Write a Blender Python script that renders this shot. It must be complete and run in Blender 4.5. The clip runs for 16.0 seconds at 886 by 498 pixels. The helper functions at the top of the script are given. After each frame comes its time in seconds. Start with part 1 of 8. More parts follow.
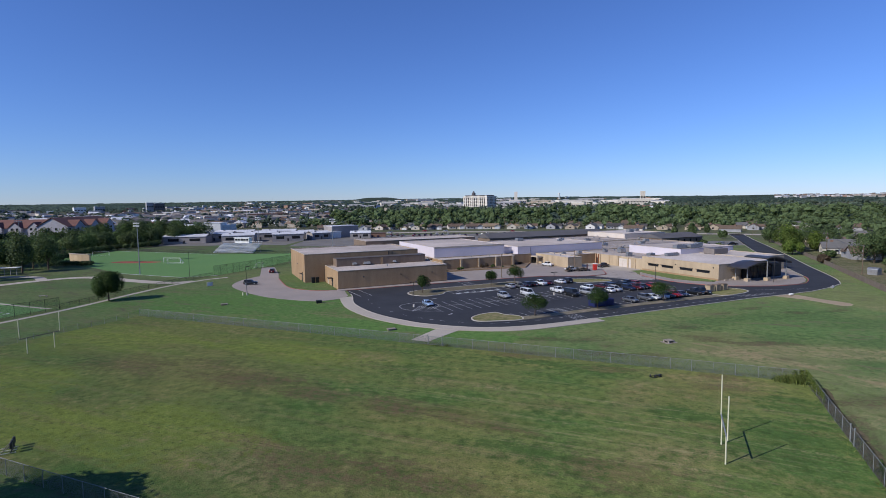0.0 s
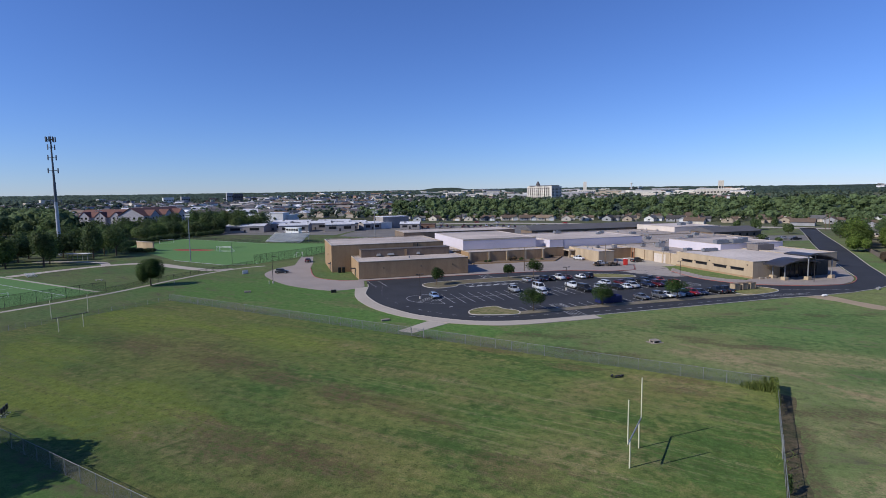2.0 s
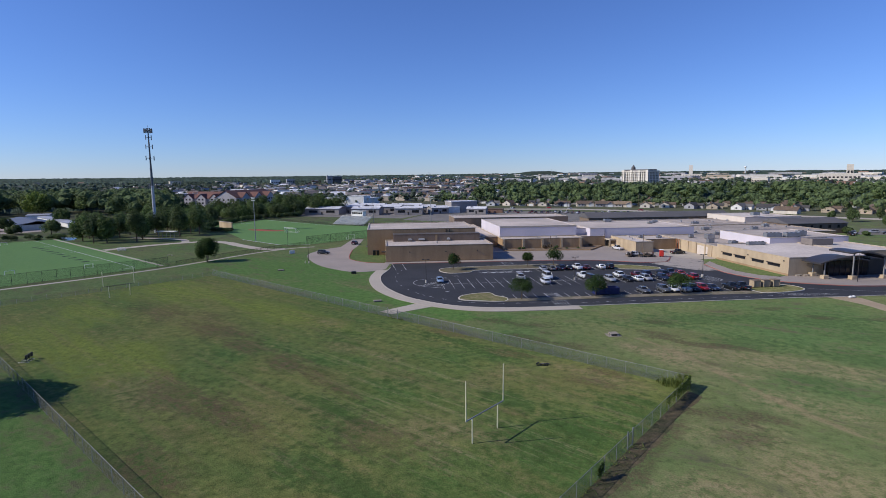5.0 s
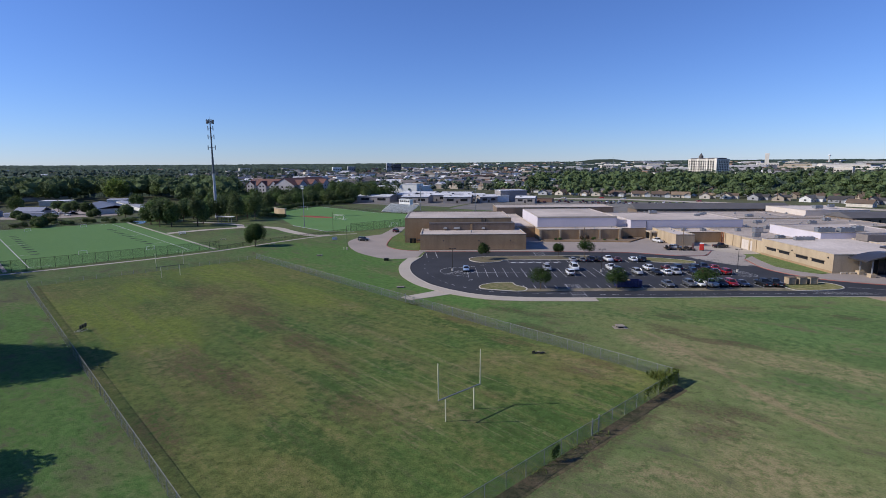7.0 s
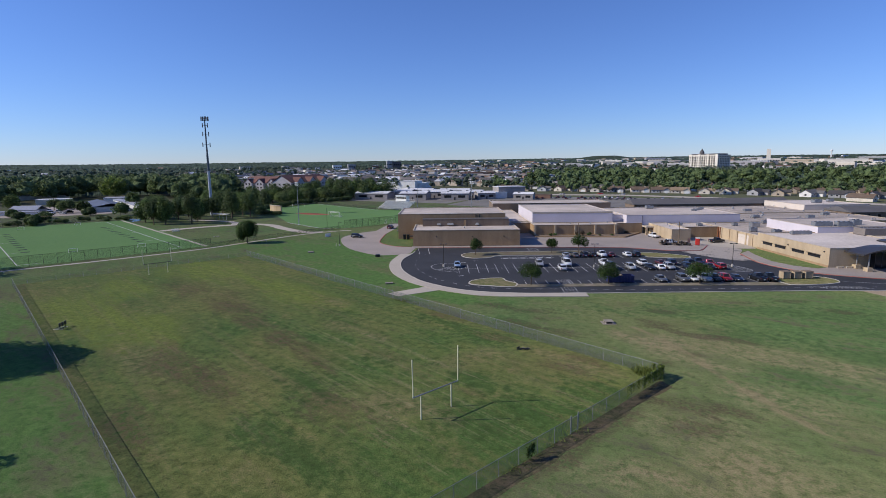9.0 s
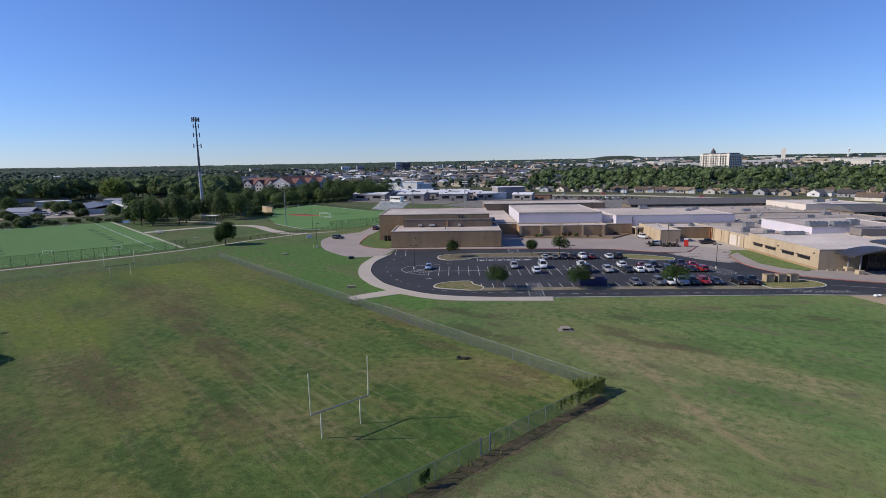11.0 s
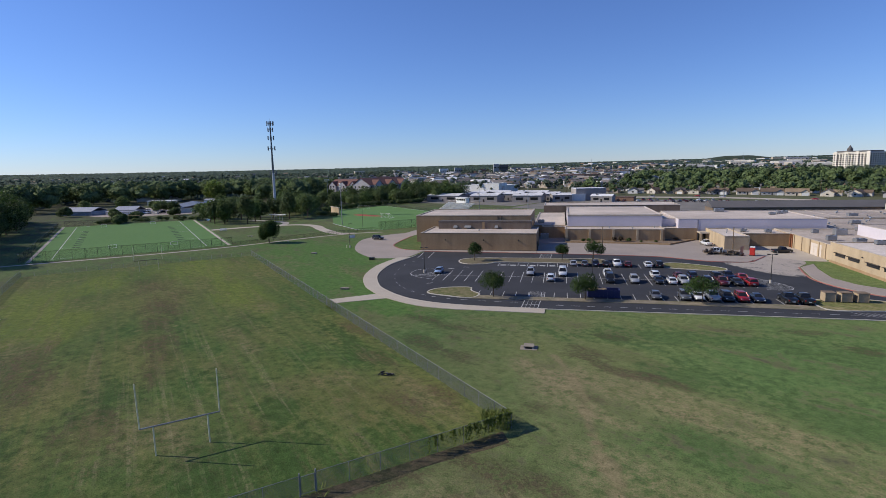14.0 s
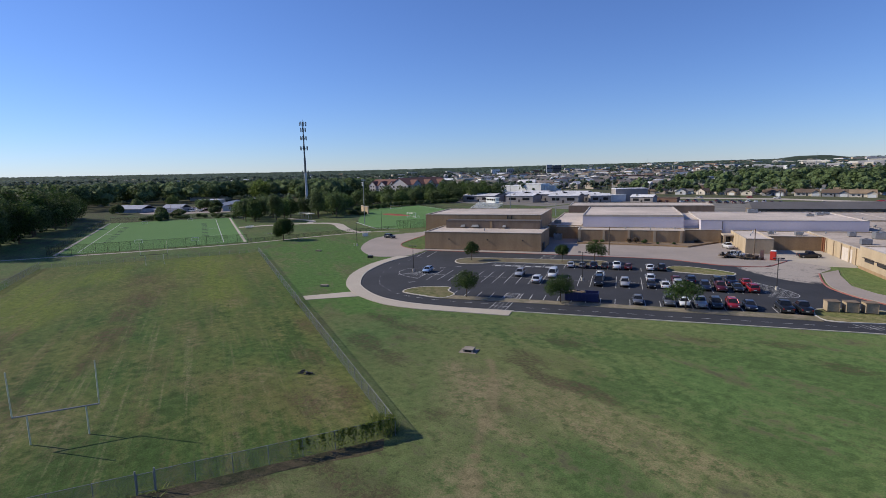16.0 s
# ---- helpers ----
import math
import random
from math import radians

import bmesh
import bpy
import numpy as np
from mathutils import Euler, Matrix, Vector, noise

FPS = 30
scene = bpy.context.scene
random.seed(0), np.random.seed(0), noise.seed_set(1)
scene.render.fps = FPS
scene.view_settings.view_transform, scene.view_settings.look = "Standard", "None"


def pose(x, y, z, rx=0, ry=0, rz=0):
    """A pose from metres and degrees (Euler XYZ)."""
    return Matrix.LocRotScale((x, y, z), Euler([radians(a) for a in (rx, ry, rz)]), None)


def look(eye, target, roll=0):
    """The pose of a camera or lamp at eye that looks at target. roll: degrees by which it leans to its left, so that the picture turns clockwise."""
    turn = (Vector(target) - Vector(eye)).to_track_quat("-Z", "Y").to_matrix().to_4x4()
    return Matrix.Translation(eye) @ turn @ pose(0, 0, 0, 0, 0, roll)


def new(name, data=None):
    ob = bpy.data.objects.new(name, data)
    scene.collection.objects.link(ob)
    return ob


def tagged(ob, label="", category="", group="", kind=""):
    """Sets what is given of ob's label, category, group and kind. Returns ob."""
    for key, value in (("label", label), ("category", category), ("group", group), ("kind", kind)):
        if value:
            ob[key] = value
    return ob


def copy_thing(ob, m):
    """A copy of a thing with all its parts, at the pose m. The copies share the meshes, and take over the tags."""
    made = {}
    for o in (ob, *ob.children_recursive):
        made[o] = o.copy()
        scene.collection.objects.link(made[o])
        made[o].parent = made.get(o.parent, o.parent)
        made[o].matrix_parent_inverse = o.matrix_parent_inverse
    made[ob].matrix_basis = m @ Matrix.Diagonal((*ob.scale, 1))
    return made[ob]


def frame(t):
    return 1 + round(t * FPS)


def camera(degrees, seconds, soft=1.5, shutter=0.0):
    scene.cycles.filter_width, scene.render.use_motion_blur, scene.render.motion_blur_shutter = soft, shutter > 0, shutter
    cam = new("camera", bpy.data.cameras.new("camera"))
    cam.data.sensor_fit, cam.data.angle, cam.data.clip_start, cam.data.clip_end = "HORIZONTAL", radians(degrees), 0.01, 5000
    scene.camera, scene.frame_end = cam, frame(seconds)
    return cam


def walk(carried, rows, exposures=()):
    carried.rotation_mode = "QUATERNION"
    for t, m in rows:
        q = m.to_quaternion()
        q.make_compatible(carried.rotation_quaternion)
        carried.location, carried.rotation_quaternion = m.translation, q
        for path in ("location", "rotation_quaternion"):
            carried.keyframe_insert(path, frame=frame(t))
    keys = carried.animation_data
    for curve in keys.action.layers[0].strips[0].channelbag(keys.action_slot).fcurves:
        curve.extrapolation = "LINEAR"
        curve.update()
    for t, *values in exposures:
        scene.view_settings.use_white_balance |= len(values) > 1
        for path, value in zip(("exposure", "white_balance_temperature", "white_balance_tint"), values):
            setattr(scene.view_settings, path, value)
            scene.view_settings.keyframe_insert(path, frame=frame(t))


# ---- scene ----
cam = camera(79.6, 16.0, soft=0.5)
PATH = [
    (0, (0.955, -0.825, 27.477), (-0.13, 98.80, 18.84), -0.80),
    (0.5, (5.093, -1.042, 27.644), (0.64, 98.44, 18.52), -0.81),
    (1, (9.263, -1.213, 27.825), (1.54, 98.03, 18.29), -0.78),
    (1.5, (13.557, -1.384, 28.048), (2.61, 97.51, 18.05), -0.77),
    (2, (17.859, -1.514, 28.263), (3.87, 96.96, 17.96), -0.80),
    (2.5, (22.191, -1.612, 28.484), (5.11, 96.32, 17.67), -0.76),
    (3, (26.552, -1.716, 28.713), (6.43, 95.62, 17.75), -0.70),
    (3.5, (30.919, -1.805, 28.903), (7.70, 94.79, 17.51), -0.69),
    (4, (35.281, -1.897, 29.149), (9.16, 93.88, 17.17), -0.65),
    (6.5, (53.033, -2.386, 30.507), (13.74, 88.33, 15.44), -0.34),
    (7, (54.128, -2.400, 30.598), (12.39, 87.16, 15.21), -0.30),
    (7.5, (54.553, -2.346, 30.422), (11.59, 86.65, 15.13), -0.30),
    (8, (54.586, -1.951, 30.198), (12.06, 87.19, 14.56), -0.42),
    (8.5, (55.068, -0.955, 29.997), (13.08, 88.40, 14.12), -0.47),
    (9, (56.252, 0.523, 29.770), (14.25, 89.88, 13.92), -0.60),
    (11.5, (67.011, 13.742, 28.698), (21.02, 101.19, 13.32), -1.08),
    (12, (69.698, 17.153, 28.449), (20.65, 102.96, 13.21), -1.14),
    (12.5, (72.483, 20.599, 28.163), (20.55, 104.72, 13.09), -1.18),
    (13, (75.296, 24.049, 27.876), (20.51, 106.36, 12.97), -1.22),
    (13.5, (78.057, 27.521, 27.567), (20.24, 107.75, 12.70), -1.28),
    (14, (80.776, 31.050, 27.219), (20.40, 109.38, 12.38), -1.24),
    (14.5, (83.533, 34.574, 26.804), (21.01, 111.22, 12.10), -1.22),
    (15, (86.328, 38.011, 26.455), (21.78, 112.98, 11.85), -1.24),
    (15.5, (89.104, 41.367, 26.127), (22.67, 114.69, 11.62), -1.28),
    (16, (91.812, 44.718, 25.744), (23.53, 116.34, 11.34), -1.27),
]
walk(cam, [(t, look(eye, target, roll)) for t, eye, target, roll in PATH],
     exposures=[(0, 0.06, 6330, 10), (4, 0.11, 6500, 10), (9, 0.17, 6660, 10), (12, 0.19, 6880, 9), (16, 0.21, 7060, 8)])

# ---- light ----
SUN_DIR = Vector((-0.857, -0.515, 0.0)).normalized()
SUN_EL = radians(34.2)
to_sun = Vector((SUN_DIR.x * math.cos(SUN_EL), SUN_DIR.y * math.cos(SUN_EL), math.sin(SUN_EL)))
world = bpy.data.worlds.new("sky")
scene.world = world
world.use_nodes = True
wn, wl = world.node_tree.nodes, world.node_tree.links
sky = wn.new("ShaderNodeTexSky")
sky.sky_type, sky.sun_disc = "NISHITA", False
sky.sun_elevation, sky.sun_rotation = SUN_EL, math.atan2(SUN_DIR.x, SUN_DIR.y)
sky.altitude, sky.air_density, sky.dust_density, sky.ozone_density = 1500.0, 1.2, 0.05, 6.6
wn["Background"].inputs["Strength"].default_value = 0.093
tint = wn.new("ShaderNodeMix")
tint.data_type, tint.blend_type = "RGBA", "MULTIPLY"
tint.inputs["Factor"].default_value, tint.inputs[7].default_value = 1.0, (0.785, 0.9, 1.3, 1.0)
wl.new(sky.outputs["Color"], tint.inputs[6])
wl.new(tint.outputs[2], wn["Background"].inputs["Color"])
sun_data = bpy.data.lights.new("sun", "SUN")
sun_data.energy, sun_data.angle, sun_data.color = 4.2, radians(0.5), (1.0, 0.94, 0.85)
sun = new("sun", sun_data)
sun.matrix_world = look(to_sun * 300, (0, 0, 0))


# ---- materials ----
def nodes_of(name):
    m = bpy.data.materials.new(name)
    m.use_nodes = True
    return m, m.node_tree.nodes, m.node_tree.links, m.node_tree.nodes["Principled BSDF"]


def ramp(n, l, src, stops):
    r = n.new("ShaderNodeValToRGB")
    while len(r.color_ramp.elements) < len(stops):
        r.color_ramp.elements.new(0.5)
    for el, (p, c) in zip(r.color_ramp.elements, stops):
        el.position, el.color = p, (c, c, c, 1) if isinstance(c, (int, float)) else (*c, 1)
    l.new(src, r.inputs["Fac"])
    return r.outputs["Color"]


def noise_tex(n, l, vec, scale, detail=4, rough=0.55, distort=0.0):
    t = n.new("ShaderNodeTexNoise")
    t.inputs["Scale"].default_value, t.inputs["Detail"].default_value = scale, detail
    t.inputs["Roughness"].default_value, t.inputs["Distortion"].default_value = rough, distort
    l.new(vec, t.inputs["Vector"])
    return t.outputs["Fac"]


def mixed(n, l, fac, a, b, mode="MIX"):
    m = n.new("ShaderNodeMix")
    m.data_type, m.blend_type = "RGBA", mode
    for sock, val in ((m.inputs["Factor"], fac), (m.inputs[6], a), (m.inputs[7], b)):
        if isinstance(val, bpy.types.NodeSocket):
            l.new(val, sock)
        elif isinstance(val, tuple):
            sock.default_value = (*val, 1)
        else:
            sock.default_value = val
    return m.outputs[2]


def calc(n, l, op, a, b=0.0, c=0.0):
    m = n.new("ShaderNodeMath")
    m.operation = op
    for sock, val in zip(m.inputs, (a, b, c)):
        if isinstance(val, bpy.types.NodeSocket):
            l.new(val, sock)
        else:
            sock.default_value = val
    return m.outputs[0]


def bumped(n, l, bsdf, height, strength=0.3, dist=0.02):
    b = n.new("ShaderNodeBump")
    b.inputs["Strength"].default_value, b.inputs["Distance"].default_value = strength, dist
    l.new(height, b.inputs["Height"])
    l.new(b.outputs["Normal"], bsdf.inputs["Normal"])


def surface(name, col, other=None, rough=0.8, metal=0.0, big=0.15, fine=6.0, vary=0.15, bump=0.15, random_shade=0.0, streak=None):
    """A plain material: two colours mixed by large stains, a fine grain, and a little relief."""
    m, n, l, bsdf = nodes_of(name)
    pos = n.new("ShaderNodeNewGeometry").outputs["Position"]
    other = other or tuple(c * 0.75 for c in col)
    stain = ramp(n, l, noise_tex(n, l, pos, big, 5, 0.6), [(0.32, 0.0), (0.68, 1.0)])
    c = mixed(n, l, stain, col, other)
    grain = ramp(n, l, noise_tex(n, l, pos, fine, 3), [(0.25, 1 - vary), (0.75, 1 + vary)])
    c = mixed(n, l, 1.0, c, grain, "MULTIPLY")
    if streak:
        mp = n.new("ShaderNodeMapping")
        mp.inputs["Scale"].default_value = (streak, streak, 0.12 * streak)
        l.new(pos, mp.inputs["Vector"])
        s = ramp(n, l, noise_tex(n, l, mp.outputs["Vector"], 1.0, 4), [(0.3, 0.8), (0.6, 1.05)])
        c = mixed(n, l, 0.8, c, s, "MULTIPLY")
    if random_shade:
        r = n.new("ShaderNodeObjectInfo").outputs["Random"]
        s = ramp(n, l, r, [(0.0, 1 - random_shade), (1.0, 1 + random_shade)])
        c = mixed(n, l, 1.0, c, s, "MULTIPLY")
    l.new(c, bsdf.inputs["Base Color"])
    bsdf.inputs["Roughness"].default_value, bsdf.inputs["Metallic"].default_value = rough, metal
    bsdf.inputs["Specular IOR Level"].default_value = 0.3
    if bump:
        bumped(n, l, bsdf, noise_tex(n, l, pos, fine, 4), bump, 0.05)
    return m


def paint(name, col, rough=0.3, metal=0.0, coat=0.0):
    m, n, l, bsdf = nodes_of(name)
    pos = n.new("ShaderNodeNewGeometry").outputs["Position"]
    dust = ramp(n, l, noise_tex(n, l, pos, 1.7, 4), [(0.3, 0.9), (0.8, 1.06)])
    l.new(mixed(n, l, 1.0, col, dust, "MULTIPLY"), bsdf.inputs["Base Color"])
    bsdf.inputs["Roughness"].default_value, bsdf.inputs["Metallic"].default_value = rough, metal
    bsdf.inputs["Coat Weight"].default_value = coat
    return m


def blot(n, l, xy, cx, cy, rx, ry, turn, edge):
    """1 inside a soft, ragged ellipse of the ground, 0 outside it."""
    mp = n.new("ShaderNodeMapping")
    mp.vector_type = "TEXTURE"
    mp.inputs["Location"].default_value, mp.inputs["Rotation"].default_value = (cx, cy, 0), (0, 0, radians(turn))
    mp.inputs["Scale"].default_value = (rx, ry, 1e4)
    l.new(xy, mp.inputs["Vector"])
    ln = n.new("ShaderNodeVectorMath")
    ln.operation = "LENGTH"
    l.new(mp.outputs["Vector"], ln.inputs[0])
    d = calc(n, l, "ADD", ln.outputs["Value"], calc(n, l, "MULTIPLY", calc(n, l, "SUBTRACT", edge, 0.5), 5.5))
    return ramp(n, l, d, [(0.45, 1.0), (1.2, 0.0)])


def drawn_out(n, l, vec, turn, long, short):
    """The ground turned to an axis and scaled so that one unit is long metres along it and short metres across it."""
    mp = n.new("ShaderNodeMapping")
    mp.vector_type = "TEXTURE"
    mp.inputs["Rotation"].default_value, mp.inputs["Scale"].default_value = (0, 0, radians(turn)), (long, short, 1.0)
    l.new(vec, mp.inputs["Vector"])
    return mp.outputs["Vector"]


def grass(name, green, olive, dry, soil, dryness, axis=None, dry_spots=(), soil_spots=(), lush_spots=(), trail=None, far=None, straw=None, contrast=1.25, lush=None, fresh_spots=()):
    """Mown grass: zones of lush and tired green, thin brown cover and bare patches with ragged edges, mowing rows along the axis, clumps and tufts."""
    m, n, l, bsdf = nodes_of(name)
    pos = n.new("ShaderNodeNewGeometry").outputs["Position"]
    along = drawn_out(n, l, pos, axis if axis is not None else -20.0, 2.5, 1.0)
    big = noise_tex(n, l, pos, 0.03, 4, 0.55)
    mid = noise_tex(n, l, along, 0.2, 7, 0.68, 0.5)
    small = noise_tex(n, l, pos, 0.75, 6, 0.72)
    speck = noise_tex(n, l, pos, 2.0, 4, 0.7)
    tuft = noise_tex(n, l, pos, 5.5, 3, 0.75)
    rag = calc(n, l, "ADD", calc(n, l, "MULTIPLY", mid, 0.6), calc(n, l, "MULTIPLY", small, 0.4))
    zone = calc(n, l, "ADD", calc(n, l, "MULTIPLY", big, 0.55), calc(n, l, "MULTIPLY", rag, 0.45))
    c = mixed(n, l, ramp(n, l, zone, [(0.42, 0.0), (0.56, 1.0)]), green, olive)
    c = mixed(n, l, ramp(n, l, rag, [(0.58 - dryness, 0.0), (0.72 - dryness, 0.7)]), c, dry)
    low = noise_tex(n, l, along, 0.1, 7, 0.68, 0.8)
    c = mixed(n, l, ramp(n, l, calc(n, l, "ADD", calc(n, l, "MULTIPLY", low, 0.65), calc(n, l, "MULTIPLY", small, 0.35)), [(0.53, 0.0), (0.66, 0.55)]), c, soil)
    through_gaps = ramp(n, l, calc(n, l, "ADD", calc(n, l, "MULTIPLY", small, 0.6), calc(n, l, "MULTIPLY", speck, 0.4)), [(0.44, 0.12), (0.54, 1.0)])
    for spots, tint, weight in ((lush_spots, lush or green, 0.85), (fresh_spots, tuple(0.82 * v for v in green), 0.83), (dry_spots, dry, 0.62), (soil_spots, soil, 0.81)):
        for spot in spots:
            f = calc(n, l, "MULTIPLY", blot(n, l, pos, *spot, rag), weight)
            c = mixed(n, l, f if weight > 0.82 else calc(n, l, "MULTIPLY", f, through_gaps), c, tint)
    if axis is not None:
        for across, run, lo, hi, tint, most in ((0.3, 0.02, 0.5, 0.66, olive, 0.6), (0.6, 0.03, 0.53, 0.68, dry, 0.5), (0.9, 0.045, 0.54, 0.7, green, 0.7), (1.25, 0.035, 0.53, 0.67, straw or dry, 0.55)):
            sw = noise_tex(n, l, drawn_out(n, l, pos, axis, 1 / run, 1 / across), 1.0, 5, 0.62)
            f = calc(n, l, "MULTIPLY", ramp(n, l, sw, [(lo, 0.0), (hi, most)]), ramp(n, l, speck, [(0.42, 0.1), (0.58, 1.0)]))
            if across > 1.2:
                f = calc(n, l, "MULTIPLY", f, blot(n, l, pos, 16, 66, 46, 24, axis, rag))
            c = mixed(n, l, f, c, tint)
    if trail:
        for spot in trail:
            c = mixed(n, l, calc(n, l, "MULTIPLY", blot(n, l, pos, *spot, rag), 0.7), c, dry)
    clump = ramp(n, l, speck, [(0.56, 0.0), (0.66, 0.6 * contrast)])
    c = mixed(n, l, clump, c, tuple(0.6 * a + 0.15 * b for a, b in zip(green, soil)))
    fleck = ramp(n, l, noise_tex(n, l, pos, 2.9, 3, 0.7), [(0.64, 0.0), (0.74, 0.4 * contrast)])
    c = mixed(n, l, fleck, c, dry)
    c = mixed(n, l, 1.0, c, ramp(n, l, small, [(0.3, 1 - 0.28 * contrast), (0.7, 1 + 0.28 * contrast)]), "MULTIPLY")
    c = mixed(n, l, 1.0, c, ramp(n, l, tuft, [(0.3, 1 - 0.22 * contrast), (0.7, 1 + 0.22 * contrast)]), "MULTIPLY")
    if far:
        c = mixed(n, l, blot(n, l, pos, 0, 150, 360, 330, 0, rag), far, c)
    l.new(c, bsdf.inputs["Base Color"])
    bsdf.inputs["Roughness"].default_value, bsdf.inputs["Diffuse Roughness"].default_value = 0.95, 0.4
    bsdf.inputs["Specular IOR Level"].default_value = 0.1
    bumped(n, l, bsdf, calc(n, l, "ADD", tuft, small), 0.6, 0.14)
    return m


LUSH, DRY, SOIL = (0.084, 0.165, 0.04), (0.22, 0.182, 0.105), (0.098, 0.074, 0.045)


def leaf_material(name, dark, light):
    m, n, l, bsdf = nodes_of(name)
    g = n.new("ShaderNodeNewGeometry")
    c = ramp(n, l, g.outputs["Random Per Island"], [(0.0, dark), (0.65, tuple((a + b) / 2 for a, b in zip(dark, light))), (1.0, light)])
    c = mixed(n, l, 1.0, c, ramp(n, l, noise_tex(n, l, g.outputs["Position"], 0.07, 3), [(0.35, 0.62), (0.65, 1.35)]), "MULTIPLY")
    l.new(c, bsdf.inputs["Base Color"])
    bsdf.inputs["Roughness"].default_value = 0.65
    bsdf.inputs["Specular IOR Level"].default_value = 0.2
    glow = n.new("ShaderNodeBsdfTranslucent")
    l.new(c, glow.inputs["Color"])
    mix = n.new("ShaderNodeMixShader")
    mix.inputs[0].default_value = 0.38
    l.new(bsdf.outputs[0], mix.inputs[1])
    l.new(glow.outputs[0], mix.inputs[2])
    l.new(mix.outputs[0], n["Material Output"].inputs["Surface"])
    return m


def mesh_wire(name, col, cell, cover):
    """Woven wire: diamonds of the given size in the local x-z plane of a run of fence."""
    m, n, l, bsdf = nodes_of(name)
    co = n.new("ShaderNodeTexCoord").outputs["Object"]
    s = n.new("ShaderNodeSeparateXYZ")
    l.new(co, s.inputs[0])
    k = math.pi / cell
    wires = []
    for op in ("ADD", "SUBTRACT"):
        a = calc(n, l, op, s.outputs["X"], s.outputs["Z"])
        wires.append(calc(n, l, "LESS_THAN", calc(n, l, "ABSOLUTE", calc(n, l, "SINE", calc(n, l, "MULTIPLY", a, k))), cover))
    wire = calc(n, l, "MAXIMUM", *wires)
    clear = n.new("ShaderNodeBsdfTransparent")
    mix = n.new("ShaderNodeMixShader")
    l.new(wire, mix.inputs[0])
    l.new(clear.outputs[0], mix.inputs[1])
    l.new(bsdf.outputs[0], mix.inputs[2])
    l.new(mix.outputs[0], n["Material Output"].inputs["Surface"])
    bsdf.inputs["Base Color"].default_value = (*col, 1)
    bsdf.inputs["Roughness"].default_value, bsdf.inputs["Metallic"].default_value = 0.5, 0.4
    return m


def island_material(name, colours):
    """One of several colours for each separate piece of a mesh."""
    m, n, l, bsdf = nodes_of(name)
    g = n.new("ShaderNodeNewGeometry")
    r = n.new("ShaderNodeValToRGB")
    r.color_ramp.interpolation = "CONSTANT"
    while len(r.color_ramp.elements) < len(colours):
        r.color_ramp.elements.new(0.5)
    for i, (el, c) in enumerate(zip(r.color_ramp.elements, colours)):
        el.position, el.color = i / len(colours), (*c, 1)
    l.new(g.outputs["Random Per Island"], r.inputs["Fac"])
    stain = ramp(n, l, noise_tex(n, l, g.outputs["Position"], 0.3, 4), [(0.3, 0.8), (0.7, 1.1)])
    l.new(mixed(n, l, 1.0, r.outputs["Color"], stain, "MULTIPLY"), bsdf.inputs["Base Color"])
    bsdf.inputs["Roughness"].default_value = 0.8
    return m


M = {}
M["asphalt"] = surface("fresh_asphalt", (0.026, 0.027, 0.031), (0.04, 0.041, 0.046), 0.85, big=0.09, fine=7, vary=0.28)
M["old_asphalt"] = surface("worn_asphalt", (0.13, 0.122, 0.112), (0.2, 0.185, 0.165), 0.9, big=0.08, fine=5, vary=0.15)
M["concrete"] = surface("pale_concrete", (0.42, 0.37, 0.31), (0.36, 0.315, 0.265), 0.9, big=0.09, fine=5, vary=0.1)
M["pavers"] = surface("pinkish_concrete", (0.315, 0.27, 0.24), (0.265, 0.228, 0.205), 0.9, big=0.1, fine=3, vary=0.12)
M["kerb"] = surface("kerb_concrete", (0.5, 0.46, 0.4), (0.4, 0.37, 0.32), 0.9, big=0.4, fine=5)
M["red_kerb"] = surface("red_painted_kerb", (0.32, 0.09, 0.075), (0.3, 0.14, 0.12), 0.8, big=0.5, fine=4)
M["line"] = surface("white_road_paint", (0.58, 0.58, 0.57), (0.3, 0.3, 0.3), 0.7, big=0.9, fine=6, vary=0.2, bump=0)
M["blue_line"] = surface("blue_road_paint", (0.25, 0.36, 0.55), (0.2, 0.28, 0.4), 0.7, big=0.9, fine=6, bump=0)
M["brick"] = surface("tan_brick", (0.36, 0.245, 0.14), (0.31, 0.205, 0.115), 0.88, big=0.14, fine=3.2, vary=0.1, streak=0.5)
M["brick_light"] = surface("pale_tan_brick", (0.45, 0.355, 0.24), (0.39, 0.3, 0.2), 0.88, big=0.14, fine=3.2, vary=0.08, streak=0.4)
M["brick_dark"] = surface("brown_brick", (0.2, 0.15, 0.115), (0.17, 0.125, 0.09), 0.88, big=0.2, fine=3.2, vary=0.1, streak=0.6)
M["coping"] = surface("metal_coping", (0.5, 0.43, 0.34), (0.4, 0.34, 0.27), 0.5, big=0.3, fine=3)
M["dark_coping"] = surface("dark_metal_coping", (0.13, 0.11, 0.095), None, 0.5, big=0.3, fine=3)
M["roof_tan"] = surface("gravel_roof", (0.54, 0.465, 0.41), (0.35, 0.3, 0.265), 0.95, big=0.06, fine=1.6, vary=0.2)
M["roof_worn"] = surface("worn_gravel_roof", (0.43, 0.365, 0.315), (0.27, 0.23, 0.2), 0.95, big=0.05, fine=1.3, vary=0.22)
M["roof_pale"] = surface("pale_membrane_roof", (0.62, 0.545, 0.49), (0.46, 0.4, 0.355), 0.85, big=0.06, fine=1.2, vary=0.14)
M["roof_grey"] = surface("grey_shingle_roof", (0.115, 0.11, 0.115), (0.09, 0.087, 0.09), 0.85, big=0.1, fine=2.5)
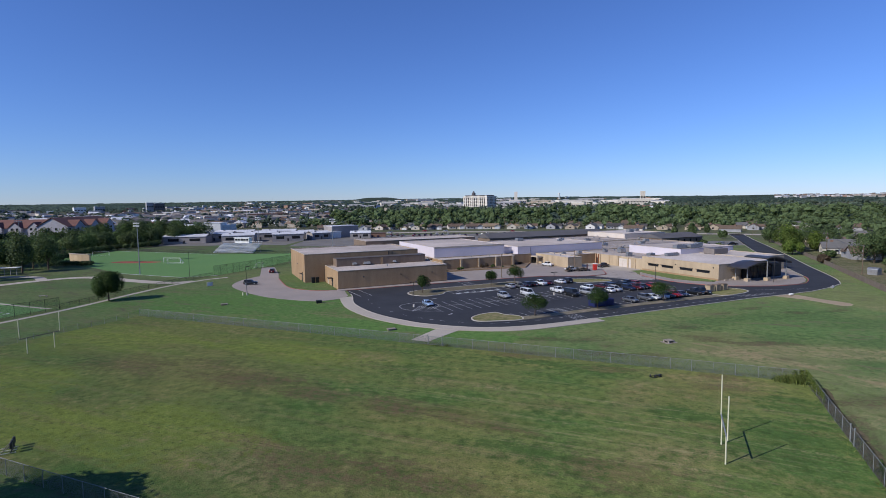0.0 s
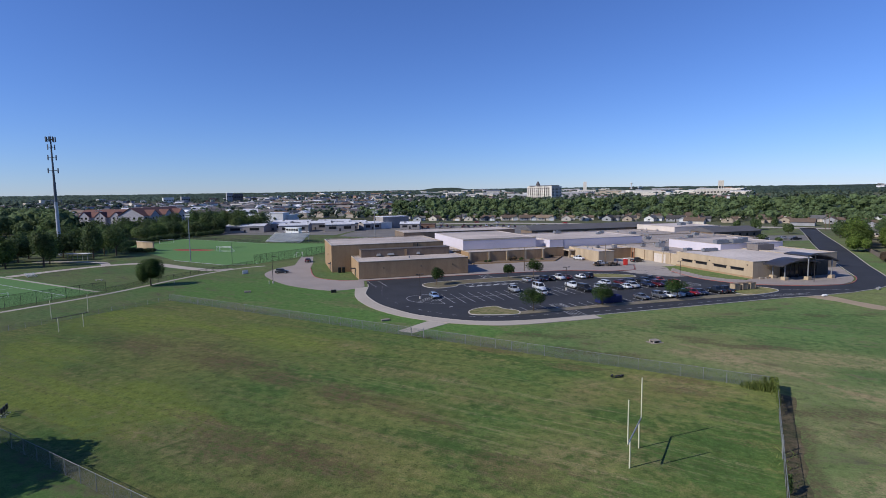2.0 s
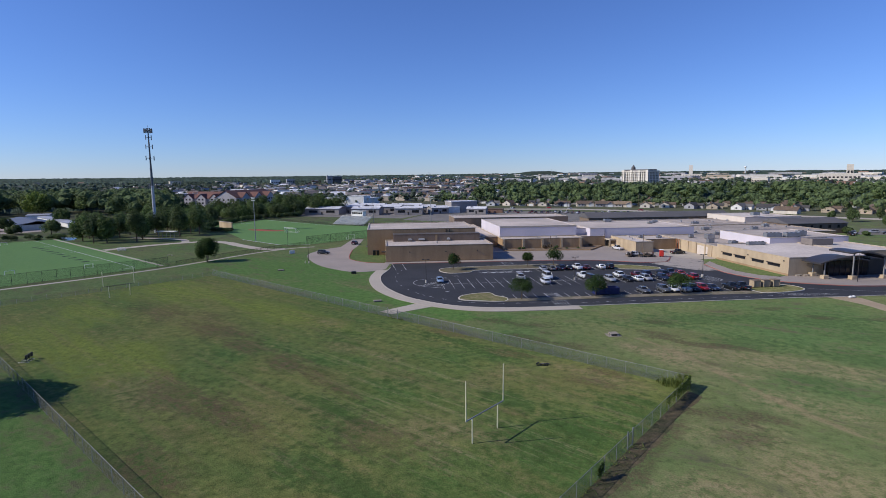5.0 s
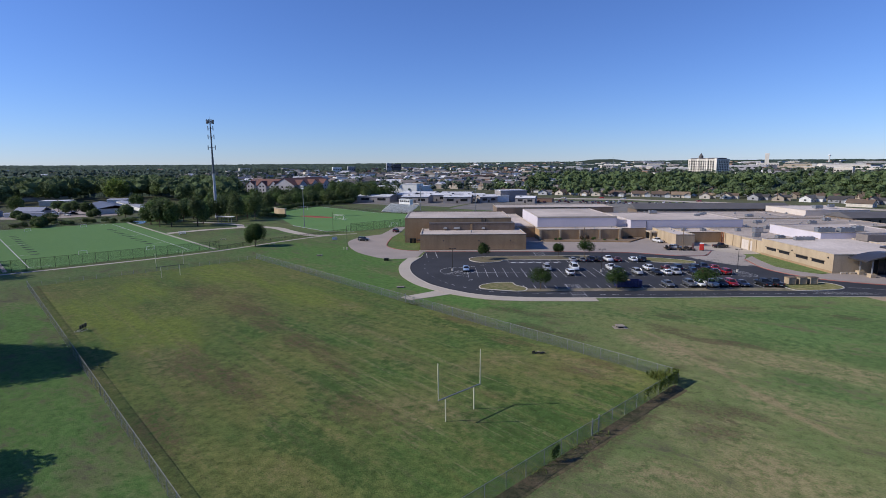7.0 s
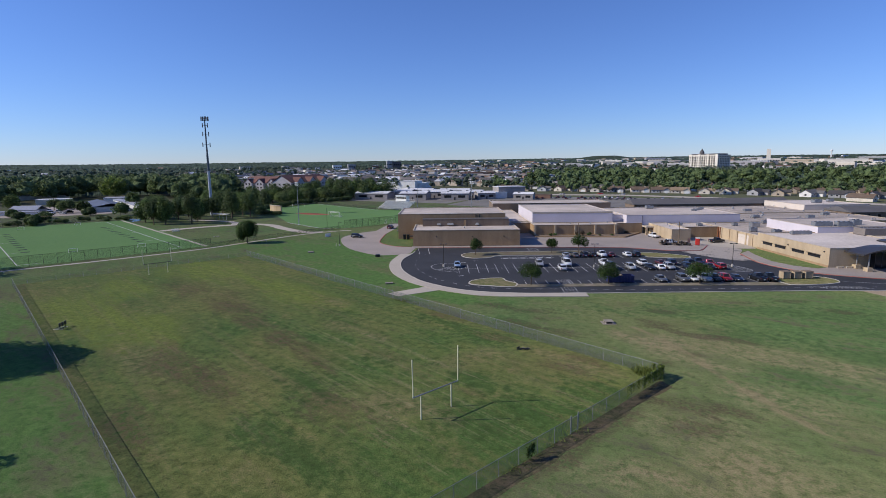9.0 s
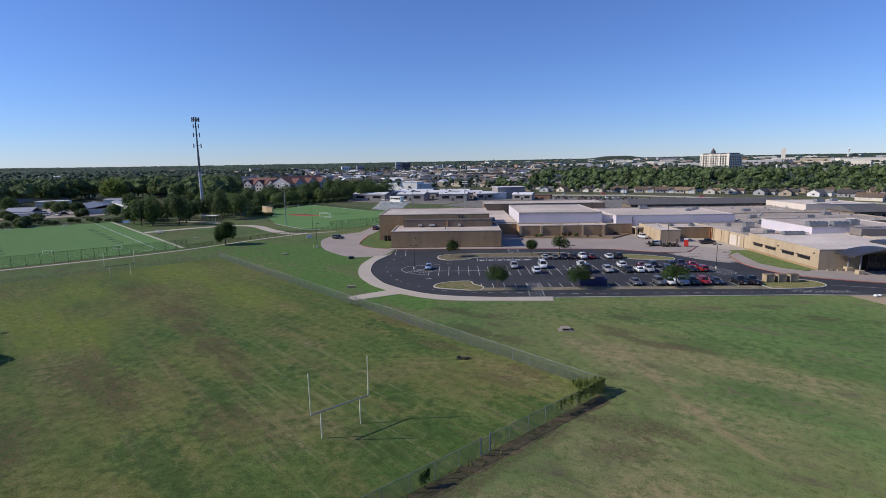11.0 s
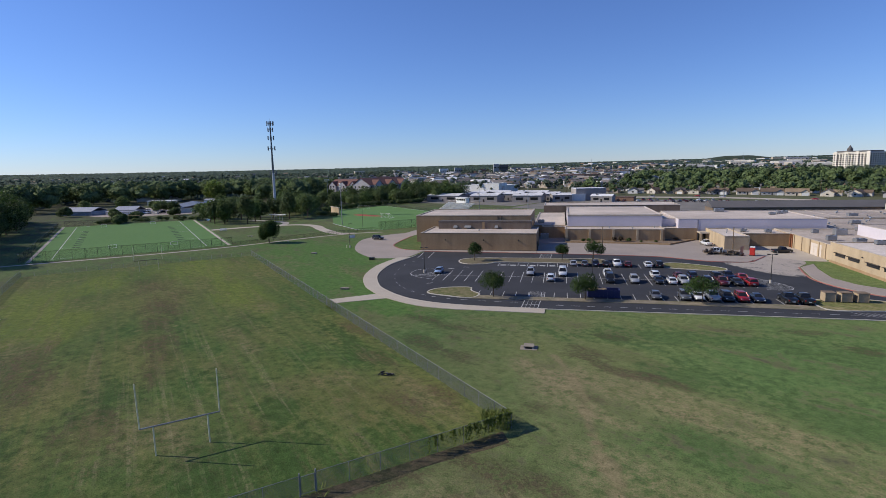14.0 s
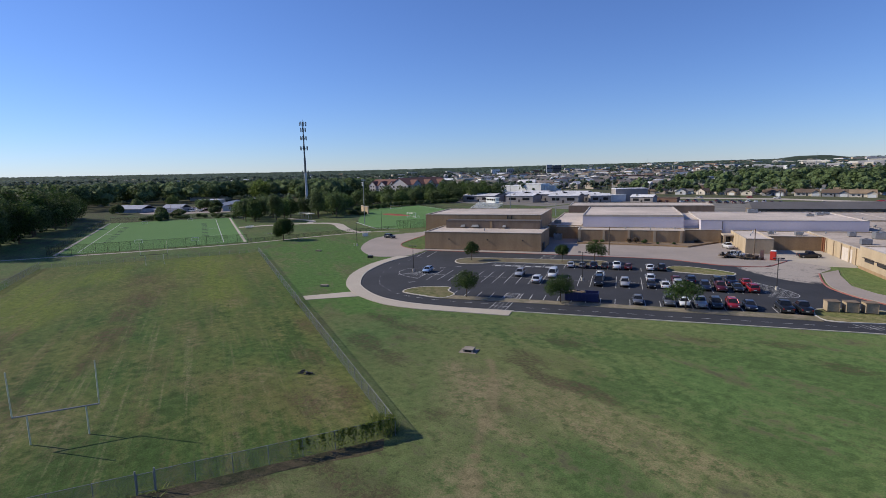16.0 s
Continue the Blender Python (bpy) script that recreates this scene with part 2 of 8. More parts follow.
M["white_wall"] = surface("white_metal_siding", (0.58, 0.535, 0.58), (0.52, 0.485, 0.53), 0.6, big=0.1, fine=2, vary=0.04)
M["pale_block"] = surface("pale_tan_block", (0.6, 0.53, 0.47), (0.52, 0.46, 0.4), 0.8, big=0.1, fine=2, vary=0.06)
M["white"] = surface("white_paint", (0.74, 0.74, 0.72), (0.62, 0.62, 0.6), 0.6, big=0.3, fine=3, vary=0.06)
M["steel"] = surface("galvanised_steel", (0.33, 0.34, 0.35), (0.25, 0.26, 0.27), 0.45, 0.6, big=0.6, fine=4)
M["fence_steel"] = surface("dull_fence_steel", (0.235, 0.25, 0.245), (0.18, 0.19, 0.185), 0.6, 0.15, big=0.6, fine=4)
M["slate_roof"] = surface("slate_blue_metal_roof", (0.13, 0.14, 0.17), (0.1, 0.11, 0.135), 0.5, 0.1, big=0.1, fine=1.5)
M["metal_roof"] = surface("pale_ribbed_metal_roof", (0.36, 0.37, 0.41), (0.28, 0.29, 0.33), 0.5, 0.2, big=0.1, fine=1.5)
M["grey_metal"] = surface("grey_metal", (0.28, 0.28, 0.28), (0.2, 0.2, 0.2), 0.5, 0.2, big=0.5, fine=4)
M["dark_metal"] = surface("dark_bronze_metal", (0.055, 0.05, 0.048), (0.04, 0.037, 0.035), 0.45, 0.3, big=0.6, fine=4)
M["brown_casing"] = surface("brown_grey_casing", (0.2, 0.175, 0.16), (0.16, 0.14, 0.13), 0.6, 0.0, big=0.4, fine=3)
M["black_metal"] = surface("black_coated_steel", (0.012, 0.016, 0.014), None, 0.5, 0.0, big=0.5, fine=4)
M["canopy"] = surface("dark_canopy_metal", (0.075, 0.07, 0.072), (0.055, 0.052, 0.055), 0.4, 0.4, big=0.3, fine=3)
M["wood"] = surface("weathered_pole_wood", (0.17, 0.125, 0.085), (0.13, 0.095, 0.065), 0.9, big=0.4, fine=7, streak=2.0)
M["bark"] = surface("bark", (0.115, 0.085, 0.06), (0.085, 0.062, 0.045), 0.95, big=0.8, fine=9, bump=0.5)
M["glass"] = paint("dark_window_glass", (0.018, 0.02, 0.024), 0.08)
M["glass"].node_tree.nodes["Principled BSDF"].inputs["Specular IOR Level"].default_value = 0.32
M["yellow"] = paint("pale_yellow_paint", (0.62, 0.6, 0.42), 0.5)
M["tyre"] = surface("tyre_rubber", (0.014, 0.014, 0.015), None, 0.9, big=3, fine=20)
M["rim"] = paint("alloy_rim", (0.45, 0.46, 0.47), 0.3, 0.8)
M["lamp_red"] = paint("red_lens", (0.32, 0.015, 0.012), 0.2)
M["lamp_clear"] = paint("clear_lens", (0.72, 0.74, 0.76), 0.12)
M["black_plastic"] = paint("black_plastic", (0.02, 0.02, 0.021), 0.5)
M["mulch"] = surface("bark_mulch", (0.15, 0.105, 0.075), (0.21, 0.16, 0.115), 0.95, big=0.4, fine=4, vary=0.25, bump=0.4)
M["island_soil"] = surface("island_soil", (0.12, 0.09, 0.062), (0.15, 0.14, 0.075), 0.95, big=0.3, fine=3, vary=0.3, bump=0.4)
M["dirt"] = surface("bare_dirt", (0.36, 0.28, 0.19), (0.3, 0.23, 0.15), 0.95, big=0.2, fine=3, vary=0.15)
M["leaf"] = leaf_material("tree_leaves", (0.042, 0.078, 0.026), (0.125, 0.185, 0.055))
M["leaf_wood"] = leaf_material("woodland_leaves", (0.058, 0.096, 0.036), (0.155, 0.205, 0.078))
def canopy_material(name, dark, light):
    """Crowns seen from far: dense leaf masses, with shaded hollows and lit tufts painted into the colour."""
    m, n, l, bsdf = nodes_of(name)
    g = n.new("ShaderNodeNewGeometry")
    pos = g.outputs["Position"]
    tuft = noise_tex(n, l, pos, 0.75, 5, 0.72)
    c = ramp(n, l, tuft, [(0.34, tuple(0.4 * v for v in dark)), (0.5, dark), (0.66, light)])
    c = mixed(n, l, 1.0, c, ramp(n, l, g.outputs["Random Per Island"], [(0.0, 0.55), (1.0, 1.35)]), "MULTIPLY")
    c = mixed(n, l, ramp(n, l, noise_tex(n, l, pos, 0.07, 3), [(0.4, 0.0), (0.62, 0.6)]), c, tuple(0.55 * (a + b) for a, b in zip(dark, light)))
    l.new(c, bsdf.inputs["Base Color"])
    bsdf.inputs["Roughness"].default_value, bsdf.inputs["Specular IOR Level"].default_value = 0.85, 0.1
    bumped(n, l, bsdf, tuft, 1.0, 1.1)
    return m


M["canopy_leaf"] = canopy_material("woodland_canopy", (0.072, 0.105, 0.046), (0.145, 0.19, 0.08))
# far crowns: paler and bluer, distance haze mixed into the base colour
M["canopy_far"] = canopy_material("haze_tinted_canopy", (0.066, 0.09, 0.066), (0.115, 0.145, 0.1))
def wood_roof_material(name, dark, light):
    """The crowns of an unbroken far wood: lit tops and shaded hollows painted from tree to tree."""
    m, n, l, bsdf = nodes_of(name)
    pos = n.new("ShaderNodeNewGeometry").outputs["Position"]
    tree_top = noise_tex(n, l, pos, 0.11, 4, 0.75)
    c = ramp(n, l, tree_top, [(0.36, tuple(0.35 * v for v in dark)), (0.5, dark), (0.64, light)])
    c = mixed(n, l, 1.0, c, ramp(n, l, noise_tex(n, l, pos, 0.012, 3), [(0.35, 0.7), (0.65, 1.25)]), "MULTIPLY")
    l.new(c, bsdf.inputs["Base Color"])
    bsdf.inputs["Roughness"].default_value, bsdf.inputs["Specular IOR Level"].default_value = 0.9, 0.05
    return m


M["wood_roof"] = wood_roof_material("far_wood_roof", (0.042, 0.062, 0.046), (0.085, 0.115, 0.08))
# leaf sprays of the far woods, lifted towards blue for the same painted haze
M["leaf_far"] = leaf_material("haze_tinted_leaves", (0.05, 0.075, 0.048), (0.12, 0.155, 0.09))
M["leaf_fresh"] = leaf_material("bright_leaves", (0.07, 0.115, 0.02), (0.19, 0.25, 0.055))
M["leaf_dark"] = leaf_material("dark_leaves", (0.045, 0.074, 0.032), (0.12, 0.17, 0.064))
M["leaf_brown"] = leaf_material("withered_leaves", (0.07, 0.052, 0.032), (0.17, 0.125, 0.08))
M["leaf_lot"] = leaf_material("young_tree_leaves", (0.02, 0.044, 0.012), (0.07, 0.118, 0.028))
M["link"] = mesh_wire("galvanised_chain_link", (0.16, 0.17, 0.17), 0.055, 0.145)
M["link_thin"] = mesh_wire("thin_field_wire", (0.1, 0.1, 0.09), 0.09, 0.06)
M["link_black"] = mesh_wire("black_chain_link", (0.014, 0.03, 0.02), 0.05, 0.11)


# ---- helpers of this scene ----
def V(x, y, z=0.0):
    return Vector((x, y, z))


def place(frame_m, u, v, z=0.0, turn=0.0):
    return frame_m @ pose(u, v, z, 0, 0, turn)


LOT = pose(36.0, 121.0, 0, 0, 0, 25.0)       # the school's and the car park's axes
FIELD = pose(54.0, 77.0, 0, 0, 0, -22.4)     # the practice field, x from its north-east corner
EARTH = Matrix.Identity(4)


def ground_z(x, y):
    """Flat round the school, rising gently far out."""
    f = min(1.0, max(0.0, (math.hypot(x - 40, y - 10) - 800) / 3700))
    bearing = math.degrees(math.atan2(40 - x, y - 10))
    west, east = min(1.0, max(0.0, (bearing - 5) / 50)), min(1.0, max(0.0, (-bearing - 10) / 25))
    return (54 - 15 * west - 17 * east) * f * f * (3 - 2 * f)


def add_box(bm, x0, x1, y0, y1, z0, z1, bevel=0.0):
    vs = [bm.verts.new((x, y, z)) for z in (z0, z1) for x, y in ((x0, y0), (x1, y0), (x1, y1), (x0, y1))]
    fs = [bm.faces.new([vs[i] for i in q]) for q in ((3, 2, 1, 0), (4, 5, 6, 7), (0, 1, 5, 4), (1, 2, 6, 5), (2, 3, 7, 6), (3, 0, 4, 7))]
    if bevel:
        bmesh.ops.bevel(bm, geom=list({e for f in fs for e in f.edges}), offset=bevel, segments=1, affect="EDGES")


def add_prism(bm, pts, z0, z1):
    area = sum(a[0] * b[1] - b[0] * a[1] for a, b in zip(pts, pts[1:] + pts[:1]))
    pts = pts if area > 0 else pts[::-1]
    lo = [bm.verts.new((x, y, z0)) for x, y in pts]
    hi = [bm.verts.new((x, y, z1)) for x, y in pts]
    bm.faces.new(hi)
    bm.faces.new(lo[::-1])
    for i in range(len(pts)):
        j = (i + 1) % len(pts)
        bm.faces.new((lo[i], lo[j], hi[j], hi[i]))


def add_tube(bm, a, b, r0, r1=None, sides=10):
    a, b = Vector(a), Vector(b)
    r1 = r0 if r1 is None else r1
    q = (b - a).to_track_quat("Z", "Y")
    rings = []
    for p, r in ((a, r0), (b, r1)):
        rings.append([bm.verts.new(p + q @ V(r * math.cos(2 * math.pi * i / sides), r * math.sin(2 * math.pi * i / sides))) for i in range(sides)])
    for i in range(sides):
        j = (i + 1) % sides
        bm.faces.new((rings[0][i], rings[0][j], rings[1][j], rings[1][i]))
    bm.faces.new(rings[0][::-1])
    bm.faces.new(rings[1])


def add_loft(bm, rings):
    """Closed rings of equal length, joined one after the other and capped."""
    vs = [[bm.verts.new(p) for p in ring] for ring in rings]
    k = len(vs[0])
    for a, b in zip(vs, vs[1:]):
        for i in range(k):
            j = (i + 1) % k
            bm.faces.new((a[i], a[j], b[j], b[i]))
    bm.faces.new(vs[0][::-1])
    bm.faces.new(vs[-1])


def mesh_of(name, bm, material, smooth=False):
    me = bpy.data.meshes.new(name)
    bmesh.ops.recalc_face_normals(bm, faces=bm.faces)
    bm.to_mesh(me)
    bm.free()
    for m in material if isinstance(material, (list, tuple)) else [material]:
        me.materials.append(m)
    if smooth:
        for p in me.polygons:
            p.use_smooth = True
    return me


def part(name, bm, material, parent, label="", m=None, smooth=False):
    ob = new(name, bm if isinstance(bm, bpy.types.Mesh) else mesh_of(name, bm, material, smooth))
    ob.parent = parent
    if m is not None:
        ob.matrix_basis = m
    return tagged(ob, label=label)


def thing(name, label, category, m, group="", kind=""):
    ob = new(name)
    ob.empty_display_size = 0.5
    ob.matrix_basis = m
    return tagged(ob, label, category, group, kind)


def single(name, bm, material, label, category, m=EARTH, group="", kind="", smooth=False):
    ob = new(name, mesh_of(name, bm, material, smooth))
    ob.matrix_basis = m
    return tagged(ob, label, category, group, kind)


def boxes(*specs, bevel=0.0):
    bm = bmesh.new()
    for s in specs:
        add_box(bm, *s, bevel=bevel)
    return bm


def slab(pts, z0, z1):
    bm = bmesh.new()
    add_prism(bm, list(pts), z0, z1)
    return bm


def tubes(*specs, sides=10):
    bm = bmesh.new()
    for s in specs:
        add_tube(bm, *s, sides=sides)
    return bm


def smooth_line(pts, steps=6, closed=False):
    """A rounded line through the points."""
    out, k = [], len(pts)
    get = (lambda i: pts[i % k]) if closed else (lambda i: pts[min(max(i, 0), k - 1)])
    for i in range(k if closed else k - 1):
        p0, p1, p2, p3 = get(i - 1), get(i), get(i + 1), get(i + 2)
        for s in range(steps):
            t = s / steps
            out.append(tuple(0.5 * (2 * b + (c - a) * t + (2 * a - 5 * b + 4 * c - d) * t * t + (3 * b - a - 3 * c + d) * t ** 3) for a, b, c, d in zip(p0, p1, p2, p3)))
    return out if closed else out + [tuple(pts[-1])]


def offset_line(pts, d, closed=False):
    out = []
    for i, p in enumerate(pts):
        a = pts[i - 1] if i or closed else p
        b = pts[(i + 1) % len(pts)] if i < len(pts) - 1 or closed else p
        t = Vector((b[0] - a[0], b[1] - a[1])).normalized()
        out.append((p[0] - t.y * d, p[1] + t.x * d))
    return out


def ribbon(pts, width, z0, z1, closed=False):
    """A band along a line, width to its left, as one solid."""
    other = offset_line(pts, width, closed)
    bm = bmesh.new()
    k = len(pts)
    rows = [[bm.verts.new((*p, z)) for p in line] for line, z in ((pts, z0), (pts, z1), (other, z1), (other, z0))]
    for i in range(k if closed else k - 1):
        j = (i + 1) % k
        for a, b in zip(rows, rows[1:] + rows[:1]):
            bm.faces.new((a[i], a[j], b[j], b[i]))
    if not closed:
        bm.faces.new([r[0] for r in rows])
        bm.faces.new([r[-1] for r in rows][::-1])
    return bm

# ---- ground ----
def grid_disc(radius, rings, sides):
    bm = bmesh.new()
    mid = bm.verts.new((0, 0, 0))
    rows = []
    for k in range(1, rings + 1):
        r = radius * (k / rings) ** 2
        rows.append([bm.verts.new((r * math.cos(2 * math.pi * i / sides), r * math.sin(2 * math.pi * i / sides), 0)) for i in range(sides)])
        for v in rows[-1]:
            v.co.z = ground_z(v.co.x, v.co.y)
    for i in range(sides):
        j = (i + 1) % sides
        bm.faces.new((mid, rows[0][i], rows[0][j]))
        for a, b in zip(rows, rows[1:]):
            bm.faces.new((a[i], b[i], b[j], a[j]))
    return bm


M["lawn"] = grass("lawn_grass", (0.085, 0.142, 0.047), (0.136, 0.159, 0.062), (0.215, 0.175, 0.1), (0.066, 0.05, 0.032), 0.035, lush=LUSH,
                  dry_spots=[(50.6, 93.8, 9.0, 5.0, -20), (57.3, 86.1, 10.0, 6.0, -35), (46.2, 94.0, 5.0, 3.0, -20), (58, 92, 14, 8, -15), (72, 92, 14, 6, -20), (88, 84, 22, 9, -25), (112, 100, 22, 10, -15), (68, 74, 14, 7, -25), (110, 128, 12, 5, -40), (58, 62, 11, 10, 0), (50, 40, 14, 16, 0), (64, 52, 14, 10, 30), (56, 30, 16, 12, 0), (48, 28, 10, 14, 0)],
                  # last two soil spots: earth along the fence, its mesh shadow coloured in
                  soil_spots=[(28.7, 93.8, 4.5, 2.9, -15), (37, 91.9, 4.7, 2.6, -15), (51.5, 102.7, 5.0, 3.1, -15), (51.7, 113, 4.5, 2.2, 10), (55.0, 100.2, 2.9, 1.6, -15), (53.8, 83.2, 2.3, 1.8, -15), (58.5, 88.8, 2.9, 1.6, -15), (18.9, 104, 5, 3, 10), (30.9, 98.4, 2.9, 1.8, -15), (28, 103, 6, 3.5, 20), (58.7, 99, 4, 2, 0), (64.6, 98.6, 4, 1.6, -20), (66, 126, 5, 2, 15), (56.5, 69, 5, 3.5, 0), (58, 63, 5, 3, 30), (77, 132, 5, 2, 25), (84, 126, 5, 2, 0), (96, 128, 4, 2, 20), (61, 70, 5, 2.2, -25), (47.5, 55, 21, 1.7, 67.6), (37.5, 30, 12, 1.5, 67.6)],
                  lush_spots=[(-60, 148, 44, 24, -22), (-20, 116, 34, 13, -22), (10, 108, 12, 6, -15), (-32, 28, 36, 22, 0), (-70, 50, 30, 20, 0)], fresh_spots=[(95, 112, 20, 9, -20), (60, 118, 30, 6, 25), (82, 98, 12, 7, -20), (66, 102, 9, 5, -20), (71, 85, 8, 5, -30), (84, 123, 14, 5, 20), (120, 100, 20, 14, -20)],
                  trail=[(50, 97.5, 5, 0.9, -42), (55, 91.5, 6.5, 0.9, -50), (60, 83, 6.5, 0.9, -58), (64.5, 76, 6, 0.9, -52), (69, 70, 6, 0.9, -48)], far=(0.082, 0.086, 0.05))
M["field"] = grass("practice_field_grass", (0.065, 0.119, 0.03), (0.138, 0.15, 0.046), (0.195, 0.148, 0.08), (0.098, 0.067, 0.04), 0.03, axis=-22.4, straw=(0.31, 0.255, 0.145), lush=(0.145, 0.182, 0.036),
                   dry_spots=[(27, 73, 8, 4, 60), (24, 54, 9, 7, 0), (-14, 92.4, 7, 3, -22), (-20, 52, 14, 5, -22), (-2.0, 77.5, 5, 2.5, -22), (7, 76, 6, 2.5, -22), (36, 80, 8, 3, -22), (42, 78, 8, 3, -22)],
                   soil_spots=[(-55, 89, 14, 6, -22), (-39, 87, 11, 5, -25), (-30, 79, 13, 5, -25), (-19, 74, 9, 4, -25), (-7, 68, 9, 3.5, -25), (1.6, 65, 8, 3, -25), (-12, 52, 12, 5, -22), (-1, 50, 10, 4, -22), (18, 50, 8, 4, -22), (13, 92.6, 8, 2.2, -22), (27, 84, 5, 2, -22), (40, 75, 5, 2.2, -22), (43, 80, 5, 2, -22), (6, 62, 6, 2.5, -22), (-1, 36, 12, 4, -22), (32, 61, 4, 1.6, -22)],
                   fresh_spots=[(40, 60, 9, 5, -22), (46, 68, 8, 4.5, -22), (35, 55, 9, 4, -22), (31, 64.5, 6, 3, -22), (9.4, 54.6, 9, 3.5, -22), (18, 41, 10, 3.5, -22), (12, 52, 6, 3, -22), (15, 66, 5, 3, 0), (20, 86, 20, 3, -22), (-5, 84, 12, 3, -22)], lush_spots=[(-68, 108, 26, 12, -22), (-58, 66, 22, 10, -22), (-28, 96, 26, 6, -22), (-37, 62, 18, 8, -22), (-70, 84, 16, 6, -22)])
M["turf"] = grass("synthetic_turf", (0.118, 0.225, 0.078), (0.128, 0.235, 0.08), (0.14, 0.245, 0.085), (0.12, 0.218, 0.075), -0.1, contrast=0.35)
M["yard"] = grass("garden_ground", (0.075, 0.09, 0.04), (0.105, 0.1, 0.055), (0.17, 0.14, 0.095), (0.085, 0.066, 0.046), 0.12)
M["verge"] = grass("verge_grass", (0.088, 0.142, 0.046), (0.125, 0.155, 0.056), DRY, SOIL, 0.0)
M["tired"] = grass("tired_island_grass", (0.12, 0.14, 0.05), (0.16, 0.155, 0.065), DRY, SOIL, 0.12)

single("ground", grid_disc(4700, 26, 96), M["lawn"], "green lawn with dry tan patches", "ground", kind="structure")


def sheet(name, pts, material, label, m=LOT, z1=0.02, category="pavement"):
    return single(name, slab(pts, -0.3, z1), material, label, category, m, kind="structure")


def crown_z(x, y):
    """The practice field is crowned along its middle so that it drains to its fences."""
    a, b = max(0.0, 1 - ((y + 30.7) / 30.7) ** 2), min(1.0, max(0.0, min(-x, x + 142.3) / 14))
    return 0.008 + 0.36 * a * b * b * (3 - 2 * b)


def field_sheet():
    bm = bmesh.new()
    xs, ys = np.linspace(-142.3, 0, 60), np.linspace(-61.4, 0, 26)
    rows = [[bm.verts.new((x, y, crown_z(x, y))) for x in xs] for y in ys]
    for a, b in zip(rows, rows[1:]):
        for i in range(len(xs) - 1):
            bm.faces.new((a[i], a[i + 1], b[i + 1], b[i]))
    return bm


single("practice_field", field_sheet(), M["field"], "mown practice field, olive with dry brown patches", "field", FIELD, kind="structure", smooth=True)
sheet("soccer_turf", [(-108, 143), (-130, 82.5), (-263, 134), (-234, 195)], M["turf"], "green synthetic soccer turf", EARTH, 0.03, "field")
sheet("stadium_turf", [(-213, 283), (-136, 218), (-103, 203.5), (-91, 208.5), (-80, 240), (-72, 300), (-130, 301), (-209, 333)], M["turf"], "green synthetic baseball and football turf", EARTH, 0.03, "field")
sheet("infield_clay", smooth_line([(-168, 262), (-158, 258), (-146, 258.5), (-143, 263), (-154, 266), (-166, 267)], 4, True),
      surface("red_clay", (0.32, 0.085, 0.05), (0.25, 0.07, 0.04), 0.95), "red clay infield on the turf", EARTH, 0.04, "field")

# bare earth outside the fence, its colour also darkened for the mesh shadow
M["strip"] = grass("shaded_fence_earth", (0.05, 0.06, 0.028), (0.075, 0.07, 0.038), (0.12, 0.09, 0.058), (0.06, 0.044, 0.03), 0.16)
strip_rng = random.Random(6)
strip_out = [(1.9 + strip_rng.uniform(-0.35, 0.5), -2.0 - 2.4 * i) for i in range(25)]
sheet("fence_shade_strip", [(0.06, -1.2)] + [(0.06, -60.8)] + [(0.7, -60.8)] + strip_out[::-1], M["strip"], "strip of bare earth along the fence, darkened with painted fence shade", FIELD, 0.012, "ground")

# asphalt of the car park, its loop and the road to the far street
kerb_in = smooth_line([(-42.5, 66), (-43.4, 58.3), (-46.0, 46.1), (-44.9, 31.5), (-40.9, 20.0), (-37.1, 13.7), (-30.2, 6.8), (-22.9, 3.2), (-14.4, 1.7), (-7.4, 1.4), (0, 1.4)], 4)
road_low = [(30, 1.4), (55, 1.4), (66, 0.6), (80, 0.6), (92, 2.2)] + smooth_line([(101, 4.7), (108.6, 9.7), (120, 19.5), (139.3, 37.6), (191.3, 84.4), (255, 143.5), (300, 184)], 4)
road_up = smooth_line([(292, 191), (247, 150), (181, 91), (126, 38.3), (108.2, 20.6), (102.2, 15.7), (96, 12.2), (90.5, 10.6), (80.8, 11.7), (72, 16), (66, 20.2), (62.5, 25.5), (60.3, 32.4), (60.2, 39.1), (62.9, 51.3)], 4)
lot_top = [(68, 62), (60.8, 69), (57, 63.4), (53, 58.6), (44, 58.8), (35.7, 63.5), (30, 66.2), (13, 68.2), (-4.9, 69.3), (-36.6, 70.2), (-42, 70.2)]
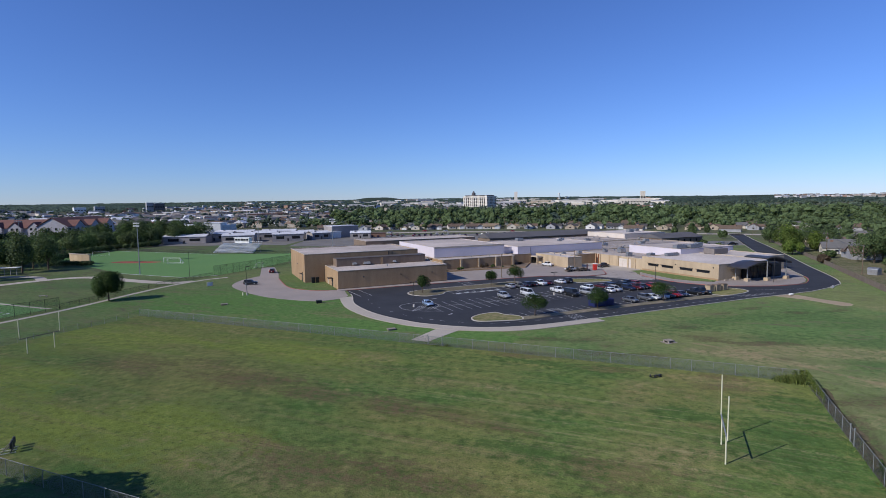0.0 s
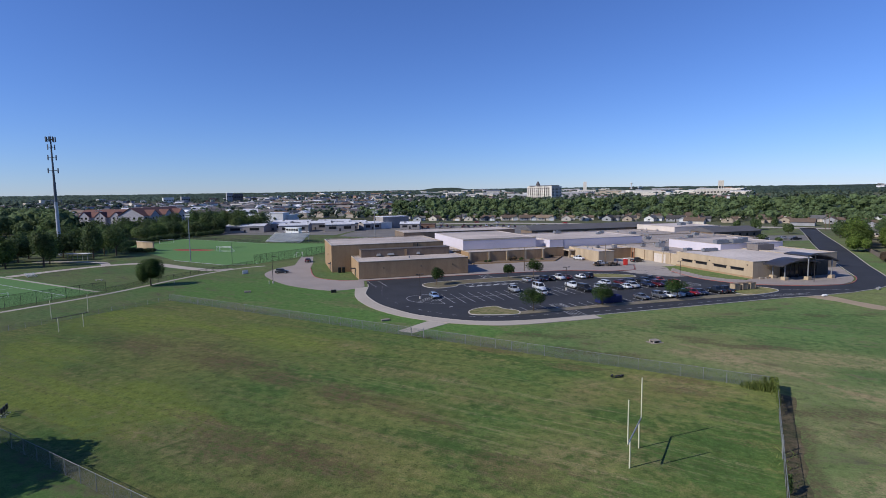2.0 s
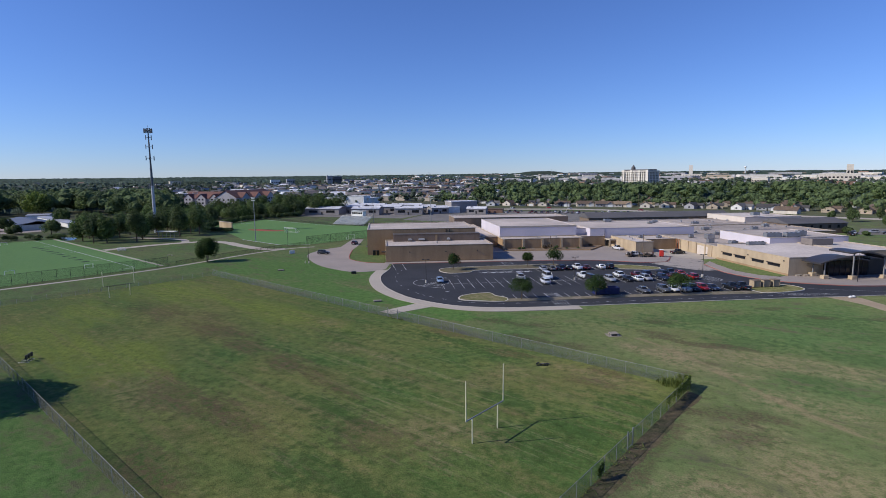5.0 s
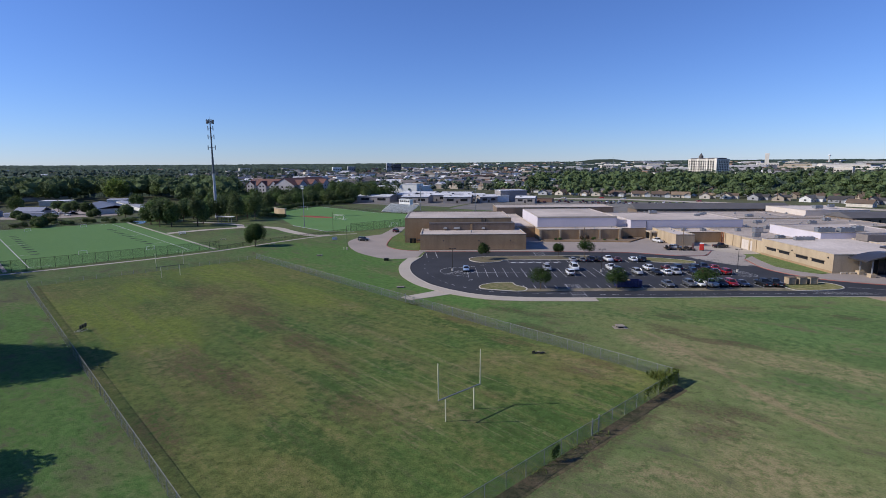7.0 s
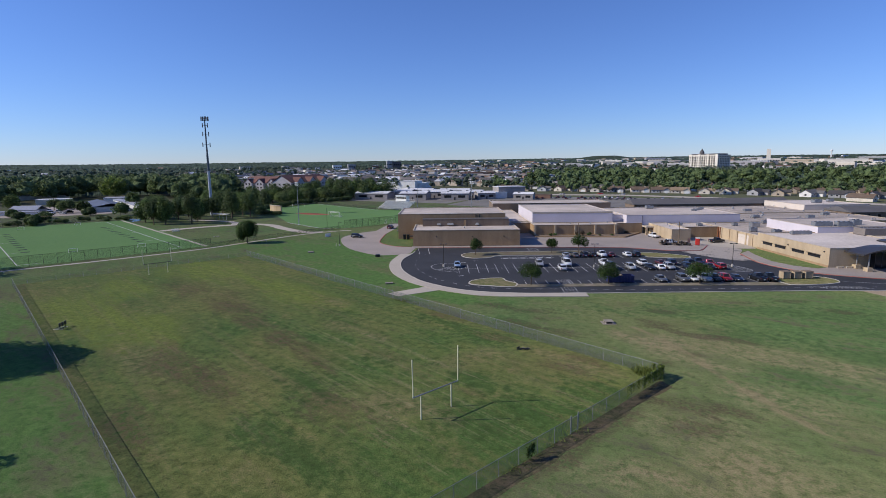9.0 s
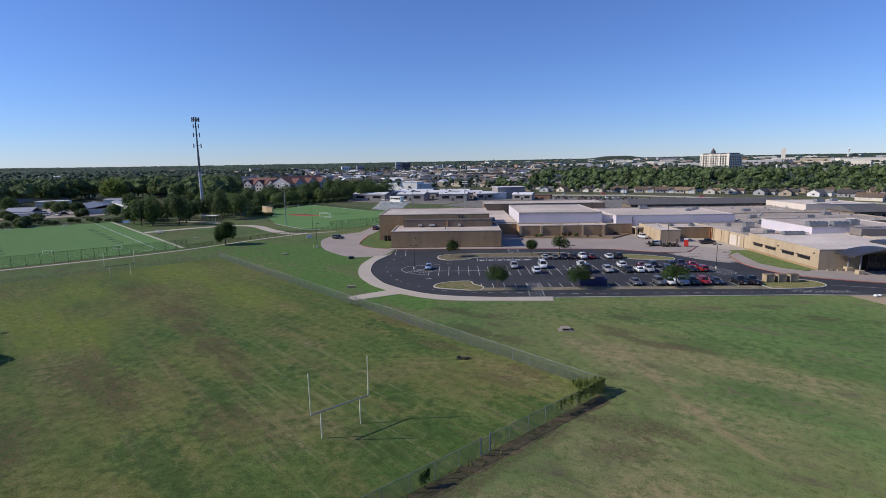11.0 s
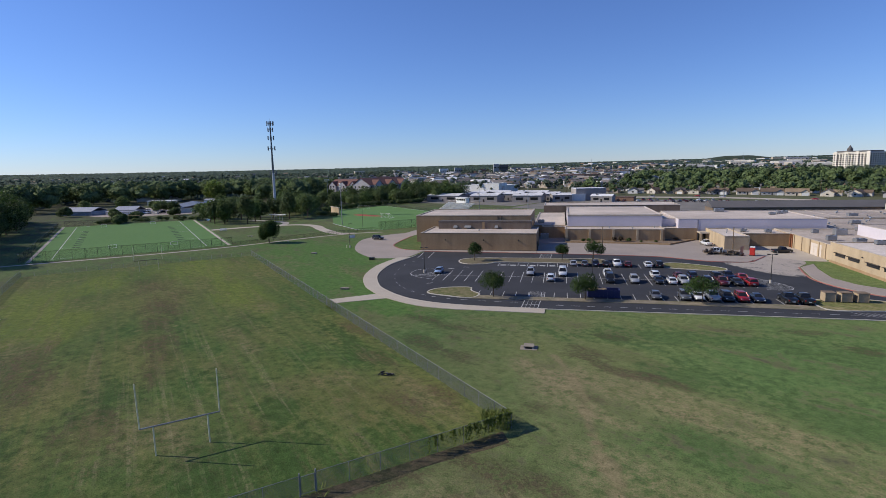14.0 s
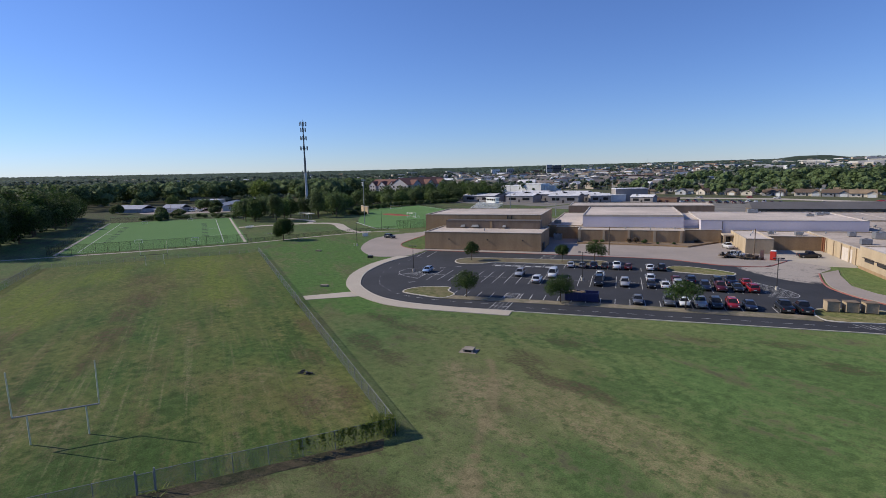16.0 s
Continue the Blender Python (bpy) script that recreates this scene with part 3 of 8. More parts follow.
def apron_material():
    """Asphalt worn grey and dusty by the service court, fading into the black of the car park."""
    m, n, l, bsdf = nodes_of("dusty_asphalt")
    pos = n.new("ShaderNodeNewGeometry").outputs["Position"]
    rag = calc(n, l, "ADD", calc(n, l, "MULTIPLY", noise_tex(n, l, pos, 0.3, 6, 0.65, 0.5), 0.6), calc(n, l, "MULTIPLY", noise_tex(n, l, pos, 1.6, 4, 0.7), 0.4))
    c = mixed(n, l, ramp(n, l, noise_tex(n, l, pos, 0.1, 5), [(0.3, 0.0), (0.7, 1.0)]), (0.027, 0.028, 0.032), (0.04, 0.041, 0.046))
    for u, v, ru, rv in ((61, 65, 20, 20), (58, 52, 13, 20), (54, 59, 15, 12), (66, 68, 14, 12)):
        p = LOT @ Vector((u, v, 0))
        c = mixed(n, l, blot(n, l, pos, p.x, p.y, ru, rv, 15, rag), c, (0.32, 0.28, 0.245))
    c = mixed(n, l, 1.0, c, ramp(n, l, noise_tex(n, l, pos, 5, 4, 0.7), [(0.3, 0.75), (0.7, 1.25)]), "MULTIPLY")
    l.new(c, bsdf.inputs["Base Color"])
    bsdf.inputs["Roughness"].default_value = 0.9
    return m


sheet("car_park", kerb_in + road_low + road_up + lot_top, M["asphalt"], "fresh black asphalt car park and loop road", z1=0.03, category="road")
sheet("worn_apron", smooth_line([(46.5, 57.5), (50, 48), (55, 41), (60, 40), (62.6, 51), (68, 61), (61.5, 69), (57.4, 63.6), (53, 58.9)], 4, True), apron_material(), "worn grey asphalt apron", z1=0.036)

loop_out = smooth_line([(-47.4, 57.5), (-49.3, 42.8), (-47.6, 28.4), (-43.4, 17.6), (-39.3, 11.5), (-34.1, 6.0), (-25.9, 0.7), (-18.6, -1.1), (-13.2, -1.4), (-6.7, -1.6), (-0.3, -1.8)], 4)
sheet("loop_pavement", loop_out + [(-0.2, 1.3)] + [p for p in reversed(kerb_in[4:-1])], M["concrete"], "pale concrete pavement round the loop", z1=0.12)
sheet("gate_path", [(-36.5, 10.2), (-45.9, 3.1), (-43.4, 0.3), (-33.6, 6.0)], M["concrete"], "pale concrete path to the field gate", z1=0.05)
sheet("driveway", smooth_line([(-44.2, 60.0), (-47.7, 56.6), (-54.5, 56.0), (-61.0, 62.3), (-67.2, 71.6), (-72.3, 85.6), (-74.7, 100), (-70.5, 113), (-63.5, 121)], 4) + [(-60, 150), (-54.5, 150), (-56, 125)] +
      smooth_line([(-57.9, 110), (-58.1, 91.1), (-56.5, 82.0), (-50.4, 74.8), (-42.5, 72.6)], 4), M["pavers"], "pinkish concrete driveway", z1=0.05)
sheet("concourse", [(-5, 69.4), (13, 68.3), (30, 66.4), (36, 63.7), (44, 59.0), (53, 58.8), (57, 63.6), (60.6, 69.4), (60.5, 81), (53.2, 81), (53.2, 104), (2, 104), (2, 92), (-5, 92)], M["pavers"], "pinkish concrete concourse before the school", z1=0.14)
sheet("alley", [(-8.1, 93.1), (1.9, 92.2), (3.9, 104.2), (3.9, 111.9), (-8.1, 111.9)], M["pavers"], "pinkish concrete alley beside the gymnasium", z1=0.13)
sheet("gym_yard", [(-42, 124.1), (-8.1, 124.1), (-8.1, 171.4), (-6.1, 196), (-24, 190)], M["old_asphalt"], "grey worn yard behind the gymnasium", z1=0.03)
sheet("service_court", [(60.7, 69.4), (68, 62.2), (74, 61.7), (74.9, 66), (74.9, 90), (60.6, 90)], M["concrete"], "pale concrete service court", z1=0.05)
sheet("wing_pavement", [(-44.4, 70.4), (-5.1, 69.5), (-5.1, 73.4), (-44.4, 73.4)], M["pavers"], "pinkish concrete pavement along the wing", z1=0.14)
walk_line = smooth_line([(63.4, 52), (60.7, 39.1), (60.8, 32.4), (62.9, 25.8), (66.4, 20.6)], 4)
sheet("office_pavement", walk_line + [(72.3, 16.4), (80.9, 12.1), (90.5, 11.0), (96, 12.6), (102, 16.1), (108, 21.0), (126, 38.9), (136, 48.6), (131, 51), (118, 40), (104, 28), (74, 28), (70.5, 26.5), (66.5, 31), (64.6, 38), (66.5, 50), (68.4, 57)],
      M["pavers"], "pinkish concrete pavement before the office", z1=0.14)
foot = smooth_line([(-146, 40), (-135, 60), (-126, 80.3), (-118, 97.5), (-109.3, 118), (-103, 138), (-100.3, 154), (-98.5, 167), (-95.5, 182), (-90, 195), (-84, 201)], 5)
single("footpath", ribbon(foot, 1.7, -0.3, 0.03), M["concrete"], "narrow pale concrete footpath over the grass", "path", kind="structure")
wide = smooth_line([(-172, 140), (-166, 167), (-160, 186), (-149, 202), (-137, 203), (-120, 194), (-101, 186.5), (-92, 190)], 5)
single("park_walk", ribbon(wide, 5.0, -0.3, 0.025), M["concrete"], "broad pale concrete walk to the stadium", "path", kind="structure")
single("side_walk", ribbon(smooth_line([(-153, 200), (-163, 210), (-176, 213), (-200, 212)], 4), 3.5, -0.3, 0.035), M["concrete"], "pale concrete walk to the stadium entrance", "path", kind="structure")
sheet("dirt_trace", smooth_line([(93, 150), (99, 150.5), (102, 143), (105, 136.5), (103, 133.5), (100.5, 134), (97.5, 142), (92.5, 148.5)], 4, True), M["dirt"], "bare tan dirt patch beside the road", EARTH, 0.012, "ground")

sheet("garden_ground", [(127, 148), (156.5, 215), (185.5, 284), (221, 371), (330, 371), (330, 130), (120, 130)], M["yard"], "trodden garden ground of thin grass and bare earth", EARTH, 0.015, "ground")

# dividing strip and kerbed islands
strip = smooth_line([(-16.5, 7.9), (-3, 8.0), (20, 8.0), (45, 7.3), (50.3, 7.0)], 2) + [(50.3, 9.9), (47.5, 10.6), (20, 10.7), (-16.5, 10.9)]
sheet("divider_strip", strip, surface("weedy_dirt", (0.25, 0.205, 0.155), (0.12, 0.115, 0.065), 0.95, big=0.45, fine=3, vary=0.25, bump=0.4), "narrow weedy strip of dry dirt", z1=0.12)


def island(name, pts, top, label):
    pts = smooth_line(pts, 4, True)
    if sum(a[0] * b[1] - b[0] * a[1] for a, b in zip(pts, pts[1:] + pts[:1])) < 0:
        pts = pts[::-1]
    t = thing(name, label, "island", LOT, "kerbed islands in the car park", "structure")
    part("kerb", ribbon(pts, 0.3, -0.2, 0.17, True), M["kerb"], t, "pale concrete kerb")
    part("bed", slab(offset_line(pts, 0.28, True), -0.2, 0.14), top, t)


island("traffic_island", [(-26.3, 11.5), (-25.8, 15.5), (-22, 18), (-17.6, 18.2), (-16.8, 15), (-14.5, 11.8), (-16, 8.2), (-21, 9.2)], M["tired"], "grass island inside a concrete kerb")
island("traffic_island", [(-26.8, 51.5), (-26.5, 56.5), (-22, 59), (-15, 59.6), (-5, 59.8), (2, 60), (14, 60), (14, 52.3), (0, 52.2), (-14.5, 52), (-18, 48.8), (-23.5, 48)], M["island_soil"], "mulched island with small trees inside a concrete kerb")
island("traffic_island", [(29.5, 48.5), (30.5, 54.5), (34, 55.5), (40, 52.6), (44.3, 48.8), (44.4, 46.2), (42.5, 44.5), (36.3, 45.6)], M["tired"], "grass island inside a concrete kerb")
island("traffic_island", [(50.8, 7.6), (50.5, 13.5), (53, 16), (60, 16.8), (64.2, 15.5), (65.2, 12), (63.5, 9), (58, 7.4)], M["tired"], "dry grass island under the rubbish bins")
sheet("office_lawn", [(66.3, 32), (65, 38), (67, 49), (69, 57.5), (73.6, 61.4), (73.6, 27.5), (70.5, 27.3)], M["verge"], "strip of bright grass below the office wall", z1=0.15, category="lawn")
sheet("gym_lawn", smooth_line([(-57.4, 108), (-57.5, 91.5), (-56, 82.5), (-50.2, 75.4), (-44.6, 73.8)], 4) + [(-44.6, 100), (-51.4, 101), (-51.4, 124), (-56, 124)], M["verge"], "bright grass beside the gymnasium", z1=0.1, category="lawn")

# kerbs, red where stopping is barred
single("loop_kerb", ribbon(kerb_in[2:], 0.2, -0.1, 0.16), M["kerb"], "pale concrete kerb round the loop", "kerb", LOT, kind="structure")
single("road_kerb", ribbon([(0, 1.2)] + road_low, 0.22, -0.1, 0.13), M["kerb"], "pale concrete kerb along the road", "kerb", LOT, kind="structure")
single("office_kerb", ribbon(road_up[16:], 0.3, -0.1, 0.17), M["red_kerb"], "red painted kerb before the office", "kerb", LOT, kind="structure")
single("street_kerb", ribbon(road_up[:17], 0.2, -0.1, 0.15), M["kerb"], "pale concrete kerb along the road", "kerb", LOT, kind="structure")
single("concourse_kerb", ribbon(smooth_line([(-42, 70.0), (-36.6, 70.0), (-4.9, 69.1), (13, 68.0), (30, 66.0), (35.7, 63.3), (44, 58.6), (53, 58.4), (57, 63.2), (60.8, 69)], 3), 0.3, -0.1, 0.17), M["red_kerb"], "red painted kerb along the concourse", "kerb", LOT, kind="structure")
single("drive_kerb", ribbon(smooth_line([(-42.6, 72.4), (-50.4, 74.6), (-56.3, 82.0), (-57.9, 91.1), (-57.7, 110)], 4), 0.3, -0.1, 0.13), M["red_kerb"], "faded red kerb round the gymnasium lawn", "kerb", LOT, kind="structure")


# ---- painted lines ----
paint_root = thing("lot_marking", "white painted parking lines on the asphalt", "road marking", LOT, kind="structure")
unit_line = mesh_of("stall_line", boxes((-0.06, 0.06, 0, 1, 0, 0.004)), M["line"])


def dash(u, v, length, turn=0.0, name="stall_line", w=1.0, z=0.032):
    part(name, unit_line, None, paint_root, m=pose(u, v, z, 0, 0, turn) @ Matrix.Diagonal((w, length, 1, 1)))


for k in range(24):
    u = -15.0 + 2.72 * k
    if k not in (21,):
        dash(u, 10.9, 4.6)
for k in range(29):
    u = -28.6 + 2.72 * k
    if u < 47.5:
        dash(u, 25.4, 13.0)
dash(-28.6, 32.0, 75.0, -90, w=0.9)
for k in range(16):
    dash(-14.6 + 2.72 * k, 46.6, 5.2)
for k in range(6):
    u = -13.24 + 2.72 * k
    part("access_sign", unit_line, M["blue_line"], paint_root, m=pose(u, 47.2, 0.031, 0, 0, 0) @ Matrix.Diagonal((13.0, 1.4, 1, 1)))
# hatched corners
edge_v, edge_u = (24.0, 25.2, 28.2, 33.5, 38.2), (49.5, 51.6, 51.9, 49.6, 46.4)
for i in range(11):
    u, v, run = 46.4, 37.2 - 1.15 * i, 0.0
    while run < 6.5 and v - 0.42 * run > 24.3 and u + 0.906 * run < np.interp(v - 0.42 * run, edge_v, edge_u):
        run += 0.1
    dash(u, v, max(run, 0.3), -114.9, "hatch_line")
arc = smooth_line([(46.4, 38.2), (49.6, 33.5), (51.9, 28.2), (51.6, 25.2), (49.5, 24.0), (46.2, 24.2)], 4)
part("hatch_edge", ribbon(arc, 0.14, 0.03, 0.036), M["line"], paint_root)
arc = smooth_line([(-28.8, 26.6), (-33.5, 29.2), (-36.3, 33.3), (-35.6, 38.0), (-32, 40), (-28.8, 39.6)], 4)
part("hatch_edge", ribbon(arc, 0.14, 0.03, 0.036), M["line"], paint_root)
for i in range(7):
    dash(-35.2 + 1.0 * i, 29.8 + 0.35 * i - (i * 0.35 if i > 3 else 0), 7.0 - 0.2 * i, -38)
for u in (-4.9, -1.7):
    dash(u, 1.6, 6.3, -3, "crossing_line")
    dash(u + 1.0, 11.0, 5.0, 0, "crossing_line")
    dash(u + 1.2, 61, 7.4, -3, "crossing_line")
dash(-4.9, 4.6, 3.3, -90, "crossing_line")
for k in range(3):
    dash(-4.1 + 0.8 * k, 1.7, 6.1, -3, "crossing_line", 0.45)
for k in range(7):
    dash(-3.9, 11.2 + 0.75 * k, 3.2, -90, "crossing_line", 0.7)
for k in range(6):
    dash(-3.6, 61.6 + 1.1 * k, 3.2, -90, "crossing_line", 0.7)
for u in (-41.0, -37.6):
    dash(u, 57.5, 11.5, 4, "crossing_line", 1.3)
for k in range(34):
    u = 1.8 + 3.0 * k
    if u < 70:
        dash(u, 4.6, 1.5, -90, "centre_dash", 0.9)
mid = offset_line(kerb_in, 4.6)
for i in range(4, len(mid) - 4, 2):
    a, b = Vector(mid[i]), Vector(mid[i + 1])
    d = (b - a)
    dash(a.x, a.y, min(1.5, d.length), math.degrees(math.atan2(-d.x, d.y)), "centre_dash", 0.9)
for i in range(11):
    dash(54.0 + 1.15 * i, 6.6 - 0.1 * i, 3.4, -150, "hatch_line", 0.8)
for i in range(8):
    dash(66.0 + 1.9 * i, 10.8 - 0.75 * i, 4.2, -112, "hatch_line", 0.7)
for p, a in (((-29, 21.5), -60), ((-24, 43.5), -80), ((-26, 41.2), 100), ((-38, 12.6), -50)):
    dash(p[0], p[1], 1.7, a, "arrow_mark", 3.0)

# turf lines
turf_root = thing("turf_marking", "white painted lines on the turf", "field marking", EARTH, kind="structure")


def turf_line(a, b, w=0.25, material="line", z0=0.03):
    a, b = Vector(a), Vector(b)
    side = Vector((-(b - a).y, (b - a).x)).normalized() * w / 2
    part("field_line", slab([tuple(a + side), tuple(a - side), tuple(b - side), tuple(b + side)], z0, z0 + 0.006), M[material], turf_root)


E0, E1, W1, W0 = Vector((-108, 143)), Vector((-130, 82.5)), Vector((-263, 134)), Vector((-234, 195))
at = lambda s, t: (E0.lerp(E1, s)).lerp(W0.lerp(W1, s), t)
turf_line(at(0.02, 0), at(0.02, 1), 1.1, "concrete")
turf_line(at(0.985, 0), at(0.985, 1), 1.1, "concrete")
for s in (0.14, 0.89):
    turf_line(at(s, 0.03), at(s, 0.97), 0.3)
for t in (0.03, 0.25, 0.5, 0.75, 0.97):
    turf_line(at(0.14, t), at(0.22, t), 0.25)
    turf_line(at(0.80, t), at(0.89, t), 0.25)
M["turf_dark"] = surface("dark_turf_paint", (0.02, 0.055, 0.022), None, 0.9, bump=0)
for row in (0.24, 0.81):
    for k in range(10):
        c = at(row, 0.25 + 0.056 * k)
        turf_line(c + Vector((-0.45, -1.25)), c + Vector((0.45, 1.25)), 2.4, "turf_dark")
turf_line((-136, 217.6), (-103, 203.2), 0.6)
turf_line((-103, 203.2), (-91, 208.3), 0.4)
turf_line((-205, 330), (-130, 298), 0.35)

# ---- school buildings ----
def block(name, label, u0, u1, v0, v1, h, wall, roof, cop="coping", wallcat="building", z0=-0.1, fall=0.14, front=None, group="", frame_m=LOT):
    """A flat-roofed block: four walls that rise past the roof, a coping on them, and the roof within."""
    t = thing(name, label, wallcat, place(frame_m, u0, v0), group)
    w, d, k = u1 - u0, v1 - v0, 0.35
    part("wall", boxes((0, w, 0, k, z0, h)), M[front or wall], t)
    part("wall", boxes((0, w, d - k, d, z0, h)), M[wall], t)
    part("wall", boxes((0, k, k, d - k, z0, h)), M[wall], t)
    part("wall", boxes((w - k, w, k, d - k, z0, h)), M[wall], t)
    part("roof", boxes((k, w - k, k, d - k, h - fall - 0.3, h - fall)), M[roof], t)
    e = 0.06
    bm = boxes((-e, w + e, -e, k + e, h, h + 0.12), (-e, w + e, d - k - e, d + e, h, h + 0.12), (-e, k + e, k + e, d - k - e, h, h + 0.12), (w - k - e, w + e, k + e, d - k - e, h, h + 0.12))
    part("coping", bm, M[cop], t)
    return t


def rooftop_unit(u, v, z, w, d, h, turn=0.0, mat="steel", label="grey rooftop air conditioning unit"):
    t = thing("rooftop_unit", label, "air conditioner", place(LOT, u, v, z + (0.31 if z > 3 else 0.0), turn), "rooftop air conditioning units")
    part("casing", boxes((-w / 2, w / 2, -d / 2, d / 2, 0.12, h), bevel=0.04), M[mat], t)
    part("curb", boxes((-w / 2 + 0.1, w / 2 - 0.1, -d / 2 + 0.1, d / 2 - 0.1, -0.02, 0.12)), M["dark_metal"], t)
    n = max(1, int(w / 1.3))
    for i in range(n):
        x = -w / 2 + w * (i + 0.5) / n
        part("fan", tubes(((x, 0, h), (x, 0, h + 0.12), min(0.4, d * 0.35)), sides=12), M["dark_metal"], t)
    return t


def vent(u, v, z, r=0.3, h=0.7, material="steel"):
    t = thing("roof_vent", "small metal roof vent", "vent", place(LOT, u, v, z + 0.31), "roof vents")
    part("stack", tubes(((0, 0, -0.02), (0, 0, h * 0.7), r * 0.6)), M[material], t)
    part("cap", tubes(((0, 0, h * 0.7), (0, 0, h), r, r * 0.7)), M[material], t)


def window_at(t, x, y, z, w, h, face="w", hood=True):
    """A strip window on a wall that looks west ('w', along y) or south ('s', along x)."""
    m = pose(x, y, z, 0, 0, -90 if face == "w" else 0)
    f = 0.08
    win = part("window", boxes((0, w, -0.05, 0.04, 0, f), (0, w, -0.05, 0.04, h - f, h), (0, f, -0.05, 0.04, f, h - f), (w - f, w, -0.05, 0.04, f, h - f)), M["dark_metal"], t, m=m)
    part("pane", boxes((f, w - f, -0.02, 0.03, f, h - f)), M["glass"], win)
    if hood:
        part("hood", boxes((-0.15, w + 0.15, -0.55, 0, h + 0.02, h + 0.14)), M["dark_metal"], win, "dark sun hood")
    return win


def wall_lamp(t, x, y, z, face="s"):
    m = pose(x, y, z, 0, 0, -90 if face == "w" else 0)
    part("wall_lamp", boxes((-0.2, 0.2, -0.3, 0, -0.1, 0.14), (-0.1, 0.1, -0.02, 0.02, -0.25, 0.25), bevel=0.03), M["dark_metal"], t, m=m)


def door_at(t, x, y, z, w, h, face="s", mat="dark_metal", label="dark metal door"):
    m = pose(x, y, z, 0, 0, -90 if face == "w" else 0)
    d = part("door", boxes((0, w, -0.03, 0.05, 0, h)), M[mat], t, label, m=m)
    part("frame", boxes((-0.1, 0, -0.07, 0.05, 0, h + 0.1), (w, w + 0.1, -0.07, 0.05, 0, h + 0.1), (0, w, -0.07, 0.05, h, h + 0.1)), M["coping"], d)
    part("handle", boxes((w - 0.18, w - 0.12, -0.09, -0.03, 0.95, 1.15)), M["steel"], d)


wing = block("classroom_wing", "tan brick flat-roofed wing facing the car park", -44, -5.2, 73.4, 93.0, 5.9, "brick", "roof_tan", front="brick")
part("plinth", boxes((-0.05, 38.85, -0.05, 0, -0.1, 0.35)), M["brick_dark"], wing)
for x in (8.5, 21.5, 33.0):
    wall_lamp(wing, x, 0, 3.6)
door_at(wing, 0, 9.0, 0, 1.9, 2.4, "w")
part("awning", boxes((-1.6, 0, 7.0, 9.6, 2.75, 2.95)), M["dark_metal"], wing)
door_at(wing, 0, 15.0, 0, 1.0, 2.2, "w", "coping", "pale metal door")
bm = boxes((38.8, 39.1, 3.0, 6.0, 0, 2.6))
part("door", bm, M["dark_metal"], wing, "dark recessed double door")

screen = thing("clerestory", "brown brick clerestory box on the roof of the wing", "building", place(LOT, -41.0, 87.6, 5.5))
part("wall", boxes((0, 33.4, 0, 5.2, 0, 2.9)), M["brick_dark"], screen)
part("coping", boxes((-0.08, 33.5, -0.08, 5.3, 2.9, 3.02)), M["dark_coping"], screen)
part("pilaster", boxes((16.0, 16.9, -0.12, 0, 0, 2.7)), M["brick"], screen)
for x, w in ((5.5, 1.6), (9.5, 2.6), (20.5, 1.3)):
    bm = bmesh.new()
    add_loft(bm, [[(x, -0.9, 0.8), (x + w, -0.9, 0.8), (x + w, 0.0, 0.8), (x, 0.0, 0.8)], [(x + 0.2, -0.2, 1.5), (x + w - 0.2, -0.2, 1.5), (x + w - 0.2, 0.0, 1.5), (x + 0.2, 0.0, 1.5)]])
    part("louvre_hood", bm, M["grey_metal"], screen)

gym = block("gymnasium", "tall tan brick gymnasium with a flat gravel roof", -51, -8.2, 93.6, 124.0, 10.0, "brick", "roof_tan", front="brick")
door_at(gym, 0, 6.0, 0, 1.9, 2.4, "w")
wall_lamp(gym, 0, 4.0, 3.4, "w")
wall_lamp(gym, 0, 14.0, 5.5, "w")
part("awning", boxes((-0.9, 0, 3.6, 6.2, 2.8, 2.95)), M["dark_metal"], gym)
for x in (31.0, 32.4):
    part("downpipe", tubes(((x, -0.12, 6.0), (x, -0.12, 9.8), 0.14)), M["dark_metal"], gym)
block("link_block", "low tan block between gymnasium and hall", -8.0, 4.2, 112, 171.5, 4.6, "brick", "roof_tan")
rooftop_unit(-3.5, 104.5, 0.0, 3.0, 2.0, 2.2, label="grey ground-standing air conditioning unit")
rooftop_unit(-5.4, 121.5, 4.15, 2.6, 1.8, 1.3)
block("rear_block", "long tan block behind the halls", -6, 58, 172, 196, 8.0, "brick_dark", "roof_tan", "coping")

hall = block("assembly_hall", "windowless hall with white metal siding and flat roof", 5, 39, 108, 151, 8.9, "white_wall", "roof_tan", "coping")
part("edge_trim", boxes((-0.02, 34.02, -0.05, 0, 8.35, 8.85)), M["coping"], hall)
hall2 = block("rear_hall", "long white sided hall with flat roof", 44, 91.5, 104.8, 141, 7.6, "white_wall", "roof_tan", "coping")
part("downpipe", boxes((6.5, 6.62, -0.1, 0, 4.5, 7.3)), M["dark_metal"], hall2)
block("hall_link", "white recessed link between two halls", 39.1, 43.9, 110, 140, 7.2, "white_wall", "roof_tan")

# low arcade wing with pilasters before the halls
arcade = block("arcade_wing", "low tan brick wing with pilasters", 4, 38.5, 98.5, 107.8, 4.5, "brick", "roof_tan", "coping", front="brick")
for i in range(5):
    x = 0.2 + 8.2 * i
    part("pilaster", boxes((x, x + 0.8, -0.35, 0, -0.1, 4.45)), M["brick_light"], arcade)
block("arcade_return", "low tan brick wing with flat roof", 38.6, 50.2, 103.5, 109, 4.4, "brick", "roof_tan")
block("west_infill", "low flat-roofed block beside the hall", -4.5, 4.9, 108, 111.9, 4.4, "brick", "roof_pale")
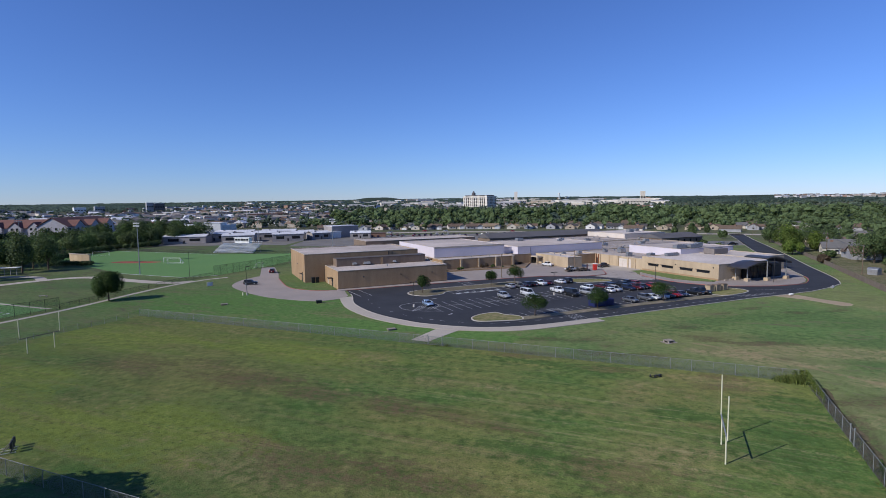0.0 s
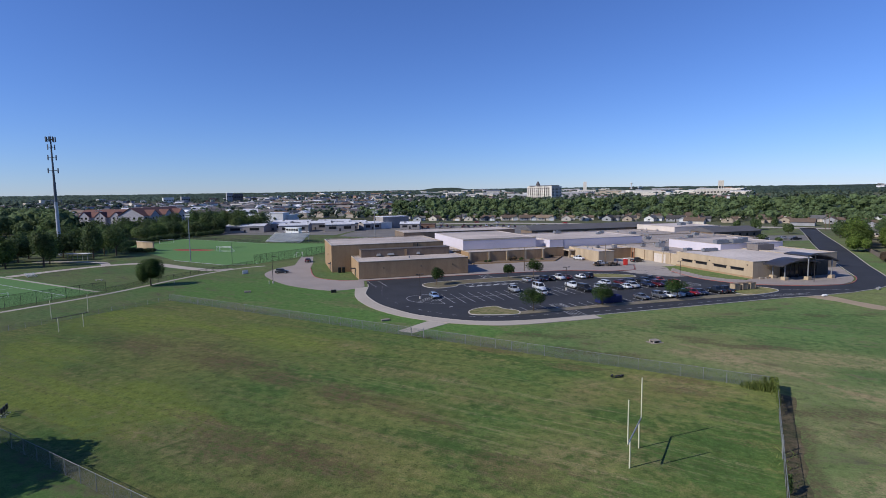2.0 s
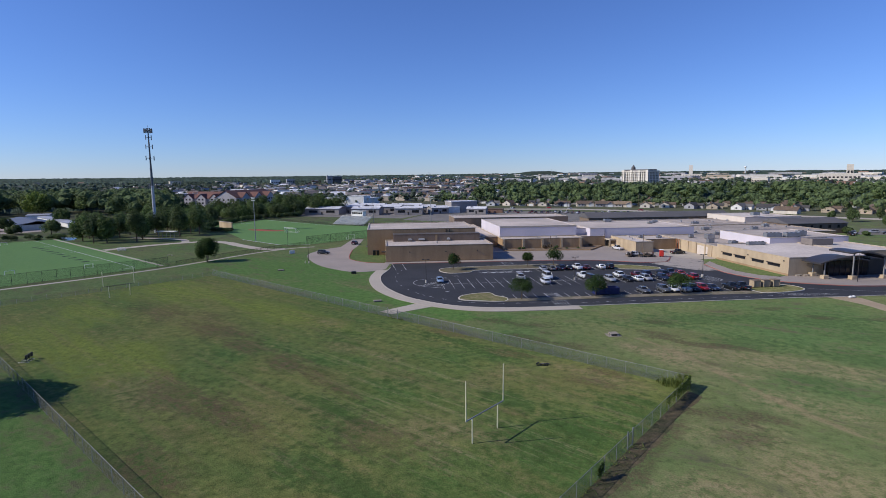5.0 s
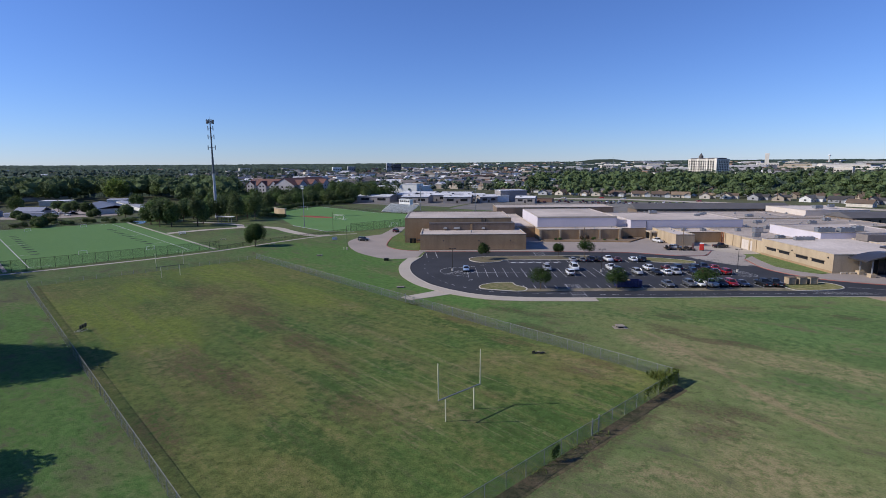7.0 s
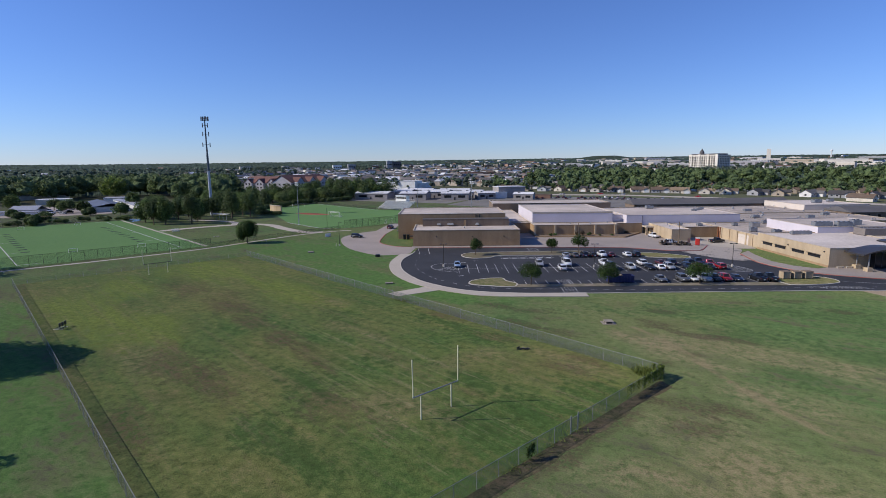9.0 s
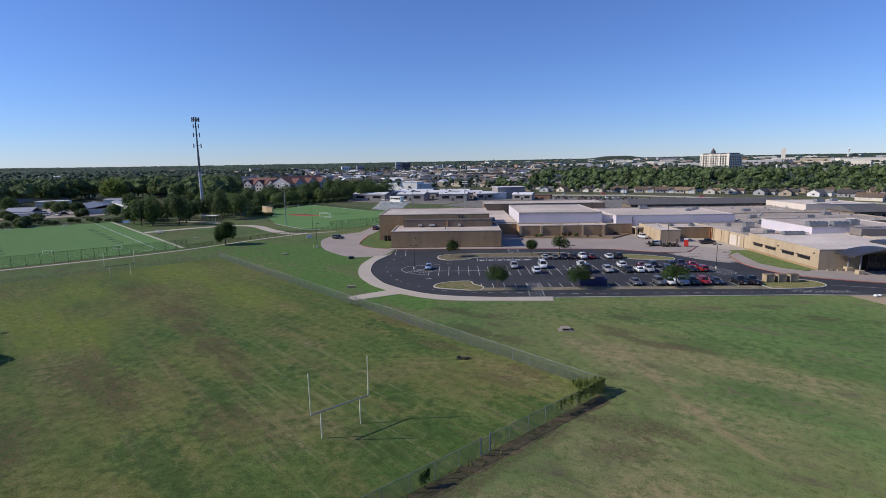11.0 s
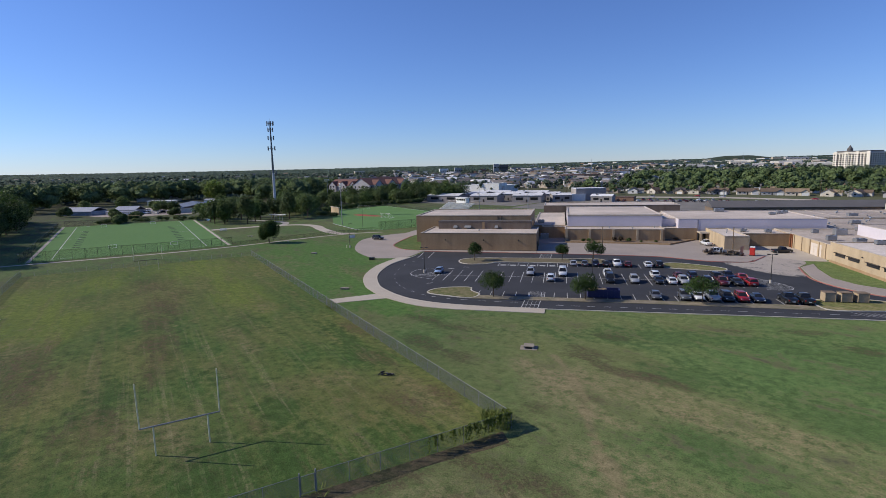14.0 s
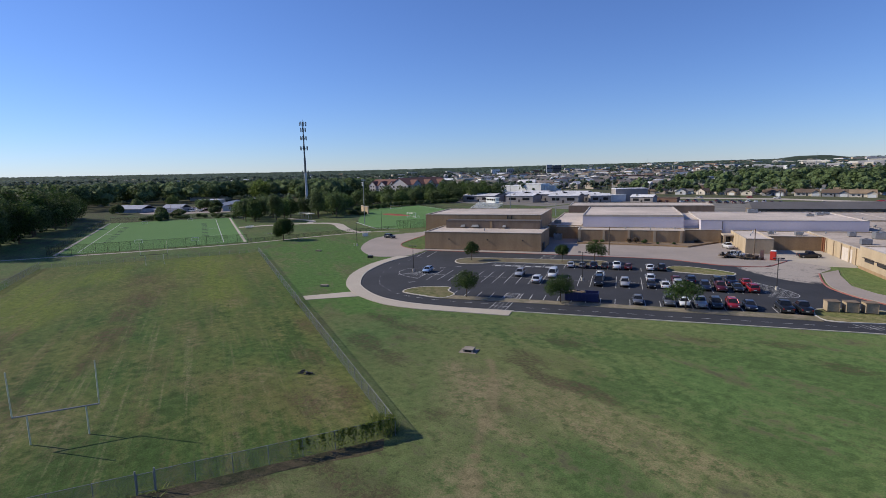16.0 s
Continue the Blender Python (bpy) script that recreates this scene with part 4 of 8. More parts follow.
bed_line = [(4.2, 98.3), (4.2, 94.2), (16, 93.4), (31.8, 91.9), (38.8, 90.6), (49.4, 103.2), (38.6, 103.2), (38.6, 98.3)]
bed = thing("planter_bed", "raised mulched planter with a low brick edge", "planter", LOT)
part("soil", slab(offset_line(bed_line, 0.2, True), 0, 0.5), M["mulch"], bed)
part("edge_wall", ribbon(bed_line, 0.3, 0, 0.62, True), M["brick"], bed)

kiosk = block("service_block", "low tan brick service block", 53.0, 60.2, 81.0, 104.0, 4.4, "brick_light", "roof_pale", front="brick_light")
block("service_annex", "low tan brick wall of the service court", 60.3, 74.9, 90.3, 104, 4.2, "brick", "roof_tan")
porch = thing("entry_porch", "tan brick entry porch with a dark opening", "porch", place(LOT, 50.2, 100.5))
part("slab", boxes((-0.2, 2.7, -2, 3.2, 3.0, 3.5)), M["coping"], porch)
part("pillar", boxes((-0.2, 0.5, -2, -1.4, 0, 3.0)), M["brick_light"], porch)
part("door", boxes((0.3, 2.7, 2.9, 3.1, 0, 2.9)), M["glass"], porch, "dark glass door")

office = block("office_wing", "pale tan brick office wing with strip windows", 74, 104, 27.5, 61.6, 5.5, "brick_light", "roof_pale", "coping")
for v0, v1 in ((58.4, 53.4), (51.8, 46.6), (43.4, 38.0), (36.2, 31.0)):
    window_at(office, 0, v0 - 27.5, 2.2, v0 - v1, 0.85)
wall_lamp(office, 0, 2.0, 4.3, "w")
wall_lamp(office, 0, 17.8, 3.9, "w")
part("plinth", boxes((-0.06, 0, 0, 34.1, -0.1, 0.7)), M["brick"], office)
block("office_annex", "pale tan brick end of the office wing", 104.1, 122.5, 37.0, 61.6, 5.5, "brick_light", "roof_pale", "coping")
side = block("court_wing", "low pale tan wing along the service court", 75, 113, 61.7, 104.0, 4.3, "brick_light", "roof_worn", "coping")
for y in (4.2, 8.2, 14.0, 19.5, 25):
    part("pilaster", boxes((-0.25, 0, y, y + 0.7, -0.1, 4.2)), M["brick_light"], side)
door_at(side, 0, 11.6, 0, 3.6, 2.6, "w", "dark_metal", "dark double door under a pale frame")
door_at(side, 0, 27.5, 0, 2.4, 2.6, "w")
part("entry_surround", boxes((-0.04, 0, 7.0, 13.6, 0, 3.5)), M["pale_block"], side, "pale entry panel")
part("scaffold_board", boxes((-0.5, -0.1, 25.8, 26.2, 0, 4.3), (-0.5, -0.1, 27.4, 27.7, 0, 4.3)), surface("orange_board", (0.3, 0.12, 0.06)), side, "orange boards")

penthouse = block("roof_penthouse", "white sided box on the office roof", 93, 124, 60, 88.5, 7.4, "white_wall", "roof_tan", "coping", z0=3.4)
rooftop_unit(107.0, 55.0, 5.05, 8.0, 5.0, 2.3, 0, "brown_casing", "large brown-grey rooftop air conditioning unit")
block("east_wing", "low flat-roofed wing east of the office", 113.1, 128, 61.7, 104, 4.3, "brick_light", "roof_worn")
# broad flat roofs of the rear of the school
rear = block("rear_school", "broad low school block under wide flat roofs", 44.2, 166, 141.2, 180, 4.6, "brick", "roof_worn")
east_school = block("east_school", "broad low school block under wide flat roofs", 91.7, 160, 104.2, 141.0, 4.4, "brick", "roof_worn")
for v0 in (149, 158, 167, 175):
    part("roof_seam", boxes((0.4, 121.4, v0 - 141.2, v0 - 140.85, 4.4, 4.54)), M["roof_pale"], rear, "pale raised roof seam")
for u0 in (66, 90, 114, 140):
    part("roof_seam", boxes((u0 - 44.2, u0 - 43.9, 0.4, 38.4, 4.4, 4.52)), M["roof_pale"], rear, "pale raised roof seam")
for v0 in (113, 122, 131):
    part("roof_seam", boxes((0.4, 67.9, v0 - 104.2, v0 - 103.9, 4.2, 4.34)), M["roof_pale"], east_school, "pale raised roof seam")
white_rear = block("white_rear_block", "pale tan flat-roofed block at the rear of the school", 150, 183, 152, 186, 7.2, "pale_block", "roof_pale")


def shed_roofed(name, label, u0, u1, v0, v1, eave, ridge, wall, roof, axis="u", frame_m=LOT, group="", turn=0.0, cat="building"):
    t = thing(name, label, cat, place(frame_m, u0, v0, 0, turn), group)
    w, d = u1 - u0, v1 - v0
    part("wall", boxes((0.4, w - 0.4, 0.4, d - 0.4, -0.1, eave)), M[wall], t)
    bm = bmesh.new()
    if axis == "u":
        add_loft(bm, [[(x, 0, eave - 0.1), (x, d, eave - 0.1), (x, d, eave + 0.1), (x, d / 2, ridge), (x, 0, eave + 0.1)] for x in (0, w)])
    else:
        add_loft(bm, [[(0, y, eave - 0.1), (w, y, eave - 0.1), (w, y, eave + 0.1), (w / 2, y, ridge), (0, y, eave + 0.1)] for y in (0, d)])
    part("roof", bm, M[roof], t)
    return t


long_hall = shed_roofed("long_classroom_block", "very long block under a dark grey hipped roof", 76, 166.5, 187, 203, 5.4, 8.3, "brick_dark", "roof_grey")
for i in range(13):
    part("window", boxes((3 + 6.8 * i, 4.2 + 6.8 * i, 0.33, 0.42, 3.0, 4.4)), M["glass"], long_hall)
grey_hall = shed_roofed("grey_roof_block", "low block under a dark grey roof", 158, 192, 131, 150, 5.2, 7.6, "brick_dark", "roof_grey")
for i in range(6):
    part("window", boxes((3 + 5 * i, 4.2 + 5 * i, 0.33, 0.42, 2.8, 4.2)), M["glass"], grey_hall)

rng = random.Random(4)
for u, v, z, w, d, h in ((97, 64, 6.95, 6, 2.2, 1.6), (104, 63.5, 6.95, 5, 2.2, 1.6), (110, 66, 6.95, 3, 2.2, 1.9), (86, 58, 5.05, 6.5, 1.6, 1.1), (83, 66, 3.85, 2.6, 2.2, 1.8), (88, 88, 3.85, 3.2, 2.4, 1.9), (80, 75, 3.85, 2.4, 1.6, 1.5),
                         (83, 93, 3.85, 1.8, 1.6, 1.2), (99, 100, 3.85, 2.2, 1.6, 1.2), (70, 95, 3.75, 2.0, 1.6, 1.0), (63, 97, 3.75, 1.6, 1.4, 0.9), (64, 150, 4.15, 3, 2, 1.3), (90, 155, 4.15, 3, 2, 1.2), (120, 150, 4.15, 3.5, 2, 1.2), (130, 118, 3.95, 3, 2, 1.3),
                         (108, 122, 3.95, 3, 2, 1.2), (145, 130, 3.95, 3, 2, 1.3), (160, 158, 7.55, 4, 3, 1.6), (172, 165, 7.55, 3, 2, 1.4), (85, 128, 7.15, 2.2, 1.6, 0.9), (81, 124, 7.15, 2.2, 1.6, 0.9), (88, 132, 7.15, 2.2, 1.6, 0.9), (66, 138, 7.15, 3.4, 2.4, 1.4)):
    rooftop_unit(u, v, z, w, d, h, 0)
for i in range(26):
    u, v = rng.uniform(94, 158), rng.uniform(106, 139)
    vent(u, v, 3.95, rng.uniform(0.25, 0.6), rng.uniform(0.4, 1.0))
for i in range(22):
    vent(rng.uniform(50, 160), rng.uniform(143, 178), 4.15, rng.uniform(0.25, 0.6), rng.uniform(0.4, 0.9))
for u, v, z in ((45.5, 106, 3.95), (48.5, 106.5, 3.95), (56, 90, 3.95), (58, 97, 3.95), (65, 100, 3.75), (72, 98, 3.75), (20, 103, 4.05), (28, 102, 4.05), (36, 105, 4.05), (-25, 80, 5.45), (78, 98, 3.85), (92, 97, 3.85)):
    vent(u, v, z, 0.28, 0.8)

# curved entrance canopies
def canopy(name, v0, v1, profile, posts, label):
    """An arched roof slab over a rounded profile of (u, z), on posts with brick pedestals."""
    t = thing(name, label, "canopy", LOT)
    line = smooth_line(profile, 5)
    bm = bmesh.new()
    add_loft(bm, [[(u, v0, z), (u, v1, z), (u, v1, z + 0.4), (u, v0, z + 0.4)] for u, z in line])
    part("roof", bm, M["canopy"], t)
    bm = bmesh.new()
    add_loft(bm, [[(u, v0 - 0.08, z + 0.1), (u, v0, z + 0.1), (u, v0, z + 0.44), (u, v0 - 0.08, z + 0.44)] for u, z in line])
    part("fascia", bm, M["dark_coping"], t)
    for u, v in posts:
        top = min(line, key=lambda p: abs(p[0] - u))[1]
        p = part("post", tubes(((u, v, 1.0), (u, v, top + 0.05), 0.2)), M["grey_metal"], t)
        part("pedestal", boxes((u - 0.75, u + 0.75, v - 0.75, v + 0.75, 0.1, 1.15), bevel=0.05), M["brick_light"], p)


canopy("entrance_canopy", 20.4, 27.3, [(77.8, 4.5), (80.5, 5.3), (84.5, 6.0), (88.5, 5.95), (93.2, 5.0)], [(80.9, 26.4), (80.7, 22.0)], "dark arched metal entrance canopy on posts")
canopy("entrance_canopy", 19.4, 27.6, [(86.6, 7.4), (89.5, 7.75), (93, 7.4), (96.5, 6.5), (99.6, 5.4)], [(87.7, 20.0), (97.5, 20.0)], "higher dark arched metal entrance canopy on posts")
lobby = thing("entrance_lobby", "dark glazed entrance lobby under the canopy", "lobby", place(LOT, 85, 25.3))
part("glazing", boxes((0, 13, 0.1, 2.0, 0, 4.4)), M["glass"], lobby)
for i in range(8):
    part("mullion", boxes((i * 1.82, i * 1.82 + 0.12, 0, 0.1, 0, 4.4)), M["dark_metal"], lobby)
part("wall", boxes((13, 18, 0.0, 2.0, 0, 5.0)), M["dark_metal"], lobby)
for u in (75.6, 78.2):
    b = thing("bench", "low pale bench beside the office wall", "bench", place(LOT, u, 26.3, 0.12), "benches before the office")
    part("seat", boxes((0, 2.0, 0, 0.5, 0.4, 0.48), bevel=0.02), M["concrete"], b)
    part("leg", boxes((0.15, 0.3, 0.05, 0.45, 0, 0.4)), M["concrete"], b)
    part("leg", boxes((1.7, 1.85, 0.05, 0.45, 0, 0.4)), M["concrete"], b)

# ---- fences ----
def fence(a, b, h, name="chain_link_fence", label="grey galvanised chain-link fence on the grass", link="link", metal="fence_steel", gap=3.05, rail=True, group="", r=0.035, mid_rail=False):
    """One straight run of fence from a to b: posts, rails and a woven panel."""
    a, b = Vector(a), Vector(b)
    n = max(1, round((b - a).length / gap))
    run = (b - a).length
    t = thing(name, label, "fence", pose(a.x, a.y, 0, 0, 0, math.degrees(math.atan2(b.y - a.y, b.x - a.x))), group)
    post = mesh_of("post", tubes(((0, 0, -0.1), (0, 0, h + 0.04), r), sides=6), M[metal])
    for i in range(n + 1):
        part("post", post, None, t, m=pose(run * i / n, 0, 0))
    if rail:
        part("top_rail", tubes(((0, 0, h), (run, 0, h), r * 0.75), sides=6), M[metal], t)
    if mid_rail:
        part("bottom_rail", tubes(((0, 0, 0.12), (run, 0, 0.12), r * 0.6), sides=6), M[metal], t)
    part("woven_panel", boxes((0, run, -0.006, 0.006, 0.03, h - 0.02)), M[link], t)
    return t


def corner(x, y):
    p = FIELD @ V(x, y)
    return (p.x, p.y)


NE, NW, SW, SE = corner(0, 0), corner(-142.3, 0), corner(-142.3, -61.4), corner(0, -61.4)
gate_at = corner(-60.5, 0)
fence(NE, corner(-59.0, 0), 1.85, group="fences of the practice field")
fence(corner(-62.0, 0), NW, 1.85, group="fences of the practice field")
fence(NE, corner(0, -21.0), 1.85, group="fences of the practice field")
fence(corner(0, -22.4), SE, 1.85, group="fences of the practice field")
fence(NW, SW, 1.25, label="low thin wire fence on the grass", link="link_thin", rail=False, group="fences of the practice field")
fence(SW, SE, 1.85, group="fences of the practice field")
for g0, g1 in ((corner(-59.0, 0), corner(-62.0, 0)), (corner(0, -21.0), corner(0, -22.4))):
    a, b = Vector(g0), Vector(g1)
    g = thing("field_gate", "chain-link gate between two stout posts", "gate", pose(a.x, a.y, 0, 0, 0, math.degrees(math.atan2(b.y - a.y, b.x - a.x))), "gates of the practice field")
    w = (b - a).length
    for x in (0.0, w):
        part("gate_post", tubes(((x, 0, -0.1), (x, 0, 2.1), 0.07)), M["fence_steel"], g)
    part("gate_frame", tubes(((0.1, 0, 0.15), (0.1, 0, 1.75), 0.03), ((w - 0.1, 0, 0.15), (w - 0.1, 0, 1.75), 0.03), ((0.1, 0, 1.75), (w - 0.1, 0, 1.75), 0.03), ((0.1, 0, 0.15), (w - 0.1, 0, 0.15), 0.03), sides=6), M["fence_steel"], g)
    part("woven_panel", boxes((0.12, w - 0.12, -0.005, 0.005, 0.17, 1.72)), M["link"], g)

dark = dict(name="sports_fence", link="link_black", metal="black_metal", r=0.05, group="dark fences of the sports fields")
fence((-105.2, 141), (-130.5, 81.5), 3.4, label="tall black chain-link fence before the soccer turf", gap=3.6, **dark)
fence((-130.5, 81.5), (-266, 133.5), 2.4, label="black chain-link fence beside the soccer turf", gap=4.0, **dark)
fence((-264, 136), (-245, 180), 3.0, label="tall thin fence behind the soccer turf", gap=4.5, **dark)
fence((-105.2, 141), (-101.8, 168), 1.5, label="low black chain-link fence along the footpath", gap=3.6, **dark)
fence((-101.8, 168), (-97, 190), 1.5, label="low black chain-link fence along the footpath", gap=3.6, **dark)
fence((-97, 190), (-92.5, 206.5), 1.5, label="low black chain-link fence along the footpath", gap=3.6, **dark)
fence((-92.0, 207.0), (-74.0, 250.5), 3.9, label="tall black chain-link fence beside the stadium turf", gap=3.4, **dark)
fence((-120, 300.5), (-72, 298), 1.3, label="low black fence at the far side of the turf", gap=3.4, **dark)
fence((-134, 301), (-210, 334), 1.6, label="low black fence at the far side of the turf", gap=4.0, **dark)
M["board"] = surface("weathered_fence_boards", (0.2, 0.165, 0.13), (0.15, 0.12, 0.095), 0.95, big=0.5, fine=5, streak=2.5)


def board_fence(a, b, h, label):
    a, b = Vector(a), Vector(b)
    run = (b - a).length
    t = thing("board_fence", label, "fence", pose(a.x, a.y, 0, 0, 0, math.degrees(math.atan2(b.y - a.y, b.x - a.x))), "wooden garden fences")
    k = int(run / 2.4)
    panel = mesh_of("panel", boxes((0.02, 2.38, -0.02, 0.02, 0.03, h - 0.04)), M["board"])
    post = mesh_of("post", boxes((-0.05, 0.05, -0.06, 0.06, -0.1, h)), M["board"])
    for i in range(k):
        part("panel", panel, None, t, m=pose(2.4 * i + 0.0, 0.06, 0))
        part("post", post, None, t, m=pose(2.4 * i, 0, 0))


board_fence((126, 150), (155, 216), 1.8, "weathered grey board fence along back gardens")
board_fence((155, 216), (183, 283), 1.8, "weathered grey board fence along back gardens")
board_fence((184, 285), (219, 370), 1.8, "weathered grey board fence along back gardens")
board_fence((108, 108), (126, 150), 1.5, "weathered grey board fence along back gardens")


# ---- goals, sled, inlet and other things on the grass ----
def football_goal(x, turn, top, label, colour, bar=None):
    t = thing("football_goal", label, "goalpost", place(FIELD, x, -30.3, crown_z(x, -30.3), turn), "goalposts of the practice field")
    r = 0.075
    for s in (-1, 1):
        part("post", tubes(((0, s * 2.42, -0.1), (0, s * 2.42, 3.0), r), sides=10), colour, t)
        part("upright", tubes(((0, s * 3.55, 3.0), (0, s * 3.6, top), r * 0.85), sides=10), colour, t)
    part("crossbar", tubes(((0, -3.6, 3.0), (0, 3.6, 3.0), r), sides=10), bar or colour, t)


football_goal(-13.5, 0, 7.55, "pale yellow goalpost with a weathered grey crossbar", M["yellow"], M["grey_metal"])
football_goal(-129.7, 0, 6.9, "pale yellow goalpost with a dark weathered crossbar", M["yellow"], M["dark_coping"])


def turf_goal(x, y, turn, colour, label):
    """A tall goal with two uprights over a crossbar, on the synthetic turf."""
    t = thing("football_goal", label, "goalpost", pose(x, y, 0.03, 0, 0, turn), "goalposts of the soccer turf")
    for e in (-1, 1):
        part("post", tubes(((e * 4.4, 0, -0.1), (e * 4.4, 0, 8.2), 0.085, 0.07), sides=8), colour, t)
    part("crossbar", tubes(((-4.4, 0, 3.0), (4.4, 0, 3.0), 0.08), sides=8), colour, t)


turf_goal(-270, 175, 21, M["dirt"], "tall tan goalpost behind the soccer turf")
M["inlet"] = surface("stained_concrete", (0.27, 0.235, 0.195), (0.2, 0.17, 0.14), 0.9, big=0.8, fine=6)


def storm_inlet(x, y, turn):
    t = thing("storm_inlet", "square concrete drain inlet with a raised lid", "drain", pose(x, y, 0, 0, 0, turn) @ Matrix.Diagonal((0.74, 0.74, 0.74, 1)))
    part("apron", boxes((-1.75, 1.75, -1.4, 1.4, -0.2, 0.06), bevel=0.03), M["inlet"], t)
    for sx in (-1, 1):
        for sy in (-1, 1):
            part("pier", boxes((sx * 0.85 - 0.16, sx * 0.85 + 0.16, sy * 0.75 - 0.16, sy * 0.75 + 0.16, 0.05, 0.48)), M["concrete"], t)
    part("throat", boxes((-0.8, 0.8, -0.7, 0.7, 0.02, 0.3)), M["black_plastic"], t, "dark opening")
    part("lid", boxes((-1.08, 1.08, -0.98, 0.98, 0.47, 0.64), bevel=0.04), M["inlet"], t)


storm_inlet(43.3, 100.6, 25)


def low_box(name, label, cat, x, y, w, d, h, mat, turn=0.0, lid=True):
    t = thing(name, label, cat, pose(x, y, 0, 0, 0, turn))
    part("body", boxes((-w / 2, w / 2, -d / 2, d / 2, -0.05, h), bevel=0.04), M[mat], t)
    if lid:
        part("lid", boxes((-w / 2 - 0.08, w / 2 + 0.08, -d / 2 - 0.08, d / 2 + 0.08, h, h + 0.1), bevel=0.02), M["inlet"], t)


low_box("drain_box", "low concrete drain box in the lawn", "drain", -61.7, 144.6, 1.7, 1.1, 0.3, "inlet", 20)
low_box("drain_box", "low concrete drain box in the lawn", "drain", -11.8, 113.2, 1.8, 0.9, 0.25, "inlet", 30)
low_box("utility_box", "dark green utility cabinet on the lawn", "cabinet", -35.6, 146.0, 1.5, 1.0, 0.8, "black_metal", 25, False)
low_box("site_sign", "white board sign beside the driveway", "sign", -81.8, 180.6, 2.4, 0.15, 1.3, "white", 60, False)
for p in ((-96.2, 158.8), (-125.6, 161.7)):
    t = thing("picnic_bench", "plain bench on the grass", "bench", pose(*p, 0, 0, 0, 30), "benches on the grass")
    part("seat", boxes((-1.1, 1.1, -0.25, 0.25, 0.4, 0.48)), M["concrete"], t)
    for x in (-0.8, 0.8):
        part("leg", boxes((x - 0.08, x + 0.08, -0.2, 0.2, 0, 0.4)), M["steel"], t)


def on_field(x, y):
    p = FIELD.inverted() @ V(x, y)
    return crown_z(p.x, p.y)


def blocking_sled(x, y, turn):
    t = thing("blocking_sled", "black padded football blocking sled on pale runners", "sled", pose(x, y, on_field(x, y), 0, 0, turn) @ Matrix.Diagonal((0.74, 0.74, 0.74, 1)))
    for i in range(3):
        u = -1.1 + 1.1 * i
        part("runner", boxes((u - 0.08, u + 0.08, -1.6, 0.6, 0.0, 0.16), bevel=0.02), M["yellow"], t)
        pad = part("pad", boxes((u - 0.3, u + 0.3, -0.1, 0.28, 0.75, 1.75), bevel=0.1), M["black_plastic"], t)
        part("strut", tubes(((u, 0.1, 0.1), (u, 0.1, 0.8), 0.06), ((u, -1.3, 0.12), (u, 0.05, 1.2), 0.05)), M["dark_metal"], pad)
    part("crossbeam", boxes((-1.4, 1.4, -0.06, 0.06, 0.16, 0.28)), M["dark_metal"], t)


blocking_sled(-49.0, 57.0, -60)


def tackle_frame(x, y, turn):
    t = thing("tackling_sled", "low black tackling sled with round pads", "sled", pose(x, y, on_field(x, y), 0, 0, turn) @ Matrix.Diagonal((0.72, 0.72, 0.8, 1)))
    part("frame", tubes(((-1.2, -0.5, 0.08), (1.2, -0.5, 0.08), 0.06), ((-1.2, 0.5, 0.08), (1.2, 0.5, 0.08), 0.06), ((-1.2, -0.5, 0.08), (-1.2, 0.5, 0.08), 0.06), ((1.2, -0.5, 0.08), (1.2, 0.5, 0.08), 0.06)), M["black_metal"], t)
    for u, v, a in ((-1.1, 0.4, 0.5), (-0.6, -0.45, 0.3), (0.0, 0.45, -0.4), (0.55, -0.4, 0.6), (1.1, 0.35, -0.3)):
        part("pad", tubes(((u, v, 0.16), (u + 0.55, v + a, 0.26), 0.16, 0.14), sides=9), M["black_plastic"], t)


tackle_frame(32.8, 80.0, 20)


# ---- lamps and poles ----
def lot_lamp(u, v, h, heads=2, turn=0.0, frame_m=LOT, base=True, label="dark square-headed car park lamp on a concrete base"):
    t = thing("street_lamp", label, "lamp", place(frame_m, u, v, 0, turn), "car park lamps")
    if base:
        part("base", tubes(((0, 0, -0.1), (0, 0, 0.75), 0.3, 0.28), sides=14), M["kerb"], t, "pale concrete base")
    part("pole", tubes(((0, 0, 0.7 if base else -0.1), (0, 0, h), 0.09, 0.065), sides=8), M["dark_metal"], t)
    for s in ((-1, 1) if heads == 2 else (1,)):
        arm = part("arm", tubes(((0, 0, h - 0.1), (s * 0.5, 0, h - 0.05), 0.04), sides=6), M["dark_metal"], t)
        part("lamp_head", boxes((min(s * 0.4, s * 1.05), max(s * 0.4, s * 1.05), -0.22, 0.22, h - 0.14, h + 0.06), bevel=0.03), M["dark_metal"], arm)


lot_lamp(-32.9, 34.7, 6.8)
lot_lamp(10.2, 31.9, 6.8)
lot_lamp(49.2, 31.0, 6.7)
lot_lamp(0, 0, 8.9, 1, 30, pose(-61.4, 160.7, 0), label="tall lamp post with one arm beside the driveway")
lot_lamp(85.8, 16.4, 8.4, 1, 0, base=False, label="slim grey post before the entrance")


